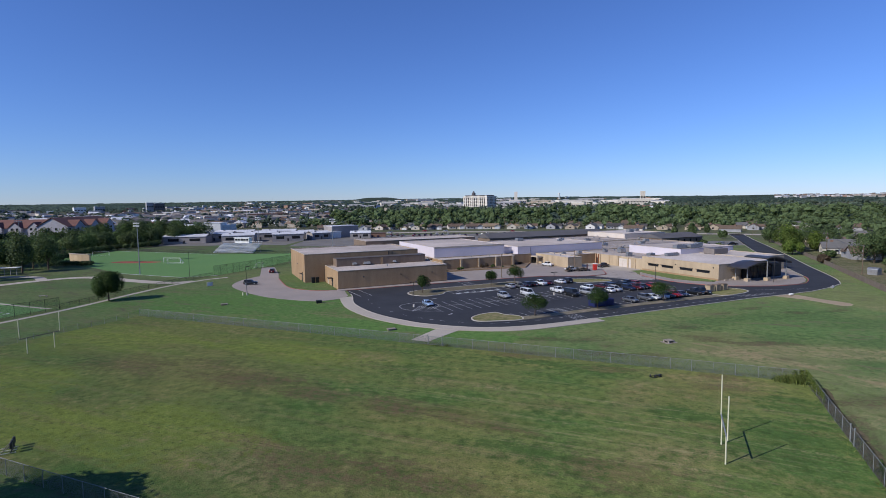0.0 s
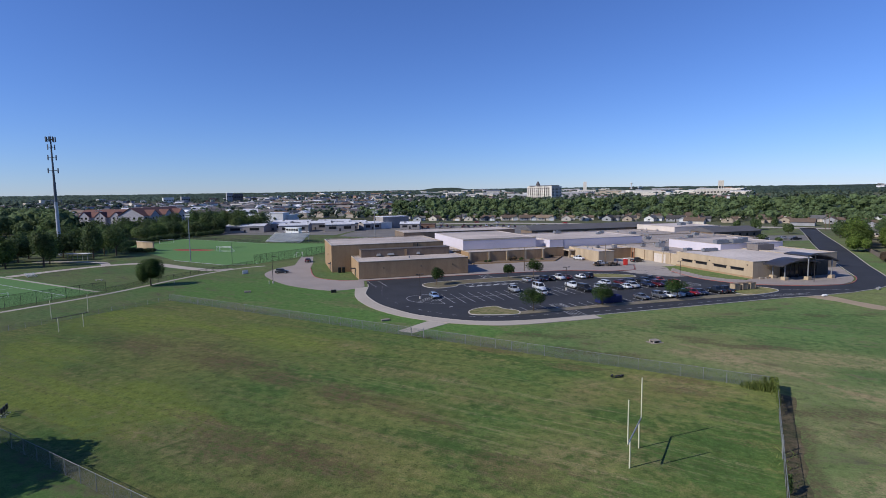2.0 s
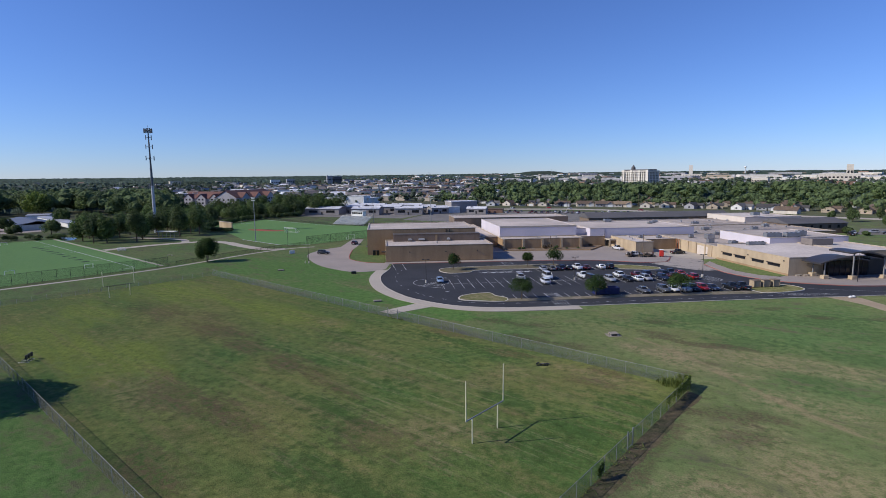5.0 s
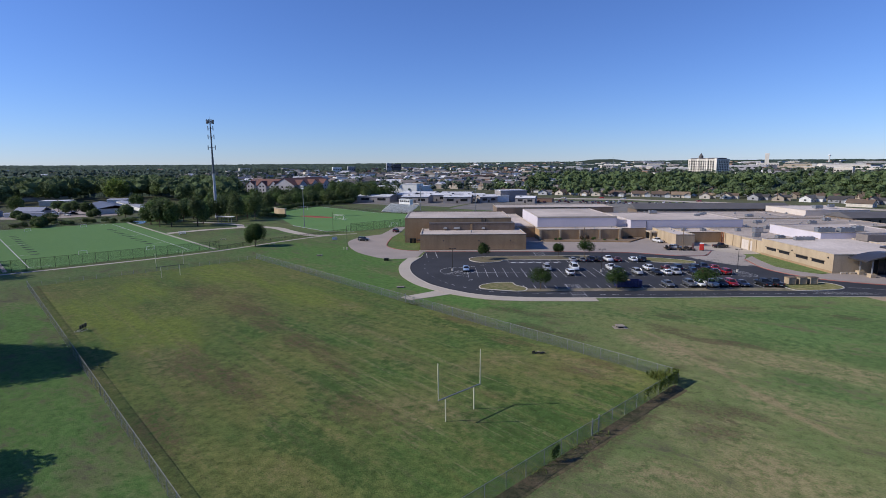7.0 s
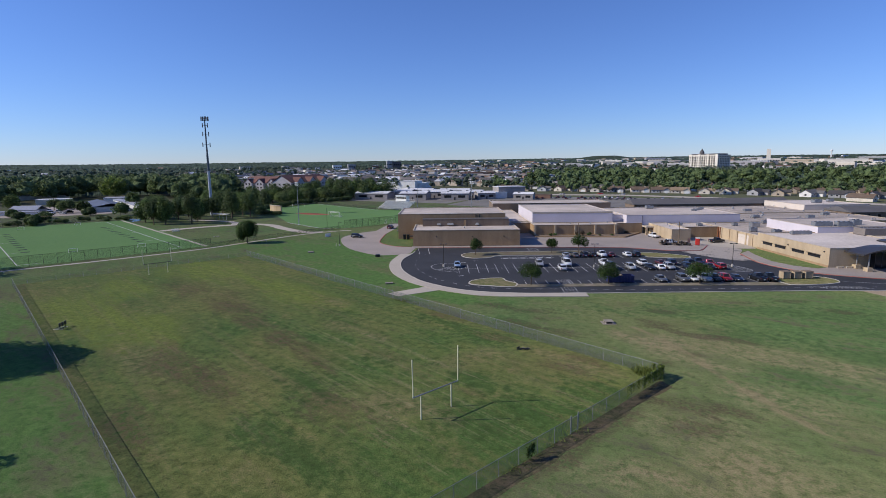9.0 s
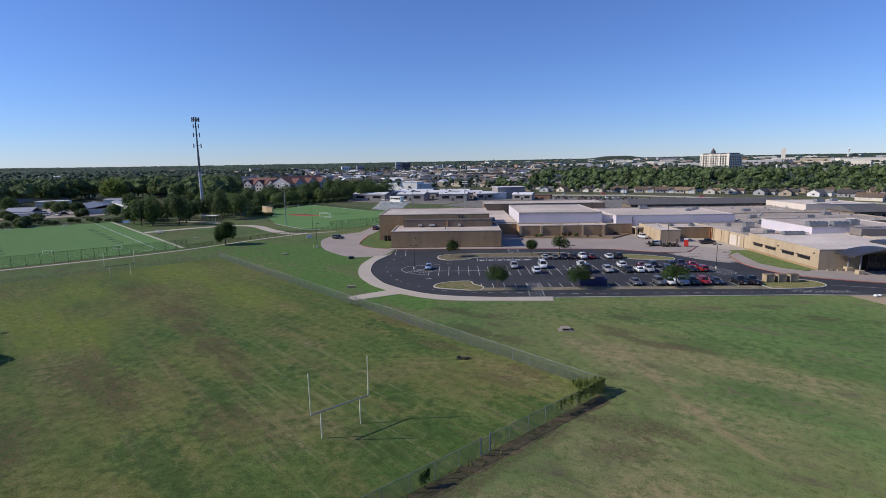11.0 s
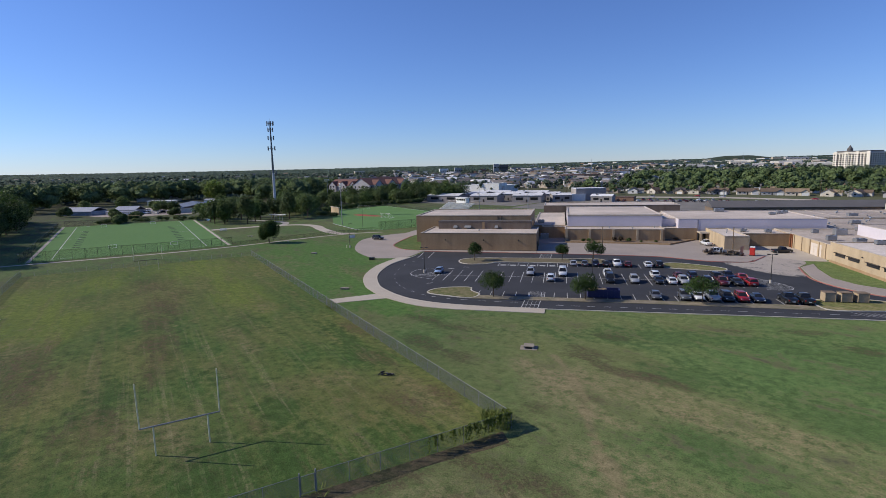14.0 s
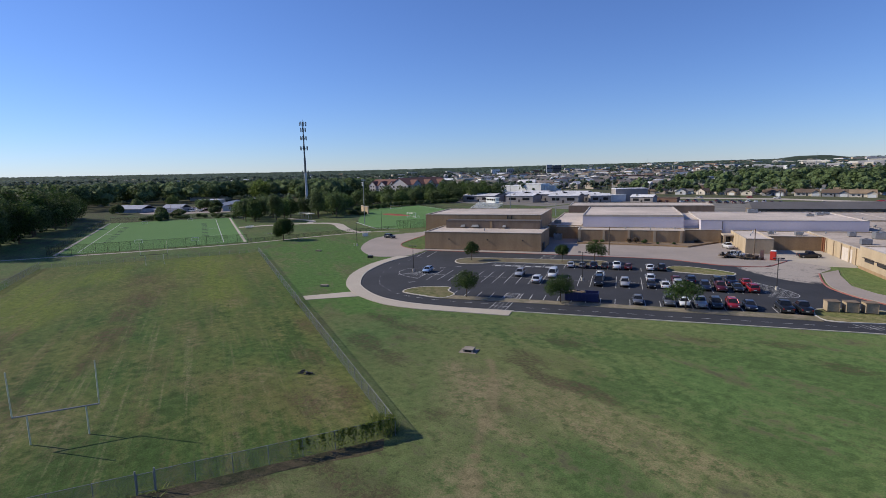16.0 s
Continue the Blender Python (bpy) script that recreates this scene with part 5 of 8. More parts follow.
def utility_pole(x, y, h, turn=0.0, arms=1, label="weathered wooden utility pole with a crossarm"):
    t = thing("utility_pole", label, "utility pole", pose(x, y, 0, 0, 0, turn), "utility poles")
    part("pole", tubes(((0, 0, -0.2), (0, 0, h), 0.17, 0.11), sides=8), M["wood"], t)
    for i in range(arms):
        z = h - 0.5 - 0.9 * i
        arm = part("crossarm", boxes((-1.2, 1.2, -0.06, 0.06, z, z + 0.14)), M["wood"], t)
        for s in (-1.05, -0.5, 0.5, 1.05):
            part("insulator", tubes(((s, 0, z + 0.14), (s, 0, z + 0.34), 0.05, 0.04), sides=6), M["steel"], arm)
    if arms:
        part("transformer", tubes(((0.32, 0, h - 2.6), (0.32, 0, h - 1.7), 0.24), sides=10), M["grey_metal"], t)


u0 = LOT @ V(15.2, 70.3)
utility_pole(u0.x, u0.y, 8.6, 25, 0, "plain brown wooden pole on the concourse")
u0 = LOT @ V(54.9, 79.0)
utility_pole(u0.x, u0.y, 7.6, 25, 0, "plain brown wooden pole beside the service block")
POLES = [(148, 188.5, 10.5), (180, 252, 11), (203, 316, 12), (218, 366, 12), (222.5, 388, 13), (227, 392, 12), (60, 560, 12), (-8, 548, 12), (-70, 545, 12), (118, 508, 12), (172, 500, 12), (-160, 560, 12), (-225, 575, 12), (-90, 470, 12)]
for x, y, h in POLES:
    utility_pole(x, y, h, 65 if x > 130 else 0)
wire_root = thing("power_line", "thin dark overhead power cables", "cable", EARTH)
for a, b in ((0, 1), (1, 2), (2, 3), (3, 4), (6, 7), (7, 8), (6, 9), (9, 10), (8, 11), (11, 12)):
    for off in (-0.9, 0.0, 0.9):
        pa, pb = Vector((POLES[a][0], POLES[a][1] + off, POLES[a][2] - 0.2)), Vector((POLES[b][0], POLES[b][1] + off, POLES[b][2] - 0.2))
        bm = bmesh.new()
        rings = []
        for i in range(9):
            f = i / 8
            q = pa.lerp(pb, f) - Vector((0, 0, 1.6 * math.sin(math.pi * f)))
            rings.append([q + Vector((0, 0.025 * math.cos(k * math.pi / 2), 0.025 * math.sin(k * math.pi / 2))) for k in range(4)])
        add_loft(bm, rings)
        part("cable", bm, M["black_plastic"], wire_root)


def stadium_light(x, y, h, turn, label="tall grey stadium floodlight pole"):
    t = thing("floodlight", label, "floodlight", pose(x, y, 0, 0, 0, turn), "stadium floodlights")
    part("pole", tubes(((0, 0, -0.2), (0, 0, h), 0.24, 0.12), sides=10), M["steel"], t)
    for z in (h - 0.2, h - 1.3):
        bar = part("crossarm", boxes((-1.9, 1.9, -0.08, 0.08, z - 0.08, z + 0.08)), M["steel"], t)
        for i in range(5):
            u = -1.7 + 0.85 * i
            part("lamp", tubes(((u, -0.05, z + 0.25), (u, -0.45, z + 0.05), 0.16, 0.3), sides=9), M["white"], bar)


for x, y, h, a in ((-126.5, 215.5, 21, -30), (-262, 322, 21, 30), (-118, 330, 20, 160), (-65, 300, 19, 160)):
    stadium_light(x, y, h, a)
t = thing("flag_pole", "slim dark pole at the corner of the turf", "pole", pose(-101, 205.5, 0))
part("pole", tubes(((0, 0, -0.1), (0, 0, 9.4), 0.08, 0.05)), M["dark_metal"], t)


M["pale_steel"] = surface("pale_galvanised_steel", (0.46, 0.48, 0.52), (0.38, 0.4, 0.44), 0.5, 0.2, big=0.3, fine=2)


M["slate_steel"] = surface("slate_grey_steel", (0.11, 0.125, 0.145), (0.085, 0.095, 0.11), 0.5, 0.2, big=0.3, fine=2)


def cell_tower(x, y, h):
    t = thing("cell_tower", "tall slate grey tapering monopole with dark antenna tiers", "mast", pose(x, y, 0))
    part("pole", tubes(((0, 0, -0.2), (0, 0, h * 0.62), 0.85, 0.6), ((0, 0, h * 0.62), (0, 0, h), 0.5, 0.3), sides=14), M["slate_steel"], t)
    part("lower_mast", tubes(((0, 0, 0.0), (0, 0, h * 0.46), 0.92, 0.73), sides=14), M["pale_steel"], t)
    for z, n, r in ((h - 1.4, 9, 2.1), (h - 5.2, 6, 1.6), (h - 10.3, 6, 1.9), (h - 16.6, 6, 2.3), (h - 32.0, 4, 2.4)):
        ring = part("antenna_tier", tubes(*[((r * math.cos(2 * math.pi * i / 3), r * math.sin(2 * math.pi * i / 3), z), (r * math.cos(2 * math.pi * (i + 1) / 3), r * math.sin(2 * math.pi * (i + 1) / 3), z), 0.09) for i in range(3)],
                                          *[((0, 0, z), (r * math.cos(2 * math.pi * i / 3), r * math.sin(2 * math.pi * i / 3), z), 0.11) for i in range(3)], sides=6), M["slate_steel"], t)
        for i in range(n):
            a = 2 * math.pi * i / n + 0.3
            part("antenna", boxes((-0.26, 0.26, -0.14, 0.14, -1.25, 1.25), bevel=0.04), M["slate_steel"], ring, m=pose(r * math.cos(a), r * math.sin(a), z, 0, 0, math.degrees(a) + 90))
    part("lightning_rod", tubes(((0, 0, h), (0, 0, h + 1.6), 0.05)), M["steel"], t)


cell_tower(-209.8, 234.6, 59.0)


# ---- bins and site things ----
def bin_box(u, v, turn):
    t = thing("rubbish_container", "tan painted steel rubbish container with a dark lid", "dumpster", place(LOT, u, v, 0.14, turn), "tan rubbish containers in a row")
    m_tan = M["dirt"]
    part("body", boxes((-1.0, 1.0, -0.9, 0.9, 0.1, 1.8), bevel=0.05), m_tan, t)
    part("lid", boxes((-1.06, 1.06, -0.95, 0.95, 1.8, 1.92), bevel=0.03), M["mulch"], t, "brown lid")
    for x in (-0.9, 0.9):
        part("rib", boxes((x - 0.05, x + 0.05, -0.96, -0.9, 0.2, 1.7)), m_tan, t)
    part("skid", boxes((-1.05, 1.05, -0.85, 0.85, 0, 0.1)), M["dark_metal"], t)


for u in (53.6, 56.4, 59.2):
    bin_box(u, 14.4, 2)


def skip(u, v):
    t = thing("roll_off_skip", "dark blue roll-off skip full of pale rubble", "skip", place(LOT, u, v, 0.03))
    blue = paint("navy_paint", (0.012, 0.018, 0.085), 0.5)
    bm = bmesh.new()
    for x0, x1, y0, y1 in ((-3.2, 3.2, -1.2, -1.1), (-3.2, 3.2, 1.1, 1.2), (-3.2, -3.1, -1.1, 1.1), (3.1, 3.2, -1.1, 1.1)):
        add_box(bm, x0, x1, y0, y1, 0.2, 1.75)
    add_box(bm, -3.2, 3.2, -1.2, 1.2, 0.1, 0.2)
    part("hopper", bm, blue, t)
    for i in range(9):
        part("rib", boxes((-3.1 + 0.76 * i, -2.98 + 0.76 * i, -1.3, -1.2, 0.15, 1.7)), blue, t)
    for x in (-2.6, 2.6):
        for y in (-0.9, 0.9):
            part("roller", tubes(((x, y - 0.1, 0.1), (x, y + 0.1, 0.1), 0.12), sides=10), M["dark_metal"], t)
    g = bmesh.new()
    rr = random.Random(8)
    for i in range(40):
        x, y = rr.uniform(-2.9, 0.4), rr.uniform(-0.95, 0.95)
        s = rr.uniform(0.15, 0.45)
        add_box(g, x - s, x + s, y - s * 0.7, y + s * 0.7, 1.2, 1.5 + rr.uniform(0, 0.55) * (1 - abs(x + 1.2) / 2.5))
    part("rubble", g, M["dirt"], t, "pale rubble and boards")


skip(11.4, 13.0)


def portable_toilet(u, v, z, red):
    t = thing("portable_toilet", "red portable toilet with a white roof", "toilet cabin", place(LOT, u, v, z, -20) @ Matrix.Diagonal((1.15, 1.15, 1.12, 1)))
    part("cabin", boxes((-0.6, 0.6, -0.6, 0.6, 0.1, 2.1), bevel=0.05), red, t)
    part("roof", boxes((-0.64, 0.64, -0.64, 0.64, 2.1, 2.38), bevel=0.14), M["white"], t)
    part("door", boxes((-0.42, 0.42, -0.63, -0.6, 0.2, 2.0)), red, t)
    part("skid", boxes((-0.62, 0.62, -0.62, 0.62, 0, 0.1)), M["dark_metal"], t)


portable_toilet(57.6, 69.9, 0.14, paint("red_plastic", (0.5, 0.03, 0.02), 0.45))


def work_trailer(u, v, turn, seed):
    t = thing("work_trailer", "dark flatbed trailer loaded with building gear", "trailer", place(LOT, u, v, 0.14, turn), "trailers on the concourse")
    rr = random.Random(seed)
    part("deck", boxes((-2.0, 2.0, -0.9, 0.9, 0.55, 0.67)), M["wood"], t)
    part("drawbar", tubes(((2.0, -0.5, 0.55), (3.2, 0, 0.5), 0.05), ((2.0, 0.5, 0.55), (3.2, 0, 0.5), 0.05), ((3.2, 0, 0.5), (3.2, 0, 0.0), 0.05), sides=6), M["dark_metal"], t)
    for y in (-0.98, 0.98):
        part("wheel", tubes(((0, y - 0.1, 0.36), (0, y + 0.1, 0.36), 0.36), sides=14), M["tyre"], t)
        part("side_rail", tubes(*[((x, y * 0.9, 0.66), (x, y * 0.9, 1.25), 0.03) for x in (-1.9, -0.6, 0.6, 1.9)], ((-1.9, y * 0.9, 1.25), (1.9, y * 0.9, 1.25), 0.03), sides=6), M["dark_metal"], t)
    for k in range(9):
        x, y, s = rr.uniform(-1.6, 1.6), rr.uniform(-0.6, 0.6), rr.uniform(0.15, 0.4)
        part("load", boxes((x - s, x + s, y - 0.7 * s, y + 0.7 * s, 0.67, 0.67 + rr.uniform(0.25, 1.1)), bevel=0.03), M[rr.choice(["dark_metal", "white", "grey_metal", "black_plastic", "mulch", "dark_metal"])], t)


work_trailer(46.6, 71.6, 12, 3)
work_trailer(50.8, 70.2, -6, 4)
work_trailer(49.2, 73.4, 30, 5)
t = thing("leaning_boards", "pair of tan boards propped up beside the toilet", "boards", place(LOT, 54.8, 71.6, 0.14, 15))
part("board", slab([(0, 0), (0.3, 0), (1.1, 0.1), (0.8, 0.1)], 0, 2.4), M["brick_light"], t)
for i in range(5):
    rr = random.Random(40 + i)
    u, v = 52.0 + rr.uniform(0, 4.0), 69.5 + rr.uniform(0, 3.5)
    t = thing("material_pile", "heap of dark building material on the concourse", "building material", place(LOT, u, v, 0.14, rr.uniform(0, 180)), "building materials on the concourse")
    part("stack", boxes(*[(-0.9 + rr.uniform(0, 0.3), 0.9 - rr.uniform(0, 0.3), -0.4, 0.4, 0.22 * k, 0.22 * k + 0.2) for k in range(rr.randint(2, 5))]), M[rr.choice(["dark_metal", "wood", "grey_metal", "mulch"])], t)
for u, v in ((-48.4, 92.2), (-47.0, 92.0)):
    t = thing("trash_bin", "dark green metal bin beside the gymnasium", "bin", place(LOT, u, v, 0.1), "bins beside the gymnasium")
    part("body", boxes((-0.55, 0.55, -0.5, 0.5, 0, 1.9), bevel=0.06), M["black_metal"], t)
    part("lid", boxes((-0.6, 0.6, -0.55, 0.55, 1.9, 2.0)), M["dark_metal"], t)
t = thing("ground_post", "small pale marker post", "post", pose(-62.5, 160.2, 0))
part("body", tubes(((0, 0, -0.1), (0, 0, 0.9), 0.14)), M["yellow"], t)
t = thing("rubbish_bag", "white bags at the road edge", "bag", place(LOT, 67.5, -0.6))
for x in (0, 0.9):
    bm = bmesh.new()
    bmesh.ops.create_icosphere(bm, subdivisions=2, radius=0.45, matrix=Matrix.Translation((x, 0.1 * x, 0.3)) @ Matrix.Diagonal((1.1, 0.9, 0.7, 1)))
    part("bag", bm, M["white"], t, smooth=True)

t = thing("garden_shed", "small grey domed garden shed behind the board fence", "shed", pose(151.5, 187.5, 0, 0, 0, 25))
part("wall", boxes((-1.3, 1.3, -1.6, 1.6, -0.05, 1.9)), M["grey_metal"], t)
bm = bmesh.new()
add_loft(bm, [[(1.4 * math.cos(math.pi * k / 8), y, 1.88 + 0.75 * math.sin(math.pi * k / 8)) for k in range(9)] for y in (-1.7, 1.7)])
part("roof", bm, M["steel"], t)
t = thing("white_drum", "white drum lying on the grass verge", "drum", pose(117.5, 160.5, 0, 0, 0, 40))
part("body", tubes(((-0.5, 0, 0.38), (0.5, 0, 0.38), 0.38), sides=14), M["white"], t)
for x in (-0.52, 0.5):
    part("hoop", tubes(((x, 0, 0.38), (x + 0.04, 0, 0.38), 0.4), sides=14), M["grey_metal"], t)

# bleachers with press box
def bleachers(x, y, turn):
    t = thing("bleachers", "white metal bleachers with a press box on top", "grandstand", pose(x, y, 0, 0, 0, turn))
    rows, run = 12, 27.0
    for i in range(rows):
        part("seat_row", boxes((0, run, i * 0.8, i * 0.8 + 0.5, 0.5 + 0.42 * i, 0.58 + 0.42 * i)), M["white"], t)
        part("riser", boxes((0, run, i * 0.8 + 0.46, i * 0.8 + 0.5, 0.1 + 0.42 * i, 0.5 + 0.42 * i)), M["white"], t)
        part("foot_board", boxes((0, run, i * 0.8 + 0.5, i * 0.8 + 0.8, 0.3 + 0.42 * i, 0.36 + 0.42 * i)), M["white"], t)
    for k in range(7):
        u = 0.2 + k * 4.27
        part("frame", tubes(((u, 0.1, 0), (u, 0.1, 0.5), 0.06), ((u, 9.4, 0), (u, 9.4, 5.4), 0.06), ((u, 0.1, 0.3), (u, 9.4, 5.0), 0.06), sides=6), M["steel"], t)
    part("back_rail", tubes(((0, 9.7, 6.2), (run, 9.7, 6.2), 0.05), ((0, 9.7, 5.0), (0, 9.7, 6.2), 0.05), ((run, 9.7, 5.0), (run, 9.7, 6.2), 0.05), sides=6), M["steel"], t)
    box = part("press_box", boxes((8, 18, 9.8, 12.8, 4.9, 8.4)), M["white"], t, "white press box")
    for i in range(5):
        part("pane", boxes((8.5 + 1.9 * i, 10.0 + 1.9 * i, 9.73, 9.79, 6.6, 7.7)), M["glass"], box)
    part("box_roof", boxes((7.6, 18.4, 9.4, 13.2, 8.4, 8.6)), M["white"], t)
    for u in (8.3, 17.7):
        part("leg", tubes(((u, 12.6, 0), (u, 12.6, 5.0), 0.1)), M["steel"], t)


bleachers(-138, 309.5, -15)
# batting cage frame on the turf, soccer goals
def net_goal(x, y, turn, w, h, d, label, mat="white"):
    t = thing("soccer_goal", label, "goal", pose(x, y, 0.03, 0, 0, turn), "goals on the turf")
    for u in (-w / 2, w / 2):
        part("post", tubes(((u, 0, 0), (u, 0, h), 0.06), sides=8), M[mat], t)
        part("stay", tubes(((u, 0, h), (u, d, 0), 0.035), sides=6), M[mat], t)
        part("ground_bar", tubes(((u, 0, 0.03), (u, d, 0.03), 0.035), sides=6), M[mat], t)
    part("crossbar", tubes(((-w / 2, 0, h), (w / 2, 0, h), 0.06), sides=8), M[mat], t)
    part("back_bar", tubes(((-w / 2, d, 0.03), (w / 2, d, 0.03), 0.035), sides=6), M[mat], t)


net_goal(-134, 255.5, -10, 9.0, 2.6, 3.0, "white framed cage on the turf")
net_goal(-131.5, 252.5, -10, 7.3, 2.4, 2.0, "white soccer goal on the turf")
net_goal(-198, 300, 40, 8.0, 2.4, 2.0, "white soccer goal at the far edge of the turf")
net_goal(-83, 233, 70, 4.0, 2.2, 2.0, "white soccer goal beside the tall fence")
for s, tt in ((0.3, 0.12), (0.62, 0.16), (0.35, 0.92), (0.7, 0.9)):
    c = at(s, tt)
    net_goal(c.x, c.y, 70, 2.6, 1.3, 1.0, "small white training goal on the turf")
for i, (x, y) in enumerate(((-158, 168), (-160, 169.5), (-162, 171))):
    t = thing("small_bleacher", "small white aluminium bench stand", "bench", pose(x, y, 0.02, 0, 0, 62), "bench stands beside the soccer turf")
    for k in range(3):
        part("plank", boxes((-1.6, 1.6, 0.5 * k, 0.5 * k + 0.28, 0.35 + 0.25 * k, 0.42 + 0.25 * k)), M["white"], t)
    for u in (-1.3, 1.3):
        part("leg", boxes((u - 0.05, u + 0.05, 0.05, 1.25, 0, 0.34)), M["steel"], t)
board = thing("scoreboard", "curved tan brick sign wall among shrubs", "sign wall", pose(-182, 258.5, 0, 0, 0, -22))
part("wall", slab(smooth_line([(-7.5, 0.6), (0, -0.5), (7.5, 0.6)], 4) + smooth_line([(7.5, 1.2), (0, 0.1), (-7.5, 1.2)], 4), 0, 4.7), M["brick_light"], board)
part("cap", slab(smooth_line([(-7.7, 0.4), (0, -0.7), (7.7, 0.4)], 4) + smooth_line([(7.7, 1.4), (0, 0.3), (-7.7, 1.4)], 4), 4.7, 5.0), M["coping"], board)
t = thing("stadium_gateway", "low shelter with a white roof on grey posts", "gateway", pose(-189, 216.5, 0, 0, 0, 5))
for i in range(5):
    part("column", boxes((2.4 * i, 2.4 * i + 0.25, 0, 0.25, 0, 2.7)), M["grey_metal"], t)
part("beam", boxes((-0.3, 10.2, -0.1, 0.4, 2.7, 3.0)), M["grey_metal"], t)
part("roof", boxes((-0.6, 10.5, -1.0, 2.4, 3.0, 3.2)), M["white"], t)

# ---- vehicles ----
CAR_PAINT = {}


def car_paint(name, col):
    if name not in CAR_PAINT:
        CAR_PAINT[name] = paint(name + "_car_paint", col, 0.28, 0.25, 0.6)
    return CAR_PAINT[name]


COLOURS = {"white": (0.72, 0.73, 0.74), "silver": (0.36, 0.37, 0.39), "grey": (0.11, 0.115, 0.125), "black": (0.013, 0.014, 0.016), "navy": (0.016, 0.024, 0.055), "blue": (0.1, 0.17, 0.32), "sky_blue": (0.3, 0.42, 0.6), "red": (0.3, 0.012, 0.014), "maroon": (0.09, 0.009, 0.012), "green": (0.02, 0.035, 0.028)}
# length, width, bonnet height, belt height, roof height; cabin from, to at the belt and at the roof
SHAPES = {
    "sedan": (4.75, 1.84, 0.86, 0.95, 1.45, (-1.95, 1.0, -1.25, 0.25)),
    "suv": (4.7, 1.9, 1.02, 1.1, 1.74, (-2.2, 0.95, -2.0, 0.3)),
    "hatchback": (4.2, 1.78, 0.92, 0.98, 1.5, (-1.95, 0.95, -1.55, 0.2)),
    "pickup": (5.7, 1.98, 1.1, 1.18, 1.88, (-0.75, 1.25, -0.55, 0.65)),
    "van": (5.3, 2.0, 1.15, 1.25, 2.15, (-2.5, 1.75, -2.45, 1.05)),
}


def ring_at(x, half, z0, z1, inset=0.08):
    return [(x, -half + inset, z0), (x, half - inset, z0), (x, half, z0 + 0.2), (x, half, z1 - 0.15), (x, half - inset, z1), (x, -half + inset, z1), (x, -half, z1 - 0.15), (x, -half, z0 + 0.2)]


def build_car(kind, colour):
    length, width, hood, belt, top, (b0, b1, r0, r1) = SHAPES[kind]
    col, half, x = car_paint(colour, COLOURS[colour]), width / 2, length / 2
    word = {"suv": "sport utility vehicle", "pickup": "pickup truck"}.get(kind, kind)
    t = thing({"suv": "suv", "pickup": "pickup_truck", "van": "van"}.get(kind, kind), f"{colour.replace('_', ' ')} {word} parked in the school car park", "car", EARTH, "parked vehicles")
    bm = bmesh.new()
    tail = belt if kind != "sedan" else belt - 0.02
    add_loft(bm, [ring_at(-x, half * 0.86, 0.42, tail - 0.15), ring_at(-x + 0.12, half * 0.96, 0.3, tail), ring_at(b0, half, 0.26, belt), ring_at(b1, half, 0.26, belt), ring_at(x - 0.55, half * 0.97, 0.28, hood), ring_at(x - 0.1, half * 0.9, 0.34, hood - 0.14), ring_at(x, half * 0.78, 0.42, hood - 0.28)])
    if kind == "pickup":
        bmesh.ops.delete(bm, geom=[f for f in bm.faces if f.calc_center_median().x < b0 and f.calc_center_median().z > belt - 0.05 and f.normal.z > 0.5], context="FACES")
    part("body", bm, col, t, smooth=True)
    if kind == "pickup":
        part("bed_floor", boxes((-x + 0.15, b0, -half + 0.12, half - 0.12, 0.55, 0.65)), M["black_plastic"], t)
        part("bed_side", boxes((-x + 0.1, b0, -half + 0.06, -half + 0.14, 0.6, belt), (-x + 0.1, b0, half - 0.14, half - 0.06, 0.6, belt), (b0 - 0.08, b0, -half + 0.14, half - 0.14, 0.6, belt)), col, t)
    bm = bmesh.new()
    hw, hr = half - 0.07, half - 0.28
    low = [(b0, -hw, belt - 0.03), (b1, -hw, belt - 0.03), (b1, hw, belt - 0.03), (b0, hw, belt - 0.03)]
    high = [(r0, -hr, top - 0.06), (r1, -hr, top - 0.06), (r1, hr, top - 0.06), (r0, hr, top - 0.06)]
    add_loft(bm, [low, high])
    part("greenhouse", bm, M["glass"], t, "dark tinted windows")
    bm = bmesh.new()
    add_loft(bm, [[(r0 - 0.03, -hr - 0.03, top - 0.07), (r1 + 0.03, -hr - 0.03, top - 0.07), (r1 + 0.03, hr + 0.03, top - 0.07), (r0 - 0.03, hr + 0.03, top - 0.07)], [(r0 + 0.1, -hr + 0.08, top), (r1 - 0.15, -hr + 0.08, top), (r1 - 0.15, hr - 0.08, top), (r0 + 0.1, hr - 0.08, top)]])
    part("roof", bm, col, t, smooth=True)
    for s in (-1, 1):
        for lo, hi in (((b0, s * hw, belt - 0.03), (r0, s * hr, top - 0.06)), ((b1, s * hw, belt - 0.03), (r1, s * hr, top - 0.06)), (((b0 + b1) / 2 - 0.2, s * hw, belt - 0.03), ((r0 + r1) / 2 - 0.1, s * hr, top - 0.06))):
            part("pillar", tubes((lo, hi, 0.05), sides=5), col, t)
    if kind == "van":
        part("side_panel", boxes((b0 + 0.1, 0.3, -hw - 0.005, -hw + 0.1, belt, belt + 0.02)), col, t)
    r = 0.34 if kind in ("sedan", "hatchback") else 0.39
    for wx in (-x + 0.95, x - 0.92):
        for s in (-1, 1):
            w = part("wheel", tubes(((wx, s * (half - 0.24), r), (wx, s * (half + 0.01), r), r), sides=14), M["tyre"], t)
            part("rim", tubes(((wx, s * (half - 0.02), r), (wx, s * (half + 0.025), r), r * 0.62), sides=12), M["rim"], w)
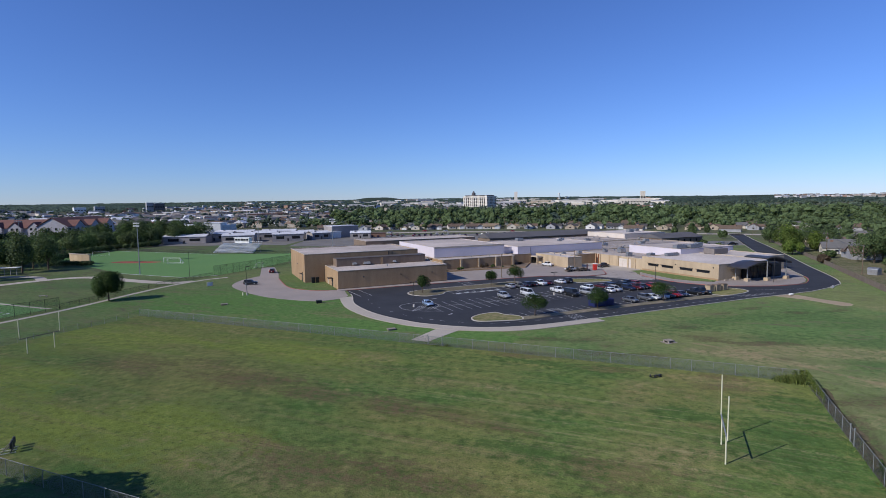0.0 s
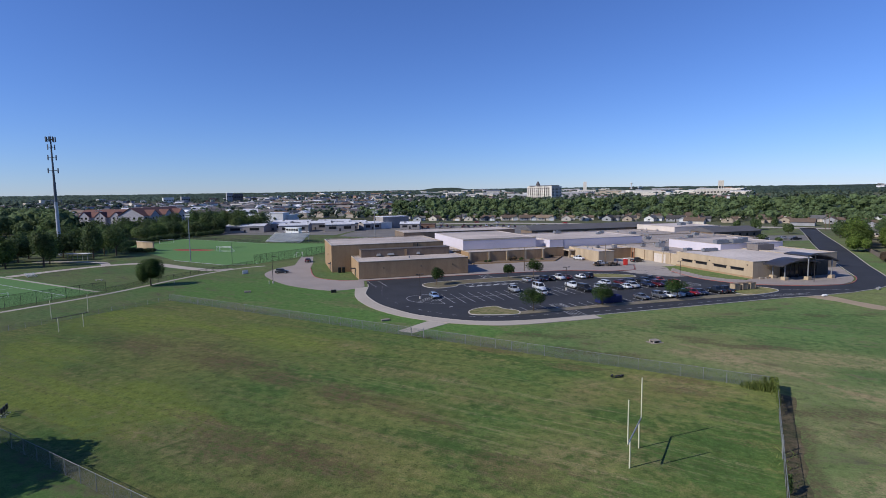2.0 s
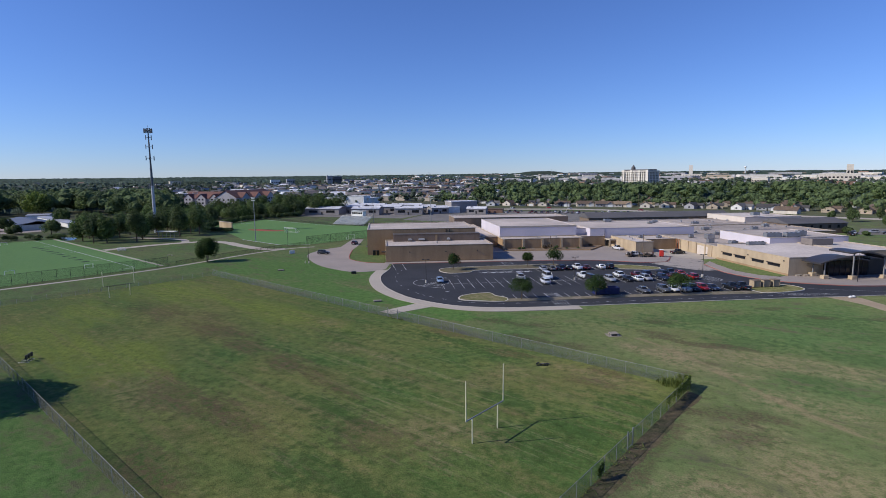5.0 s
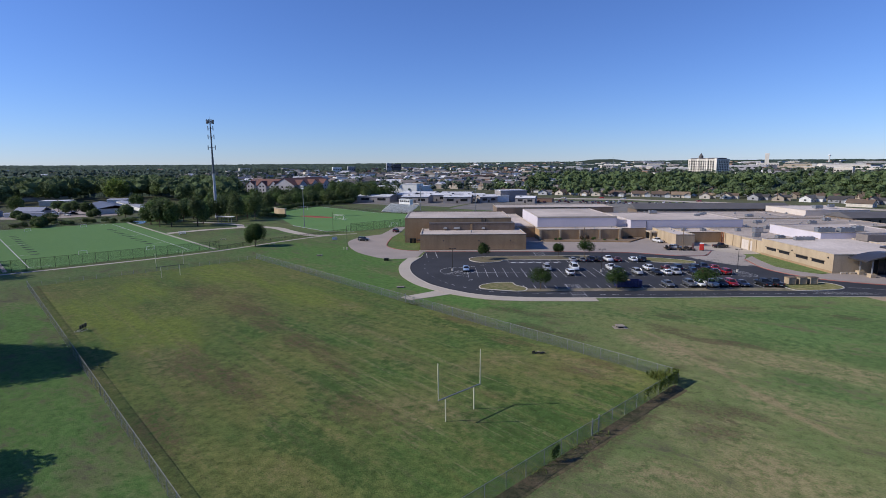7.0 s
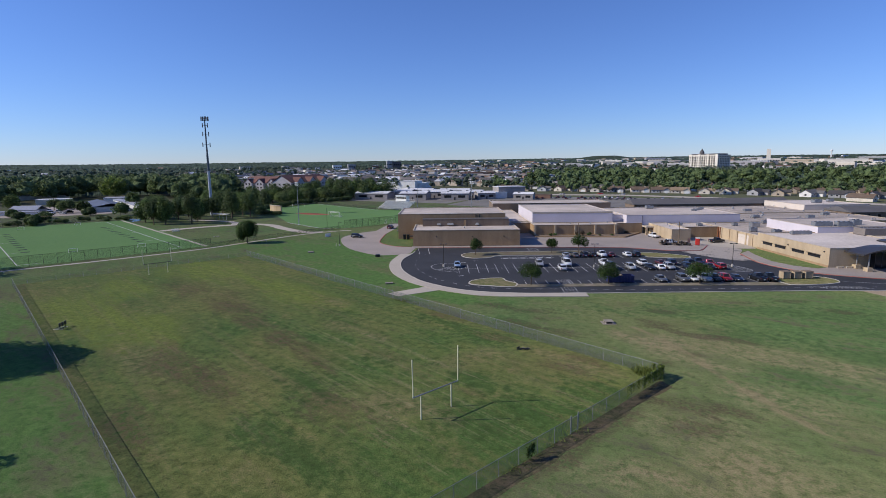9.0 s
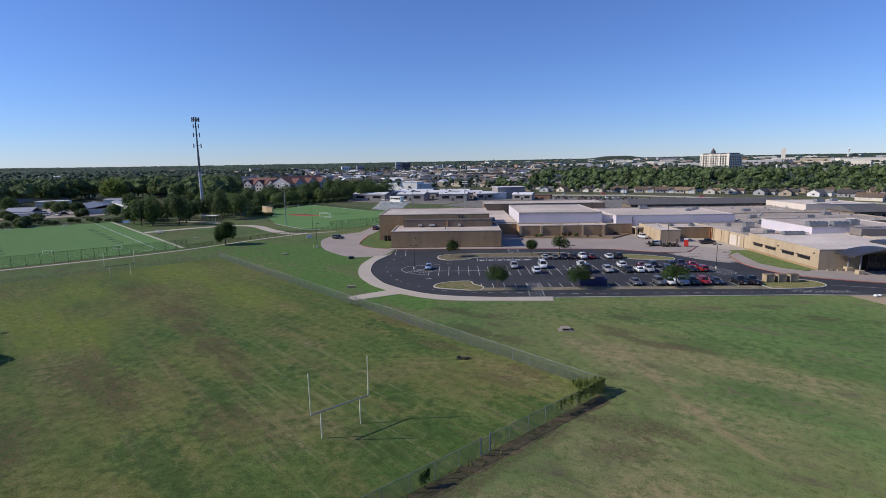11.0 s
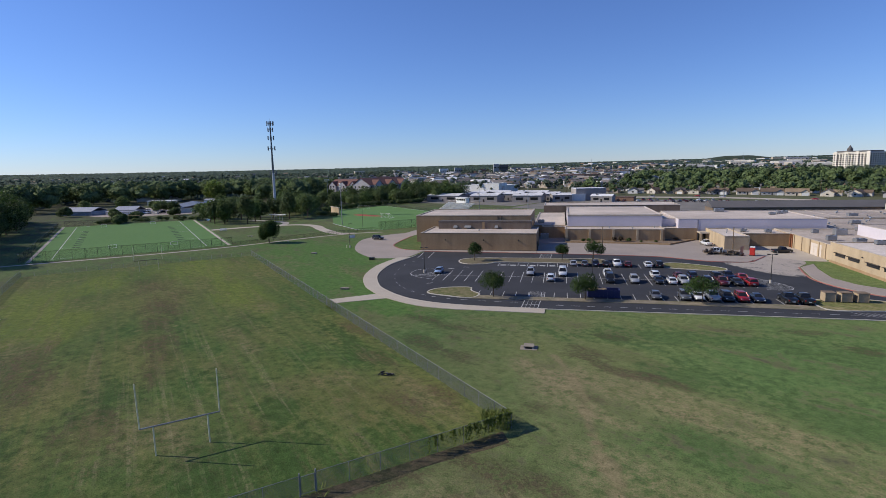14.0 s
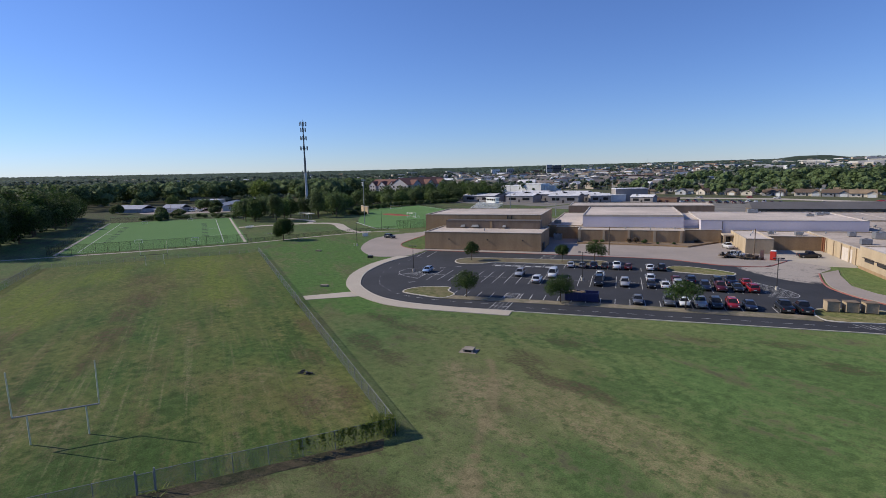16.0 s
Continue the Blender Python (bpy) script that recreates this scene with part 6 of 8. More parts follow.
    for s in (-1, 1):
        part("headlight", boxes((x - 0.24, x - 0.03, min(s * half * 0.52, s * half * 0.84), max(s * half * 0.52, s * half * 0.84), hood - 0.34, hood - 0.17), bevel=0.03), M["lamp_clear"], t)
        part("tail_light", boxes((-x - 0.01, -x + 0.14, min(s * half * 0.66, s * half * 0.9), max(s * half * 0.66, s * half * 0.9), belt - 0.42, belt - 0.16), bevel=0.02), M["lamp_red"], t)
        part("mirror", boxes((b1 - 0.42, b1 - 0.2, min(s * half, s * (half + 0.2)), max(s * half, s * (half + 0.2)), belt, belt + 0.16), bevel=0.03), col, t)
    part("bumper", boxes((-x - 0.04, -x + 0.1, -half * 0.82, half * 0.82, 0.38, 0.58), bevel=0.03), M["black_plastic"] if kind in ("suv", "pickup") else col, t)
    part("bumper", boxes((x - 0.1, x + 0.04, -half * 0.7, half * 0.7, 0.36, 0.54), bevel=0.03), M["black_plastic"], t)
    part("number_plate", boxes((-x - 0.06, -x - 0.04, -0.26, 0.26, 0.6, 0.74)), M["white"], t)
    return t


CARS = {}


def park(kind, colour, u, v, turn, frame_m=LOT, z=0.035, label=None):
    """A car with its nose towards +u turned by the given angle."""
    m = place(frame_m, u, v, z, turn)
    if (kind, colour) not in CARS:
        CARS[kind, colour] = build_car(kind, colour)
        CARS[kind, colour].matrix_basis = m
        c = CARS[kind, colour]
    else:
        c = copy_thing(CARS[kind, colour], m)
    return tagged(c, label) if label else c


A_ROW = [("sedan", "grey", 21.8), ("suv", "grey", 27.3), ("sedan", "white", 29.9), ("pickup", "silver", 32.6), ("suv", "black", 35.3), ("suv", "red", 38.0), ("sedan", "navy", 40.8), ("pickup", "black", 46.2), ("pickup", "black", 49.0)]
for kind, colour, u in A_ROW:
    park(kind, colour, u, 13.4, -90 if kind != "pickup" else 90)
B_ROW = [("suv", "white", 0.3), ("van", "black", 14.0), ("suv", "silver", 19.5), ("sedan", "black", 24.9), ("sedan", "white", 27.7), ("suv", "silver", 30.3), ("suv", "navy", 35.5), ("pickup", "maroon", 38.4), ("sedan", "black", 41.6), ("suv", "red", 44.3)]
for kind, colour, u in B_ROW:
    park(kind, colour, u, 28.6, 90 if colour in ("white", "red") else -90)
C_ROW = [("suv", "silver", -4.9), ("van", "white", 3.1), ("pickup", "white", 14.0), ("suv", "white", 25.0), ("sedan", "maroon", 30.4), ("suv", "navy", 33.4), ("suv", "black", 38.6), ("pickup", "navy", 41.4), ("sedan", "red", 44.3)]
for kind, colour, u in C_ROW:
    park(kind, colour, u, 35.2, -90 if u < 20 else 90)
D_ROW = [("hatchback", "silver", 6.1), ("sedan", "grey", 9.1), ("suv", "navy", 11.9), ("sedan", "black", 14.7), ("pickup", "white", 17.6), ("sedan", "maroon", 20.4), ("sedan", "white", 25.6), ("suv", "black", 28.3)]
for kind, colour, u in D_ROW:
    park(kind, colour, u, 49.6, 90)
park("hatchback", "sky_blue", -28.9, 34.6, -90)
park("pickup", "white", 50.2, 91.0, 100, z=0.145, label="white pickup truck parked before the entry porch")
park("pickup", "white", 48.6, 73.0, 175, z=0.145, label="white pickup truck parked beside building materials")
park("pickup", "black", 67.8, 76.5, 10, z=0.055, label="black pickup truck parked in the service court")
park("suv", "black", -68.3, 182.2, 10, EARTH, 0.055, "black sport utility vehicle parked on the driveway")
park("suv", "maroon", -71.3, 214.3, 100, EARTH, 0.055, "dark car parked beside the gymnasium")
far_cars = random.Random(12)
# cars in the lot behind the school and on the far street
for k in range(64):
    f = (k % 32) / 31
    x, y = -72 + 150 * f, 437 + 8 * math.sin(3 * f) + (0 if k < 32 else 13)
    if far_cars.random() < 0.72:
        park(far_cars.choice(["sedan", "suv", "hatchback", "pickup"]), far_cars.choice(["white", "silver", "grey", "black", "navy", "maroon"]), x, y, 90 + far_cars.uniform(-4, 4), EARTH, 0.045, "car parked in the lot behind the school")
for x, y, a in ((-54, 497, 170), (-22, 514, 172), (-2, 508, 172), (60, 492, 168), (110, 470, 160)):
    park(far_cars.choice(["sedan", "suv"]), far_cars.choice(["white", "silver", "red"]), x, y, a, EARTH, 0.05, "car on the street behind the school")
for u, v, a in ((184, 121, 60), (190, 126, 60), (203, 128, 150), (206, 122, 150)):
    park(far_cars.choice(["suv", "pickup"]), far_cars.choice(["black", "silver", "navy"]), u, v, a, LOT, 0.04, "car parked east of the school")
sheet("portables_yard", [(-235, 372), (-112, 366), (-111.5, 470), (-235, 480)], M["old_asphalt"], "grey worn yard round the portable classrooms", EARTH, 0.02, "ground")
sheet("rear_car_park", [(-110, 405), (140, 405), (140, 455), (60, 470), (-110, 462)], M["old_asphalt"], "grey asphalt car park behind the school", EARTH, 0.03, "road")
sheet("rear_yard", [(-62, 302), (-51, 297), (100, 379), (150, 374), (150, 404.8), (-109.5, 404.8), (-106, 352), (-70, 346)], M["old_asphalt"], "grey worn asphalt yard behind the halls", EARTH, 0.02, "road")
sheet("east_car_park", [(156, 314), (178, 315), (193, 351), (170, 349)], M["old_asphalt"], "grey asphalt car park east of the school", EARTH, 0.03, category="road")
sheet("far_street", [(-420, 488), (-80, 486), (0, 498), (120, 462), (232, 404), (420, 330), (420, 342), (240, 416), (124, 478), (0, 514), (-80, 502), (-420, 504)], M["concrete"], "pale concrete street behind the school", EARTH, 0.03, "road")

# ---- trees and shrubs ----
def leaf_points(rg, centre, radii, n, blobs, size, spread=0.74):
    """Leaf clumps on a crown made of several uneven lobes: centres, normals and sizes."""
    c, r = np.array(centre), np.array(radii)
    lobe_dir = rg.normal(size=(blobs, 3))
    lobe_dir /= np.linalg.norm(lobe_dir, axis=1)[:, None]
    lobe_dir[:, 2] = np.abs(lobe_dir[:, 2]) * 0.9 - 0.35
    lobe = lobe_dir * rg.uniform(0.42, spread, (blobs, 1))
    lobe_r = rg.uniform(0.4, 0.62, blobs)
    which = rg.integers(0, blobs, n)
    d = rg.normal(size=(n, 3))
    d /= np.linalg.norm(d, axis=1)[:, None]
    rad = lobe_r[which] * rg.uniform(0.72, 1.08, n)
    p = (lobe[which] + d * rad[:, None]) * r + c
    nrm = d + rg.normal(size=(n, 3)) * 0.45 + np.array((0, 0, 0.25))
    nrm /= np.linalg.norm(nrm, axis=1)[:, None]
    return p, nrm, size * rg.uniform(0.6, 1.35, n)


def leaf_mesh(name, sets, material, rg):
    p, nrm, s = (np.concatenate([q[i] for q in sets]) for i in range(3))
    n = len(p)
    ref = rg.normal(size=(n, 3))
    a = np.cross(nrm, ref)
    a /= np.linalg.norm(a, axis=1)[:, None] + 1e-9
    b = np.cross(nrm, a)
    s = s[:, None]
    corners = np.stack([p - a * s, p - b * s * 0.62, p + a * s, p + b * s * 0.62], 1)
    corners += (nrm * s * 0.18)[:, None, :] * np.array([-1, 1, -1, 1])[None, :, None]
    me = bpy.data.meshes.new(name)
    me.vertices.add(4 * n)
    me.vertices.foreach_set("co", corners.reshape(-1).astype(np.float32))
    me.loops.add(4 * n)
    me.loops.foreach_set("vertex_index", np.arange(4 * n, dtype=np.int32))
    me.polygons.add(n)
    me.polygons.foreach_set("loop_start", np.arange(0, 4 * n, 4, dtype=np.int32))
    me.polygons.foreach_set("loop_total", np.full(n, 4, dtype=np.int32))
    me.materials.append(material)
    me.update(calc_edges=True)
    me.validate()
    return me


def trunk_mesh(rg, h, r, reach, limbs):
    bm = bmesh.new()
    add_tube(bm, (0, 0, -0.15), (0.04 * h * rg.uniform(-1, 1), 0.04 * h * rg.uniform(-1, 1), h), r * 1.25, r * 0.75, 8)
    for i in range(limbs):
        a = 2 * math.pi * (i + rg.uniform(-0.3, 0.3)) / limbs
        z0 = h * rg.uniform(0.75, 1.0)
        add_tube(bm, (0, 0, z0), (reach * math.cos(a), reach * math.sin(a), z0 + reach * rg.uniform(0.7, 1.5)), r * 0.55, r * 0.15, 6)
    return mesh_of("trunk", bm, M["bark"])


def tree(x, y, h, spread, seed, n, size, label, leaf="leaf", clear=0.22, group="", blobs=11, z=0.0, m=None):
    rg = np.random.default_rng(seed)
    t = thing("tree", label, "tree", m if m is not None else pose(x, y, z), group)
    part("trunk", trunk_mesh(rg, h * (clear + 0.2), max(0.09, h * 0.018), spread * 0.6, 5), None, t)
    zc = h * (clear + (1 - clear) * 0.45)
    sets = [leaf_points(rg, (0, 0, zc), (spread, spread, h * (1 - clear) * 0.62), n, blobs, size)]
    part("crown", leaf_mesh("crown", sets, M[leaf], rg), None, t)
    return t


for i, (u, v, h, r) in enumerate(((-22.5, 54.2, 5.7, 2.3), (3.0, 56.6, 5.2, 2.0), (11.8, 56.0, 6.5, 2.8), (-11.4, 10.0, 6.1, 3.0), (7.6, 10.0, 5.6, 2.8), (29.8, 9.6, 5.8, 3.3))):
    tree(0, 0, h, r, 100 + i, 4200, 0.12, "small rounded young tree in a car park island", "leaf_lot", 0.3, "young trees of the car park", 12, m=place(LOT, u, v, 0.1, 40 * i))
tree(-99.8, 153.6, 10.2, 3.6, 120, 22000, 0.17, "large dark rounded tree beside the footpath", "leaf_lot", 0.14, blobs=14)
# tall trees south of the practice field, whose shade falls on it
for i, (x, y, h, r) in enumerate(((-54, 34, 20, 8.5), (-66, 30, 19, 8.0), (-28, 9.5, 19.5, 6.8), (-50, 14, 16, 6.5))):
    tree(x, y, h, r, 130 + i, 12000, 0.45, "tall broad shade tree south of the practice field", "leaf", 0.18, "shade trees south of the practice field", 14)

# vine on the corner of the fence, and shrubs along it


def fence_vine(p0, p1, h0, h1, n, leaf, seed, label, strands=40):
    """Leaves on strands that hang over the fence from its top rail, some long, some short, with gaps between them."""
    rv = np.random.default_rng(seed)
    root = rv.uniform(0, 1, strands)
    length = rv.uniform(0.25, 1.0, strands)
    k = rv.integers(0, strands, n)
    f = np.clip(root[k] + rv.normal(size=n) * 0.012, 0, 1)
    base = np.array(p0)[None, :] * (1 - f[:, None]) + np.array(p1)[None, :] * f[:, None]
    top = h0 + (h1 - h0) * f
    z = np.maximum(top * (1 - rv.uniform(0, 1, n) ** 1.3 * length[k]) + rv.normal(size=n) * 0.05, 0.03)
    p = np.column_stack([base + rv.normal(size=(n, 2)) * 0.07, z])
    nr = rv.normal(size=(n, 3))
    nr /= np.linalg.norm(nr, axis=1)[:, None]
    ob = new("fence_vine", leaf_mesh("fence_vine", [(p, nr, rv.uniform(0.06, 0.13, n))], M[leaf], rv))
    tagged(ob, label, "vine", "vines on the practice field fence")


def reeds(p0, p1, h, n, seed, label):
    """A stand of tall grass: bent blades that taper to a point."""
    rv = random.Random(seed)
    bm = bmesh.new()
    for i in range(n):
        f = rv.random()
        x, y = p0[0] + (p1[0] - p0[0]) * f + rv.gauss(0, 0.45), p0[1] + (p1[1] - p0[1]) * f + rv.gauss(0, 0.45)
        a, lean, hh, w = rv.uniform(0, 6.28), rv.uniform(0.2, 0.95), h * rv.uniform(0.4, 1.05) * (1 - 0.45 * f), rv.uniform(0.03, 0.06)
        dx, dy = math.cos(a) * lean, math.sin(a) * lean
        sx, sy = -math.sin(a) * w, math.cos(a) * w
        lo = [bm.verts.new((x + s * sx, y + s * sy, -0.02)) for s in (-1, 1)]
        mid = [bm.verts.new((x + dx * 0.35 + s * sx * 0.9, y + dy * 0.35 + s * sy * 0.9, hh * 0.6)) for s in (1, -1)]
        tip = bm.verts.new((x + dx, y + dy, hh))
        bm.faces.new(lo + mid)
        bm.faces.new([mid[1], mid[0], tip])
    single("reed_clump", bm, M["leaf_reed"], label, "tall grass", kind="stuff")


M["leaf_reed"] = leaf_material("yellow_green_blades", (0.09, 0.13, 0.03), (0.23, 0.26, 0.075))
M["leaf_vine"] = leaf_material("vine_leaves", (0.06, 0.095, 0.02), (0.2, 0.24, 0.06))
fence_vine(corner(0, 0.0), corner(0.0, -5.5), 1.95, 1.85, 1900, "leaf_vine", 1, "yellow-green vine hanging over the corner of the fence", 46)
fence_vine(corner(0, -5.5), corner(0.0, -10.0), 1.85, 1.75, 620, "leaf_vine", 6, "thin vine with gaps hanging on the fence", 20)
fence_vine(corner(0.0, 0), corner(-1.6, 0.0), 1.95, 1.7, 420, "leaf_vine", 8, "yellow-green vine end on the fence corner", 12)
reeds(corner(-0.5, -0.6), corner(-3.5, -0.5), 1.75, 700, 2, "tall yellow-green grass in the fence corner")
fence_vine(corner(0.3, -29.3), corner(0.3, -30.6), 1.8, 1.3, 420, "leaf", 3, "small green bush at the fence", 9)
reeds(corner(-57.5, 0.25), corner(-63.0, 0.25), 0.55, 160, 5, "tufts of uncut grass at the field gate")
reeds(corner(0.15, -20), corner(0.15, -34), 0.28, 120, 4, "low weeds under the fence")


def shrub(m, r, h, seed, leaf="leaf_dark", n=500, label="round shrub", group="", size=0.16):
    rs = np.random.default_rng(seed)
    t = thing("shrub", label, "shrub", m, group)
    part("stem", tubes(((0, 0, -0.1), (0, 0, h * 0.6), 0.06, 0.03), sides=6), M["bark"], t)
    part("foliage", leaf_mesh("foliage", [leaf_points(rs, (0, 0, h * 0.5), (r, r, h * 0.62), n, 6, size, 0.5)], M[leaf], rs), None, t)


for i, (u, v, r, h) in enumerate(((10.5, 96.3, 0.8, 0.9), (12.5, 97, 0.9, 1.0), (21, 96, 1.1, 1.6), (23.5, 96.2, 1.4, 2.0), (26.0, 95.6, 1.2, 1.5), (35, 95, 0.7, 0.6), (42.5, 100.5, 1.2, 1.1), (30, 94.5, 0.6, 0.6))):
    shrub(place(LOT, u, v, 0.5), r, h, 300 + i, "leaf_brown" if i in (2, 3, 6) else "leaf", 420, "untrimmed shrub in the mulched planter", "shrubs in the planter")
for i in range(11):
    a = -0.9 + 0.18 * i
    shrub(pose(-182 + 9.5 * math.sin(a * 1.2) + 0.5 * i - 2, 255 - 3.0 * math.cos(a) - 0.35 * i, 0), 2.0, 2.6, 320 + i, "leaf_dark", 600, "dark rounded shrub below the sign wall", "shrubs round the sign wall", 0.24)

# mid-distance trees, one by one
MID = [(-192, 189, 15.3, 4.6), (-197, 186, 13, 4.2), (-181, 196, 16, 4.8), (-186, 204, 13, 4.6), (-206, 208, 14, 5), (-257, 160, 5.5, 3.0), (-263, 164, 6.5, 3.4), (-252, 158, 4, 2.6), (-318, 213, 10.5, 5.5), (-310, 218, 9.5, 5), (-345, 162, 8, 4.5), (-376, 184, 10, 5), (-322, 184, 5, 3.5), (-302, 176, 5, 4), (-290, 184, 4.5, 4), (-276, 176, 4, 3.5), (-282, 206, 6, 4), (-262, 212, 9, 5), (-384, 214, 12, 6), (-352, 224, 9, 5), (-300, 262, 11, 6), (-330, 268, 12, 6), (-183, 225, 18, 5), (-180, 236, 16, 6), (-190, 240, 15, 6.5), (-226, 206, 12, 6), (-238, 220, 14, 7), (-212, 192, 13, 5), (-219, 201, 14, 5.5), (-201, 196, 13, 5), (-196, 214, 13, 5), (-200, 226, 14, 5.5), (-215, 222, 14, 6), (-207, 240, 13, 6)]
mid_rng = random.Random(3)
band = smooth_line([(-203, 246), (-222, 276), (-231, 318), (-224, 350), (-219, 372), (-208, 394), (-190, 408)], 2)
for k in range(5):
    for i, (x, y) in enumerate(band):
        MID.append((x - 11 * k + mid_rng.uniform(-4, 4), y + 5 * k + mid_rng.uniform(-4, 4), mid_rng.uniform(9, 13) + 0.8 * k + (5.5 if i > 8 else 0), mid_rng.uniform(5.5, 7.5)))
for i, (x, y, h, r) in enumerate(MID):
    tree(x, y, h, r, 400 + i, 2100, 0.45, "dense dark green tree behind the turf", ("leaf", "leaf_dark", "leaf_wood")[i % 3], 0.08, "trees behind the stadium turf", 11)
for i, (x, y) in enumerate(smooth_line([(-206, 268), (-216, 300), (-219, 325), (-213, 350), (-210, 372)], 4)):
    shrub(pose(x + 5, y, 0), 3.2, 4.2, 700 + i, "leaf_dark", 1100, "round clipped bush in front of the wood", "round bushes in front of the wood", 0.34)
scrub = random.Random(15)
for i in range(18):
    f = i / 17
    shrub(pose(-272 + 46 * f + scrub.uniform(-5, 5), 160 + 50 * f + scrub.uniform(-6, 6), 0), scrub.uniform(1.8, 3.2), scrub.uniform(1.6, 3.4), 760 + i, ("leaf", "leaf_dark", "leaf_wood")[i % 3], 700, "untidy scrub bush behind the soccer turf", "scrub behind the soccer turf", 0.26)
tree(-417, 312, 22.5, 10.5, 470, 3000, 0.7, "large bright green tree standing above the wood", "leaf_fresh", 0.15, blobs=13)
# row of big dark trees at the south-west, beyond the soccer turf
row = random.Random(21)
for i in range(19):
    f = i / 18
    x, y = -140 - 175 * f + row.uniform(-5, 5), 69 + 68 * f + row.uniform(-4, 3)
    tree(x - 2, y - 6, row.uniform(20, 28) - 6 * f, row.uniform(6, 9), 500 + i, 3800 if i < 12 else 2000, 0.45, "large dark tree beside the soccer turf", ("leaf_lot", "leaf_dark", "leaf_lot")[i % 3], 0.05, "row of trees beside the soccer turf", 8)
for i in range(12):
    x, y = -165 - 14 * i + row.uniform(-6, 6), 60 + 5.2 * i + row.uniform(-8, 2)
    tree(x, y, row.uniform(16, 24), row.uniform(6, 8), 540 + i, 1500, 0.6, "large dark tree beside the soccer turf", "leaf_lot", 0.08, "row of trees beside the soccer turf", 10)
# trees by the road and gardens to the east
EAST = [(168, 258, 10, 5), (175, 272, 12.5, 6.2), (182, 285, 14, 7), (188, 298, 12, 6), (192, 276, 11, 5.5), (158, 222, 4, 2.6), (178, 221, 14.5, 8.5), (188, 229, 14, 8), (183, 209, 12, 7), (172, 205, 5, 3.5), (152, 181, 3.2, 3), (158, 172, 4, 3.5), (176, 412, 7.2, 2.8), (183, 398, 10.4, 3.4), (208, 427, 8, 2.8), (189, 365, 7.4, 2.8), (153, 318, 3.5, 2.8), (158, 309, 2.2, 1.8), (206, 246, 10, 6), (214, 262, 11, 6), (212, 292, 12, 6), (217, 317, 12, 6), (230, 340, 12, 6), (175, 243, 4.2, 2.8), (200, 330, 11, 5), (206, 345, 9, 5)]
for i, (x, y, h, r) in enumerate(EAST):
    tree(x, y, h, r, 600 + i, 3600 if y < 290 and h > 6 else 1800, 0.36, "leafy garden tree east of the road", "leaf_fresh" if i < 5 else "leaf_brown" if i == 5 else "leaf_wood", 0.08, "garden trees east of the road", 8)

# ---- neighbourhood ----
HOUSE_WALLS = {"cream": (0.66, 0.6, 0.51), "white": (0.72, 0.71, 0.68), "tan": (0.5, 0.41, 0.31), "brick_red": (0.24, 0.145, 0.105), "grey": (0.35, 0.35, 0.36), "blue_grey": (0.25, 0.3, 0.36)}
HOUSE_ROOFS = {"brown": (0.145, 0.105, 0.078), "grey": (0.15, 0.145, 0.14), "dark": (0.07, 0.066, 0.066), "tan": (0.27, 0.2, 0.135)}
for k, c in HOUSE_WALLS.items():
    M["house_" + k] = surface("house_wall_" + k, c, None, 0.85, big=0.3, fine=3, vary=0.07)
for k, c in HOUSE_ROOFS.items():
    M["shingle_" + k] = surface("shingles_" + k, c, None, 0.9, big=0.25, fine=3, vary=0.15)
HOUSES = {}


def gable(bm, x0, x1, y0, y1, z0, z1, axis, over=0.5, thick=0.22):
    if axis == "x":
        x0, x1, y0, y1, ym = x0 - over, x1 + over, y0 - over, y1 + over, (y0 + y1) / 2
        add_loft(bm, [[(x, y0, z0 - 0.2), (x, ym, z1 - thick), (x, y1, z0 - 0.2), (x, y1, z0), (x, ym, z1), (x, y0, z0)] for x in (x0, x1)])
    else:
        x0, x1, y0, y1, xm = x0 - over, x1 + over, y0 - over, y1 + over, (x0 + x1) / 2
        add_loft(bm, [[(x0, y, z0 - 0.2), (xm, y, z1 - thick), (x1, y, z0 - 0.2), (x1, y, z0), (xm, y, z1), (x0, y, z0)] for y in (y0, y1)])


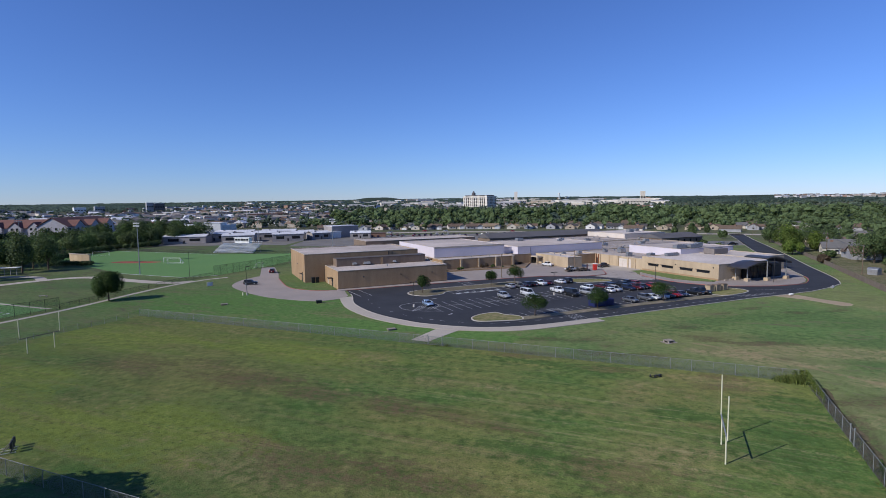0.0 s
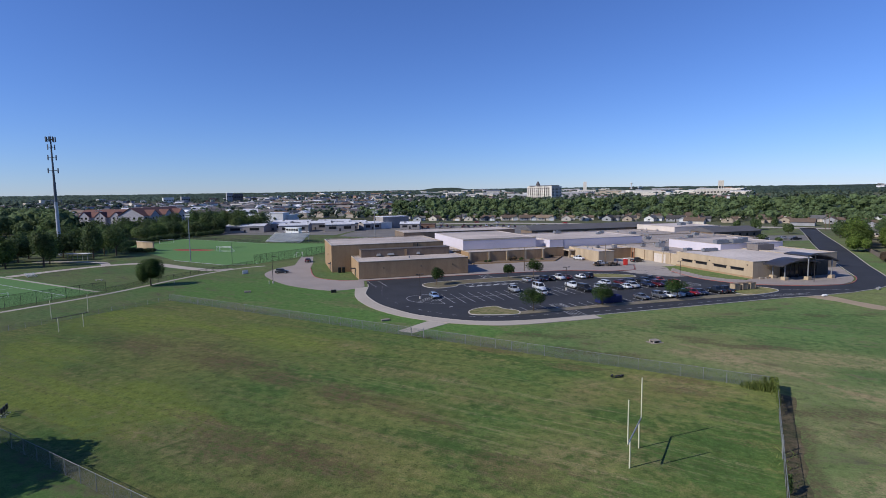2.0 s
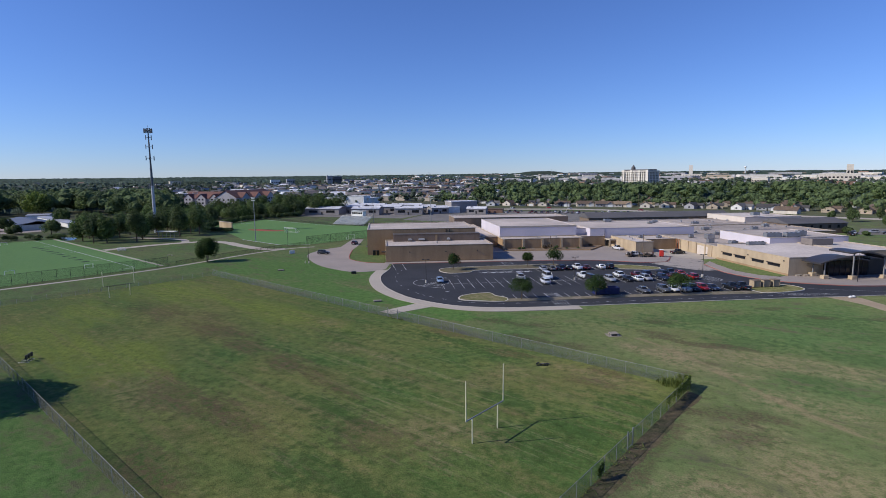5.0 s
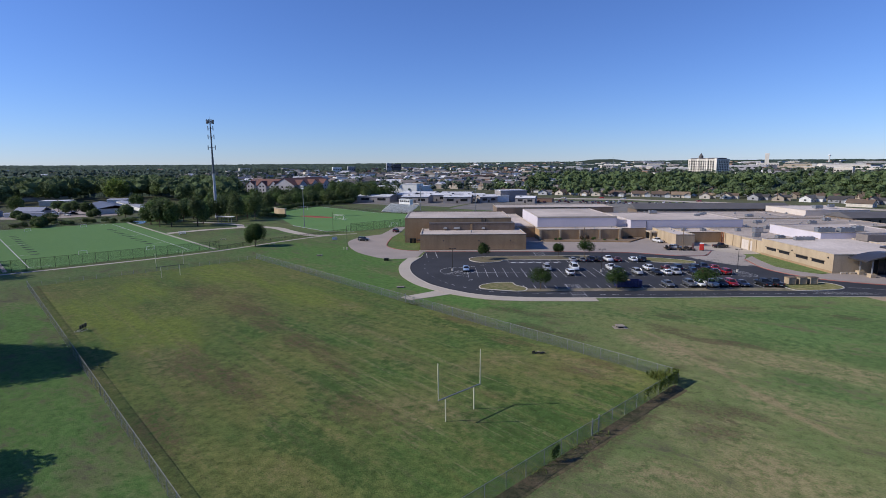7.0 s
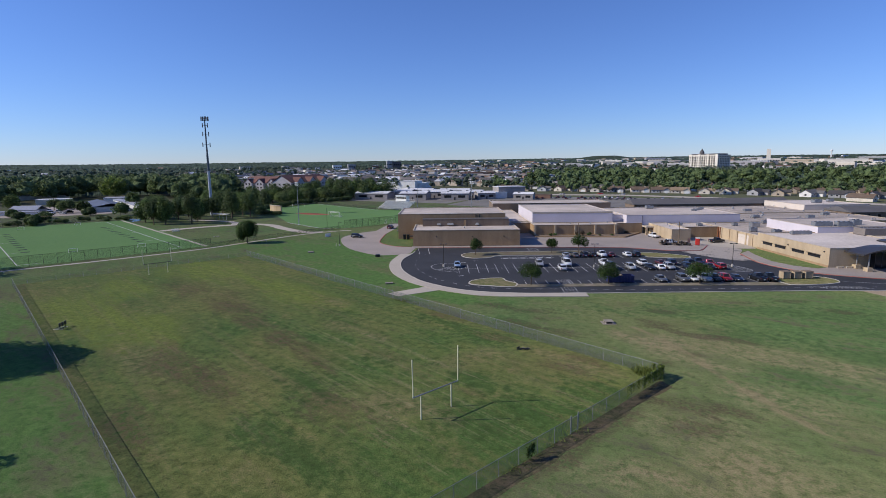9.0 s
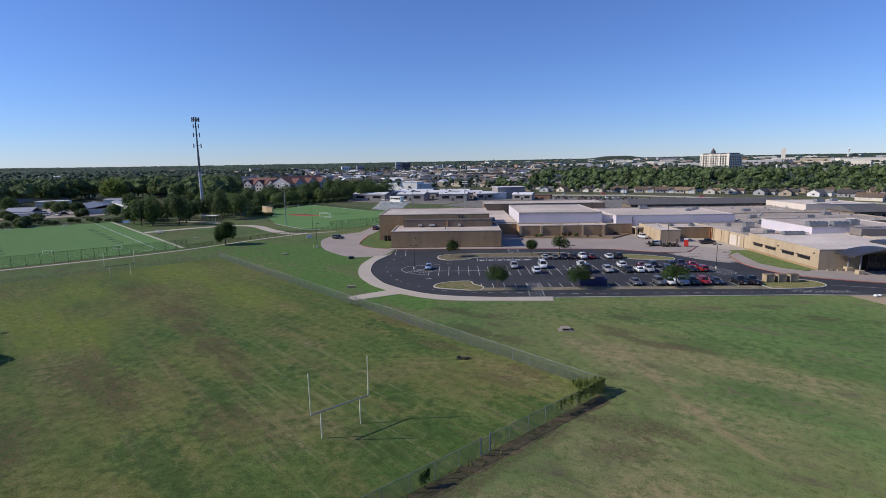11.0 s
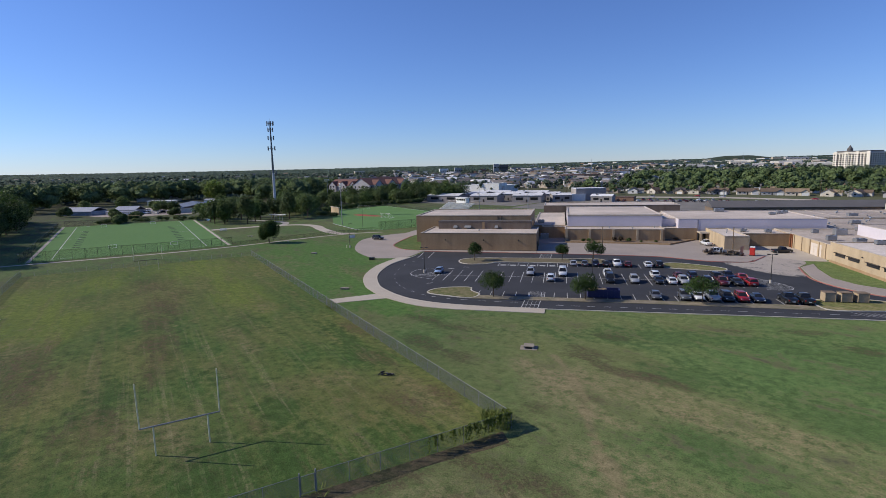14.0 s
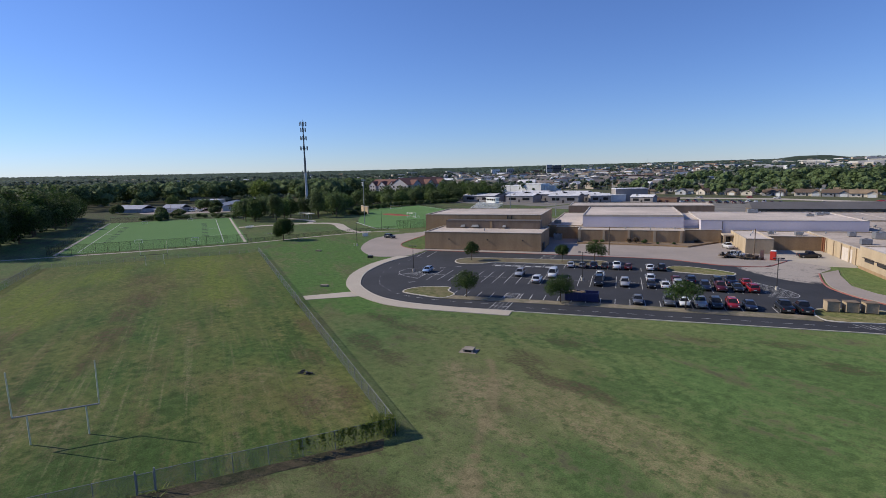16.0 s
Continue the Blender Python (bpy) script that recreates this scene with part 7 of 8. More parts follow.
def build_house(wall, roof, storeys):
    h = 2.8 * storeys
    word = "two-storey" if storeys == 2 else "single-storey"
    t = thing("house", f"{word} {wall.replace('_', ' ')} house with a {roof} shingle gable roof", "house", EARTH, "houses of the neighbourhood")
    bm = boxes((-8, 8, -4.5, 4.5, -0.1, h))
    add_loft(bm, [[(x, -4.5, h - 0.02), (x, 4.5, h - 0.02), (x, 0, h + 2.5)] for x in (-8.0, 8.0)])
    add_box(bm, 2.5, 8.5, -8.5, -4.6, -0.1, 2.8)
    add_loft(bm, [[(2.5, y, 2.78), (8.5, y, 2.78), (5.5, y, 4.6)] for y in (-8.5, -4.6)])
    part("wall", bm, M["house_" + wall], t)
    bm = bmesh.new()
    gable(bm, -8, 8, -4.5, 4.5, h + 0.05, h + 2.85, "x")
    part("roof", bm, M["shingle_" + roof], t)
    bm = bmesh.new()
    gable(bm, 2.5, 8.5, -8.5, -3.0, 2.85, 4.95, "y")
    part("roof", bm, M["shingle_" + roof], t)
    part("chimney", boxes((-4.2, -3.0, 0.6, 1.5, h, h + 3.6)), M["house_brick_red"], t)
    part("garage_door", boxes((3.3, 7.7, -8.58, -8.5, 0, 2.2)), M["white"], t)
    part("door", boxes((-0.5, 0.5, -4.57, -4.5, 0, 2.1)), M["dark_metal"], t)
    for x in (-6.5, -3.2):
        for s in range(storeys):
            w = part("window", boxes((x, x + 1.7, -4.58, -4.5, 1.0 + 2.8 * s, 2.2 + 2.8 * s)), M["white"], t)
            part("pane", boxes((x + 0.1, x + 1.6, -4.61, -4.58, 1.1 + 2.8 * s, 2.1 + 2.8 * s)), M["glass"], w)
    for y in (-1.0,):
        part("window", boxes((-8.08, -8.0, y, y + 1.5, 1.0, 2.2)), M["glass"], t)
    return t


def house(x, y, turn, wall, roof, storeys=1):
    key = (wall, roof, storeys)
    m = pose(x, y, 0, 0, 0, turn)
    if key not in HOUSES:
        HOUSES[key] = build_house(*key)
        HOUSES[key].matrix_basis = m
        return HOUSES[key]
    return copy_thing(HOUSES[key], m)


GARDEN_KINDS = [("tan", "grey", 1), ("tan", "brown", 1), ("grey", "brown", 1), ("cream", "grey", 1)]
hr = random.Random(33)
KINDS = [("cream", "brown", 1), ("tan", "brown", 1), ("brick_red", "brown", 1), ("white", "grey", 1), ("cream", "tan", 1), ("tan", "dark", 1), ("grey", "dark", 1), ("tan", "brown", 1), ("white", "grey", 1), ("grey", "brown", 1)]
SITES = []


def street_y(x):
    return 562 - 0.05 * max(0.0, x + 90) - 0.0012 * max(0.0, x) ** 2


for i in range(19):
    x = -130 + 19.5 * i
    SITES.append((x + hr.uniform(-2, 2), street_y(x) + hr.uniform(-3, 3), hr.choice([90, 90, 78, 0, -80, 100, 12]) - 0.12 * max(0, x)))
for i in range(15):
    x = -110 + 27 * i
    SITES.append((x + hr.uniform(-4, 4), street_y(x) + 42 + hr.uniform(-6, 6), hr.choice([0, 180, 90])))
for i in range(14):
    x = -100 + 34 * i
    SITES.append((x + hr.uniform(-6, 6), street_y(x) + 100 + hr.uniform(-10, 10), hr.choice([0, 180, 90])))
for a, b in (((186, 262), 8), ((206, 300), 8), ((222, 338), 8), ((206, 196), 8), ((212, 214), 8), ((226, 262), 8), ((240, 310), 8), ((258, 352), 8), ((240, 200), 8), ((268, 290), 8), ((180, 236), 8), ((198, 282), 8), ((166, 196), 14)):
    SITES.append((a[0] + b, a[1], hr.choice([-25, 65, 155])))
for i in range(9):
    SITES.append((238 + 34 * (i % 5) + hr.uniform(-4, 4), 444 + 44 * (i // 5) - 0.41 * 34 * (i % 5) + hr.uniform(-4, 4), hr.choice([60, 70, 150])))
for i, (x, y, a) in enumerate(SITES):
    kinds = GARDEN_KINDS if x > 150 and y < 500 else KINDS
    house(x, y, a + hr.uniform(-4, 4), *kinds[hr.randrange(len(kinds))])
house(166, 474, 150, "cream", "brown", 1)
house(-46, 598, 10, "white", "grey", 1)


def shed(name, x, y, w, d, h, turn, wall, roof, label, group="", cat="building", pitched=0.0, bays=0):
    t = thing(name, label, cat, pose(x, y, 0, 0, 0, turn), group)
    part("wall", boxes((-w / 2, w / 2, -d / 2, d / 2, -0.1, h)), M[wall], t)
    if pitched:
        bm = bmesh.new()
        gable(bm, -w / 2, w / 2, -d / 2, d / 2, h, h + pitched, "x", 0.4)
        part("roof", bm, M[roof], t)
    else:
        part("roof", boxes((-w / 2 - 0.25, w / 2 + 0.25, -d / 2 - 0.25, d / 2 + 0.25, h, h + 0.4)), M[roof], t)
    for i in range(bays):
        x0 = -w / 2 + w * (i + 0.25) / bays
        part("window", boxes((x0, x0 + w / bays * 0.5, -d / 2 - 0.06, -d / 2, h * 0.35, h * 0.72)), M["glass"], t)
    return t


# portable classrooms between the stadium and the street
M["portable_wall"] = surface("grey_brown_siding", (0.3, 0.275, 0.265), (0.25, 0.23, 0.22), 0.8, big=0.2, fine=2.5)
M["portable_roof"] = surface("weathered_white_roof", (0.66, 0.66, 0.68), (0.42, 0.42, 0.44), 0.7, big=0.12, fine=0.8, vary=0.2)
for x, y, w, d, h, a in ((-159, 404, 23, 20, 4.4, 14), (-124, 411, 23, 20, 4.6, 17), (-104, 426, 15, 14, 4.2, 35), (-196, 398, 30, 18, 4.2, 10), (-185, 424, 26, 22, 4.8, 12), (-152, 432, 24, 24, 4.6, 15), (-212, 428, 26, 20, 4.2, 12), (-120, 438, 18, 16, 4.4, 18), (-180, 450, 30, 20, 4.6, 12), (-146, 460, 28, 18, 4.4, 12), (-70, 428, 16, 10, 3.6, 5)):
    h += 1.0
    t = shed("portable_classroom", x, y, w, d, h, a, "portable_wall", "portable_roof", "grey-brown portable classroom with a weathered white roof", "portable classrooms", pitched=1.5, bays=2)
    part("door", boxes((-0.6, 0.6, -d / 2 - 0.08, -d / 2, 0.3, 2.4)), M["dark_metal"], t)
    part("roof_vent", boxes((-w * 0.3, -w * 0.3 + 1.4, -d * 0.28, -d * 0.28 + 1.4, h + 0.4, h + 1.5)), M["grey_metal"], t)
shed("brick_annex", -90, 448, 24, 16, 9.4, 38, "portable_wall", "portable_roof", "grey-brown two-storey annex with a pale roof", bays=0)
shed("low_annex", -96, 436, 14, 9, 5.0, 38, "white", "white", "low pale annex beside the taller block", bays=0)
shed("warehouse", -262, 566, 60, 34, 7.5, 5, "white", "white", "white warehouse with a stepped roof", "warehouses")
shed("warehouse", -245, 552, 22, 20, 10.0, 5, "white", "white", "white warehouse tower block", "warehouses")
shed("red_canopy", -60, 446, 16, 8, 3.0, 5, "house_brick_red", "shingle_brown", "low red shelter beside the classrooms")
for x, y, w, d, h, a, c, p in ((-359, 178, 24, 15, 3.0, 30, "house_blue_grey", 2.6), (-335, 199, 16, 12, 3.2, 34, "house_grey", 2.4), (-330, 192, 22, 4, 2.4, 36, "white", 0.5), (-328, 244, 62, 22, 3.4, -25, "house_cream", 2.2), (-334, 268, 96, 8, 3.2, -25, "white", 0.6), (-504, 298, 40, 16, 4.0, 48, "white", 1.0), (-420, 262, 22, 12, 4, 40, "house_cream", 0), (-398, 300, 16, 10, 3.4, 30, "white", 1.0)):
    shed("storage_shed", x, y, w, d, h, a, c, "slate_roof" if w == 62 else "metal_roof" if p else "white", "low metal storage building with a pale grey roof", "storage buildings by the wood", pitched=p, bays=0)
sheet("gravel_yard", smooth_line([(-374, 196), (-345, 176), (-318, 178), (-296, 204), (-288, 226), (-318, 236), (-372, 256), (-392, 252)], 4, True), M["pavers"], "bare pale yard between the storage buildings", EARTH, 0.02, "ground")

for kind, colour, x, y, a in (("van", "white", -322, 205, 30), ("pickup", "white", -330, 214, 120), ("van", "white", -341, 214, 40), ("suv", "silver", -312, 207, 10), ("pickup", "black", -318, 214, 95), ("van", "white", -352, 206, 130), ("sedan", "grey", -304, 216, 150)):
    park(kind, colour, x, y, a, EARTH, 0.025, "vehicle parked in the yard between the storage buildings")
M["water"] = paint("pond_water", (0.03, 0.045, 0.045), 0.12)
sheet("pond", smooth_line([(-240, 200), (-232, 203), (-222, 196), (-224, 191), (-233, 194)], 4, True), M["water"], "small still pond behind the soccer turf", EARTH, 0.02, "water")

# four-storey apartment house with red roofs: a long wing to the west and a gabled wing facing east
apt = thing("apartment_building", "four-storey pale apartment house with red-brown roofs", "apartment building", pose(-301, 386, 0, 0, 0, 3))
M["red_roof"] = surface("red_brown_shingles", (0.17, 0.085, 0.07), (0.13, 0.066, 0.056), 0.9, big=0.2, fine=2)
M["apt_wall"] = surface("pale_stucco", (0.4, 0.385, 0.4), (0.34, 0.33, 0.35), 0.85, big=0.1, fine=1.5)


def gable_bay(name, m, w, out, eave, top, storeys):
    """A bay that stands out under its own gable, looking along local -y."""
    bm = boxes((0, w, -out, 0, -0.1, eave))
    add_loft(bm, [[(0, y, eave - 0.02), (w, y, eave - 0.02), (w / 2, y, top - 0.5)] for y in (-out, 0)])
    b = part(name, bm, M["apt_wall"], apt, m=m)
    bm = bmesh.new()
    gable(bm, 0, w, -out, 6, eave + 0.05, top, "y", 0.4)
    part("bay_roof", bm, M["red_roof"], b)
    for k in range(storeys):
        for x in (0.18 * w, 0.6 * w):
            part("window", boxes((x, x + 1.7, -out - 0.08, -out, 1.4 + 3.3 * k, 3.0 + 3.3 * k)), M["glass"], b)


part("wall", boxes((0, 22, 0, 60, -0.1, 14)), M["apt_wall"], apt)
bm = bmesh.new()
gable(bm, 0, 22, 0, 60, 14, 20.6, "y", 0.7)
part("roof", bm, M["red_roof"], apt)
bm = bmesh.new()
add_loft(bm, [[(0.2, y, 13.98), (21.8, y, 13.98), (11, y, 20.0)] for y in (0.0, 1.0)])
part("gable_wall", bm, M["apt_wall"], apt)
for k in range(4):
    for x in (3, 8, 13, 18):
        part("window", boxes((x, x + 1.7, -0.08, 0, 1.4 + 3.3 * k, 3.0 + 3.3 * k)), M["glass"], apt)
    for y in (2.0, 19.5, 38.5, 56.5):
        part("window", boxes((22, 22.08, y, y + 1.8, 1.4 + 3.3 * k, 3.0 + 3.3 * k)), M["glass"], apt)
for y in (6, 25, 44):
    gable_bay("gable_bay", pose(22, y, 0, 0, 0, 90), 11, 2.2, 14.2, 18.8, 4)
part("wing_wall", boxes((-42, -0.05, 10, 28, -0.1, 13)), M["apt_wall"], apt)
bm = bmesh.new()
gable(bm, -42, 6, 10, 28, 13, 19.2, "x", 0.7)
part("wing_roof", bm, M["red_roof"], apt)
for x in (-40, -26, -12):
    gable_bay("gable_bay", pose(x, 10, 0), 9, 2.2, 13.2, 17.4, 4)

# tall hotel on the horizon
hot = thing("hotel", "tall pale hotel with a shaded end and a roof turret", "hotel", pose(103, 1402, ground_z(103, 1402), 0, 0, -38) @ Matrix.Diagonal((1.07, 1, 1, 1)))
M["hotel_wall"] = surface("hotel_stone", (0.7, 0.65, 0.57), (0.62, 0.57, 0.5), 0.85, big=0.05, fine=0.6)
part("wall", boxes((-72, 0, 0, 45, 0, 38)), M["hotel_wall"], hot)
for k in (0, 3, 6, 9):
    part("gable_bay", boxes((-70 + 7.2 * k, -63.5 + 7.2 * k, -1.6, -0.02, 0, 41.5)), M["hotel_wall"], hot)
part("cornice", boxes((-73, 1, -1, 46, 38, 40)), M["hotel_wall"], hot)
part("mansard", boxes((-69, -4, 4, 41, 40, 43)), M["roof_grey"], hot)
part("turret", tubes(((-48, 12, 43), (-48, 12, 48), 5.0), ((-48, 12, 48), (-48, 12, 55), 4.4, 0.3), sides=12), M["roof_grey"], hot)
for s in range(9):
    for k in range(11):
        part("window", boxes((-69 + 6 * k, -66.6 + 6 * k, -1.9, 0, 2.8 + 3.9 * s, 5.0 + 3.9 * s)), M["glass"], hot)
    for k in range(7):
        part("window", boxes((0, 0.3, 2 + 6 * k, 5 + 6 * k, 3 + 3.9 * s, 5.4 + 3.9 * s)), M["glass"], hot)

# ---- distant town: separate blocks, then woods ----
far = random.Random(77)
TOWN_MATS = ["house_cream", "house_tan", "house_grey", "house_grey", "house_brick_red", "portable_wall", "apt_wall", "house_blue_grey", "white"]


def polar(deg, dist):
    a = radians(deg)
    return 40 - dist * math.sin(a), 10 + dist * math.cos(a)


def town_block(deg, dist, w, d, h, mat, roof, turn, windows=0, label="distant flat-roofed town building among trees"):
    x, y = polar(deg, dist)
    t = thing("town_building", label, "building", pose(x, y, ground_z(x, y), 0, 0, turn + deg), "distant town buildings")
    part("wall", boxes((-w / 2, w / 2, -d / 2, d / 2, -0.1, h)), M[mat], t)
    part("roof", boxes((-w / 2 + 0.4, w / 2 - 0.4, -d / 2 + 0.4, d / 2 - 0.4, h, h + 0.5)), M[roof], t)
    if windows:
        for i in range(windows):
            x0 = -w / 2 + w * (i + 0.2) / windows
            part("window", boxes((x0, x0 + 0.6 * w / windows, -d / 2 - 0.15, -d / 2, h * 0.5, h * 0.66)), M["glass"], t)


for i in range(150):
    deg = far.uniform(12, 47)
    dist = far.uniform(720, 2300)
    town_block(deg, dist, far.uniform(12, 42), far.uniform(12, 26), far.uniform(4.5, 9) * (1 + dist / 4000), far.choice(TOWN_MATS), far.choice(["portable_roof", "roof_tan", "white", "roof_grey", "red_roof"]), far.uniform(-30, 30), far.choice([0, 0, 0, 3]))
for i in range(34):
    deg = far.uniform(-21, 12)
    dist = far.uniform(1500, 3000)
    town_block(deg, dist, far.uniform(30, 120), far.uniform(20, 50), far.uniform(9, 18), far.choice(["apt_wall", "house_cream", "house_tan", "hotel_wall", "house_grey"]), "white", far.uniform(-20, 20), far.choice([0, 6]))
for i in range(16):
    town_block(far.uniform(47, 84), far.uniform(700, 1500), far.uniform(14, 30), far.uniform(12, 20), far.uniform(5, 8), far.choice(TOWN_MATS), far.choice(["white", "roof_grey"]), far.uniform(-30, 30), 0)
M["far_wall"] = island_material("far_house_walls", [(0.55, 0.53, 0.5), (0.32, 0.28, 0.24), (0.62, 0.62, 0.63), (0.28, 0.17, 0.12), (0.42, 0.4, 0.4)])
M["far_roof"] = island_material("far_house_roofs", [(0.11, 0.1, 0.1), (0.2, 0.14, 0.1), (0.62, 0.62, 0.64), (0.15, 0.13, 0.12), (0.24, 0.21, 0.19), (0.09, 0.09, 0.1)])


def far_houses(label, count, d0, d1, r0, r1, size, height, pitched, seed):
    """Roofs of the distant town, too many to count, in one mesh."""
    rf = random.Random(seed)
    bm = bmesh.new()
    for i in range(count):
        deg, dist = rf.uniform(d0, d1), r0 + (r1 - r0) * rf.random() ** 0.8
        x, y = polar(deg, dist)
        m = pose(x, y, ground_z(x, y), 0, 0, rf.uniform(0, 180))
        w, d, h = rf.uniform(*size), rf.uniform(*size) * 0.6, rf.uniform(*height)
        start = len(bm.verts)
        add_box(bm, -w / 2, w / 2, -d / 2, d / 2, -0.1, h)
        split = len(bm.faces)
        if rf.random() < pitched:
            add_loft(bm, [[(e, -d / 2 - 0.5, h), (e, d / 2 + 0.5, h), (e, 0, h + d * 0.28)] for e in (-w / 2 - 0.4, w / 2 + 0.4)])
        else:
            add_box(bm, -w / 2 - 0.3, w / 2 + 0.3, -d / 2 - 0.3, d / 2 + 0.3, h, h + 0.6)
        bm.verts.ensure_lookup_table()
        bm.faces.ensure_lookup_table()
        for v in bm.verts[start:]:
            v.co = m @ v.co
        for f in bm.faces[split:]:
            f.material_index = 1
    single("town_roofs", bm, [M["far_wall"], M["far_roof"]], label, "houses", kind="stuff")


far_houses("roofs of small houses scattered through the distant town", 620, 12, 50, 640, 1700, (12, 26), (4, 8), 0.75, 5)
far_houses("pale roofs of stores and sheds in the distant town", 400, -21, 30, 1250, 3300, (16, 52), (6, 12), 0.0, 6)
far_houses("pale houses on a hillside at the horizon", 190, -46, -31, 2700, 3900, (14, 30), (11, 16), 0.4, 9)
far_houses("roofs of houses among the western trees", 110, 48, 86, 900, 2300, (12, 24), (6, 10), 0.7, 7)
town_block(30.5, 2000, 20, 20, 30, "house_grey", "white", 8, 4, "distant tall office tower")
town_block(29.7, 2000, 30, 20, 27, "roof_grey", "white", 8, 4, "distant dark office tower")
town_block(36, 1900, 30, 24, 19, "white", "white", 8, 4, "distant pale office block")
town_block(34.5, 1950, 26, 24, 20, "house_grey", "white", 8, 4, "distant pale office block")
town_block(-12.5, 1900, 100, 40, 17, "hotel_wall", "white", 5, 14, "distant long pale hospital block")
town_block(-18.2, 1800, 90, 40, 24, "house_cream", "white", 5, 10, "distant long cream hospital block")
town_block(-18.9, 1790, 14, 14, 48, "house_cream", "white", 5, 2, "distant cream tower of the hospital")
town_block(-6.5, 2300, 70, 40, 17, "hotel_wall", "white", 5, 8, "distant white hospital block")
town_block(-6.4, 2600, 15, 15, 50, "hotel_wall", "white", 0, 0, "distant slim white office tower")
town_block(25, 980, 90, 40, 9, "house_cream", "white", 8, 0, "cream store with a white roof")
town_block(21, 1120, 80, 40, 10, "house_brick_red", "house_brick_red", 8, 0, "low red brick store building")
town_block(22.8, 1010, 60, 40, 9, "house_grey", "roof_grey", 8, 0, "grey store with a dark roof")
for deg, dist, h in ((-11.0, 2900, 42),):
    x, y = polar(deg, dist)
    t = thing("water_tower", "white water tower on the horizon", "water tower", pose(x, y, ground_z(x, y)), "water towers on the horizon")
    part("stem", tubes(((0, 0, 0), (0, 0, h - 8), 3, 2.4), sides=10), M["white"], t)
    bm = bmesh.new()
    bmesh.ops.create_icosphere(bm, subdivisions=2, radius=6, matrix=Matrix.Translation((0, 0, h - 5)) @ Matrix.Diagonal((1, 1, 0.7, 1)))
    part("tank", bm, M["white"], t, smooth=True)
for deg, dist, h in ((20, 1300, 42), (13, 1500, 36), (17, 1100, 30), (7, 1900, 46)):
    x, y = polar(deg, dist)
    t = thing("radio_mast", "slim steel radio mast", "mast", pose(x, y, ground_z(x, y)), "radio masts on the horizon")
    part("pole", tubes(((0, 0, 0), (0, 0, h), 0.5, 0.2), sides=6), M["steel"], t)


# hills on the horizon, one sheet each
def hill(deg, dist, length, depth, h, seed):
    x, y = polar(deg, dist)
    rh = np.random.default_rng(seed)
    bm = bmesh.new()
    nx, ny = 48, 10
    ph = rh.uniform(0, 6, 6)
    rows = []
    for j in range(ny + 1):
        g = j / ny
        line = []
        for i in range(nx + 1):
            f = i / nx
            z = h * math.sin(math.pi * f) ** 1.3 * math.sin(math.pi * g) ** 0.8 * (1 + 0.12 * math.sin(9 * f + ph[0]) + 0.06 * math.sin(23 * f + ph[1]))
            line.append(bm.verts.new(((f - 0.5) * length, (g - 0.5) * depth, z - 0.5)))
        rows.append(line)
    for a, b in zip(rows, rows[1:]):
        for i in range(nx):
            bm.faces.new((a[i], a[i + 1], b[i + 1], b[i]))
    single("hill", bm, M["woods_floor"], "low wooded hill on the horizon", "hill", pose(x, y, ground_z(x, y) - 1.0, 0, 0, deg), kind="structure", smooth=True)


M["woods_floor"] = surface("wooded_hillside", (0.022, 0.034, 0.018), (0.036, 0.05, 0.024), 0.95, big=0.02, fine=0.09, vary=0.4, bump=0.6)
hill(8.2, 3600, 620, 500, 24, 1)
hill(-28, 3900, 2600, 700, 14, 3)


def unit_clump(fine):
    """A small closed ball to be pushed into uneven leaf masses."""
    bm = bmesh.new()
    bmesh.ops.create_icosphere(bm, subdivisions=fine, radius=1.0)
    bm.verts.ensure_lookup_table()
    pts = np.array([v.co[:] for v in bm.verts])
    tri = np.array([[v.index for v in f.verts] for f in bm.faces])
    bm.free()
    return pts, tri


CLUMPS = {1: unit_clump(1), 2: unit_clump(2)}


def woods(name, label, count, where, size, clumps, leaves, leaf_size, canopy, leaf, seed, kind="stuff", wide=1.0, fine=1):
    """Many trees too far off to count: uneven leaf masses, fringed with loose sprays, in one mesh."""
    rw = np.random.default_rng(seed)
    verts, sets = [], []
    ball, faces = CLUMPS[fine]
    for i in range(count):
        x, y, k = where(rw)
        h = rw.uniform(*size)
        r = h * rw.uniform(0.36, 0.52) * wide
        c = np.array((x, y, ground_z(x, y) + h * (0.55 if wide < 1.2 else 0.38)))
        for j in range(clumps):
            a = rw.uniform(0, 6.28) + 6.28 * j / clumps
            off = np.array((math.cos(a) * r * 0.5, math.sin(a) * r * 0.5, h * rw.uniform(-0.2, 0.16))) if j else np.array((0, 0, h * 0.14))
            rad = np.array((r, r, h * 0.36)) * rw.uniform(0.4, 0.58)
            verts.append(c + off + ball * rad * (1 + rw.normal(size=(len(ball), 1)) * 0.2))
        if leaves:
            sets.append(leaf_points(rw, c, (r, r, h * 0.46), leaves, 7, leaf_size * (h / 12), 0.6))
    if sets:
        p, nr, s = (np.concatenate([q[i] for q in sets]) for i in range(3))
    me = bpy.data.meshes.new(name)
    n = len(verts)
    tri = (faces[None] + (np.arange(n) * len(ball))[:, None, None]).reshape(-1, 3)
    me.from_pydata(np.concatenate(verts).tolist(), [], tri.tolist())
    me.materials.append(M[canopy])
    me.update()
    ob = tagged(new(name, me), label, "trees", kind=kind)
    if sets:
        sprays = new("leaf_spray", leaf_mesh("leaf_spray", sets, M[leaf], rw))
        sprays.parent = ob
        tagged(sprays, kind=kind)


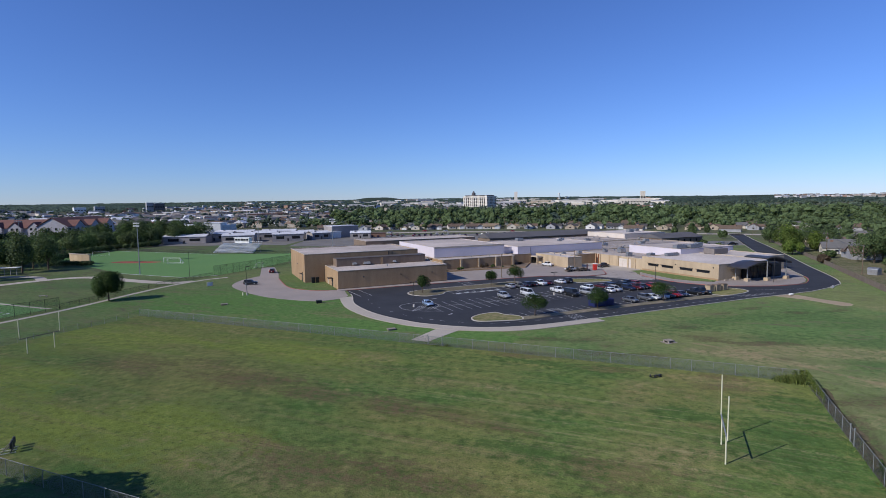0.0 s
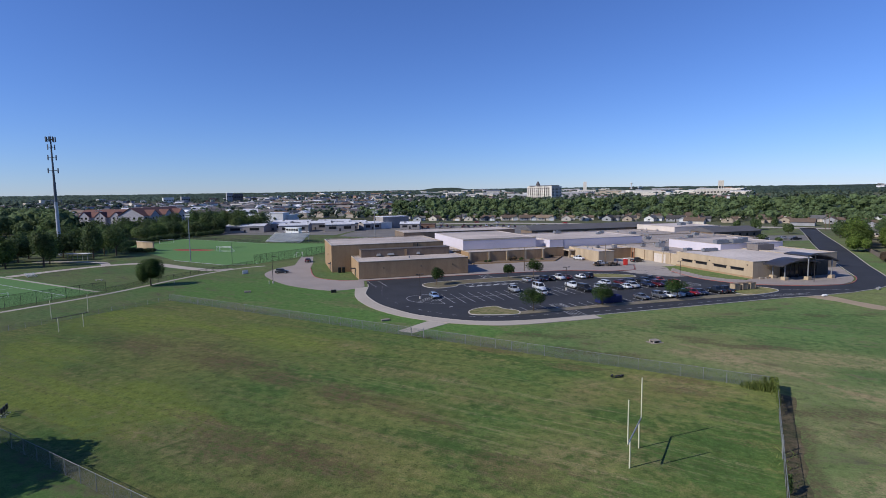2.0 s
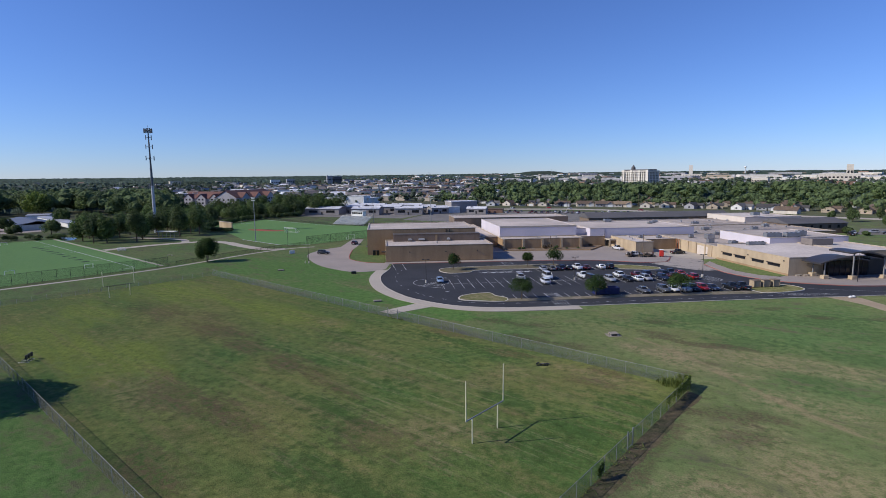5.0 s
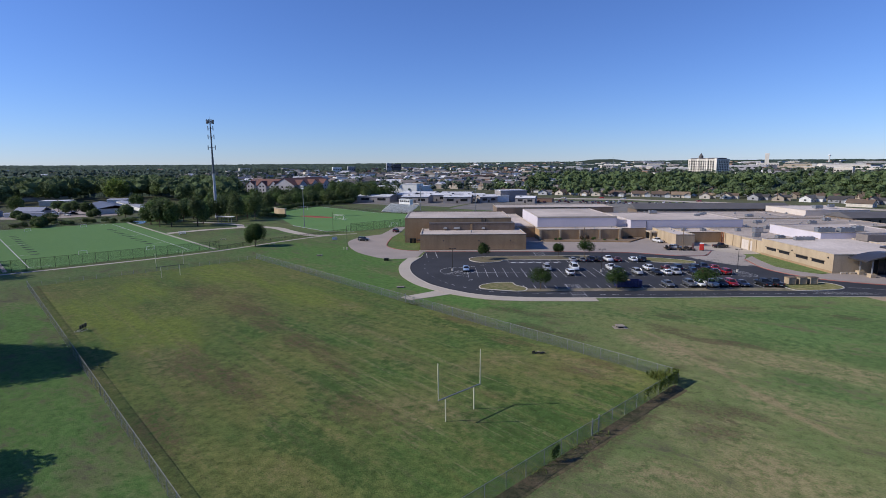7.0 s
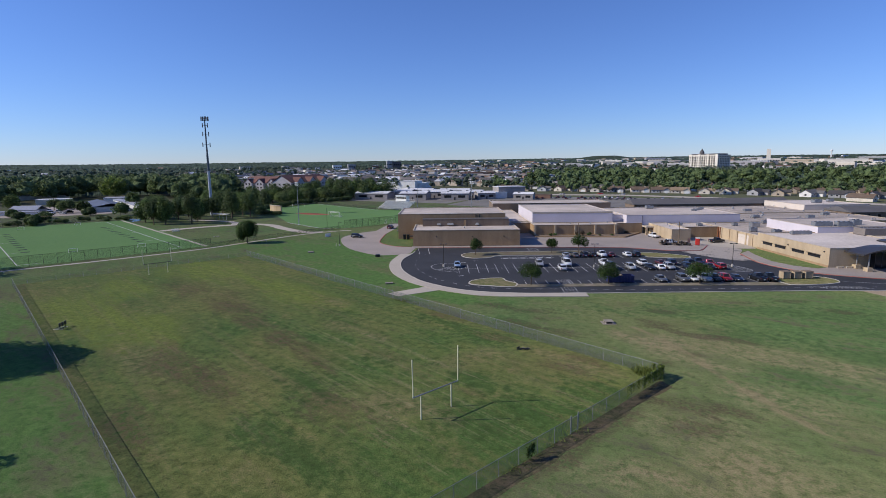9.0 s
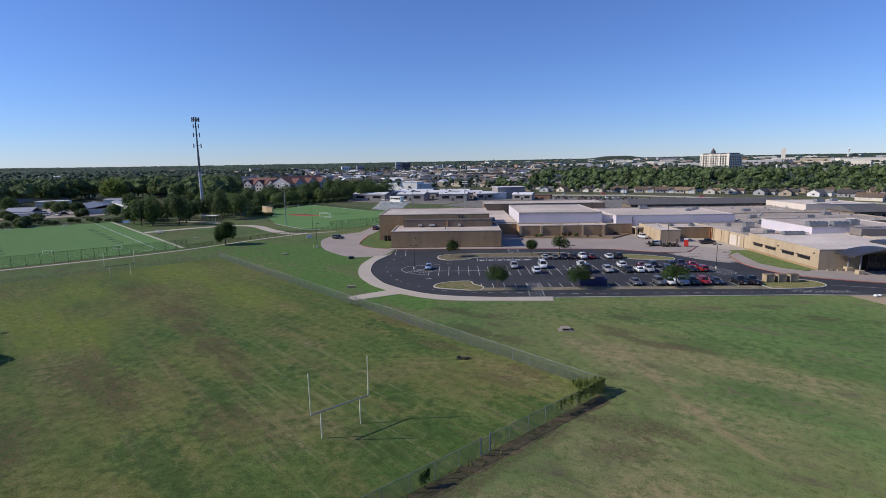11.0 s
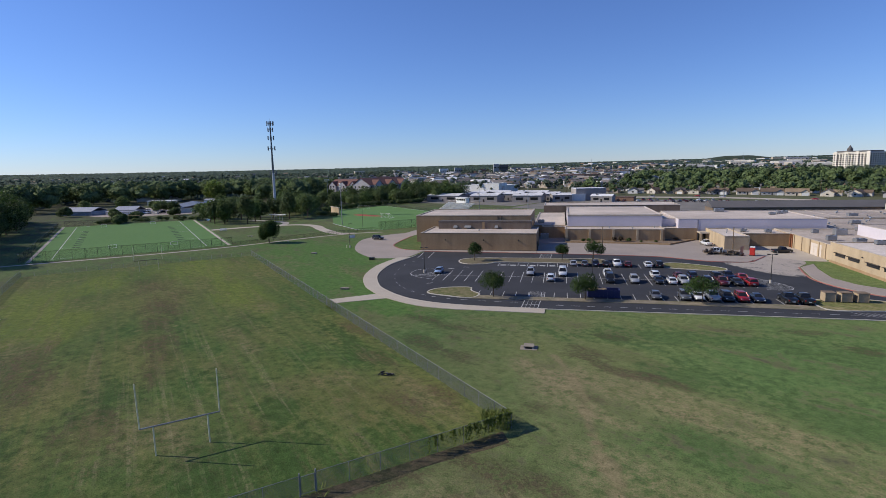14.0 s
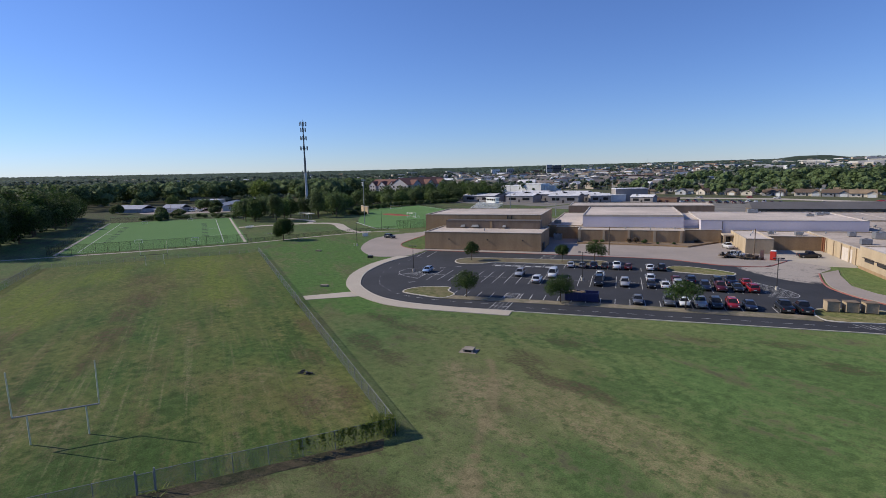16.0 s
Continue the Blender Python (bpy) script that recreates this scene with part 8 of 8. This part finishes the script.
def sector(d0, d1, r0, r1, keep=lambda x, y: True, power=1.0):
    def pick(rw):
        while True:
            deg, dist = rw.uniform(d0, d1), r0 + (r1 - r0) * rw.uniform(0, 1) ** power
            x, y = polar(deg, dist)
            if keep(x, y):
                return x, y, 1.0
    return pick


west_clear = lambda x, y: not (-330 > x > -460 and 195 < y < 330) and not (x > -385 and 150 < y < 290) and not (x > -520 and 120 < y < 250 and x > -400)
yard_clear = lambda x, y: y > street_y(x) - (34 if (x * 7) % 3 < 0.7 else -9) and all((x - a) ** 2 + (y - b) ** 2 > 90 for a, b, _ in SITES)
clear_of_houses = lambda x, y: all((x - a) ** 2 + (y - b) ** 2 > 150 for a, b, _ in SITES)
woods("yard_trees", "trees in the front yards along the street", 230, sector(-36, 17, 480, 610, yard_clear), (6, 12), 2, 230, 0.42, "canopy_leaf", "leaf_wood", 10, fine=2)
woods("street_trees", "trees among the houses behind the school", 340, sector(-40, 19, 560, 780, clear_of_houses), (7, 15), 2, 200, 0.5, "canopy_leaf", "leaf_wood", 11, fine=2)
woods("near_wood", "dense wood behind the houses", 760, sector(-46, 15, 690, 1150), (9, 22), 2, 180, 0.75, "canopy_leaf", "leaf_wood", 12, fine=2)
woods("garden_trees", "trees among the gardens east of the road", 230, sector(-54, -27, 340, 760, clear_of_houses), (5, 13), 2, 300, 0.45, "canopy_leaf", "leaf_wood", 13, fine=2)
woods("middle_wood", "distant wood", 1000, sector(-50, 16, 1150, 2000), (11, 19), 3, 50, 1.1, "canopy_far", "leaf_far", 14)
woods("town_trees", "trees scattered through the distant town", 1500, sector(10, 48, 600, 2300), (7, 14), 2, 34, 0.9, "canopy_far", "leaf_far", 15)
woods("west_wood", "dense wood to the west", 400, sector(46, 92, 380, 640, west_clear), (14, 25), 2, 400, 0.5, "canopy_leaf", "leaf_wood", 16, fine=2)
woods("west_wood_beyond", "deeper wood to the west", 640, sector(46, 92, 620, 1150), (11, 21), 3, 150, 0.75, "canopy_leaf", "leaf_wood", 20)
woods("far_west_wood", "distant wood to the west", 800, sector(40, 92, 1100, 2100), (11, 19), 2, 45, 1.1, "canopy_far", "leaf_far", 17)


def canopy_sheet(name, label, d0, d1, r0, r1, step, cols, h, seed):
    """The unbroken roof of a far wood: a rough sheet whose heights change from tree to tree."""
    rc = np.random.default_rng(seed)
    rows = int((r1 - r0) / step)
    deg, dist = np.linspace(d0, d1, cols), np.linspace(r0, r1, rows)
    broad = np.array([np.interp(np.arange(cols), np.arange(0, cols, 5), rc.uniform(0, 1, len(range(0, cols, 5)))) for _ in range(rows)])
    rough = 0.1 + 0.5 * broad + 0.4 * rc.uniform(0, 1, (rows, cols))
    verts = []
    for j in range(rows):
        for i in range(cols):
            x, y = polar(deg[i], dist[j])
            verts.append((x, y, ground_z(x, y) + (h * rough[j, i] if 0 < j < rows - 1 else -1.0)))
    faces = [(j * cols + i, j * cols + i + 1, (j + 1) * cols + i + 1, (j + 1) * cols + i) for j in range(rows - 1) for i in range(cols - 1)]
    me = bpy.data.meshes.new(name)
    me.from_pydata(verts, [], faces)
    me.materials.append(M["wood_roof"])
    tagged(new(name, me), label, "trees", kind="stuff")


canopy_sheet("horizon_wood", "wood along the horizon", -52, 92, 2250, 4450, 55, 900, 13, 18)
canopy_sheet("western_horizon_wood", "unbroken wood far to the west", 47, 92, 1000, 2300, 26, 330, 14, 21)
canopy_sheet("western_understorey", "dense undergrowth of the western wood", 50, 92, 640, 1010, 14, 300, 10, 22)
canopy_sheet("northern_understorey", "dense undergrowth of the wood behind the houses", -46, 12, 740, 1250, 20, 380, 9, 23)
woods("lone_trees", "bright trees in the western wood", 40, sector(46, 88, 400, 900, west_clear), (12, 18), 3, 300, 0.55, "canopy_leaf", "leaf_fresh", 19)
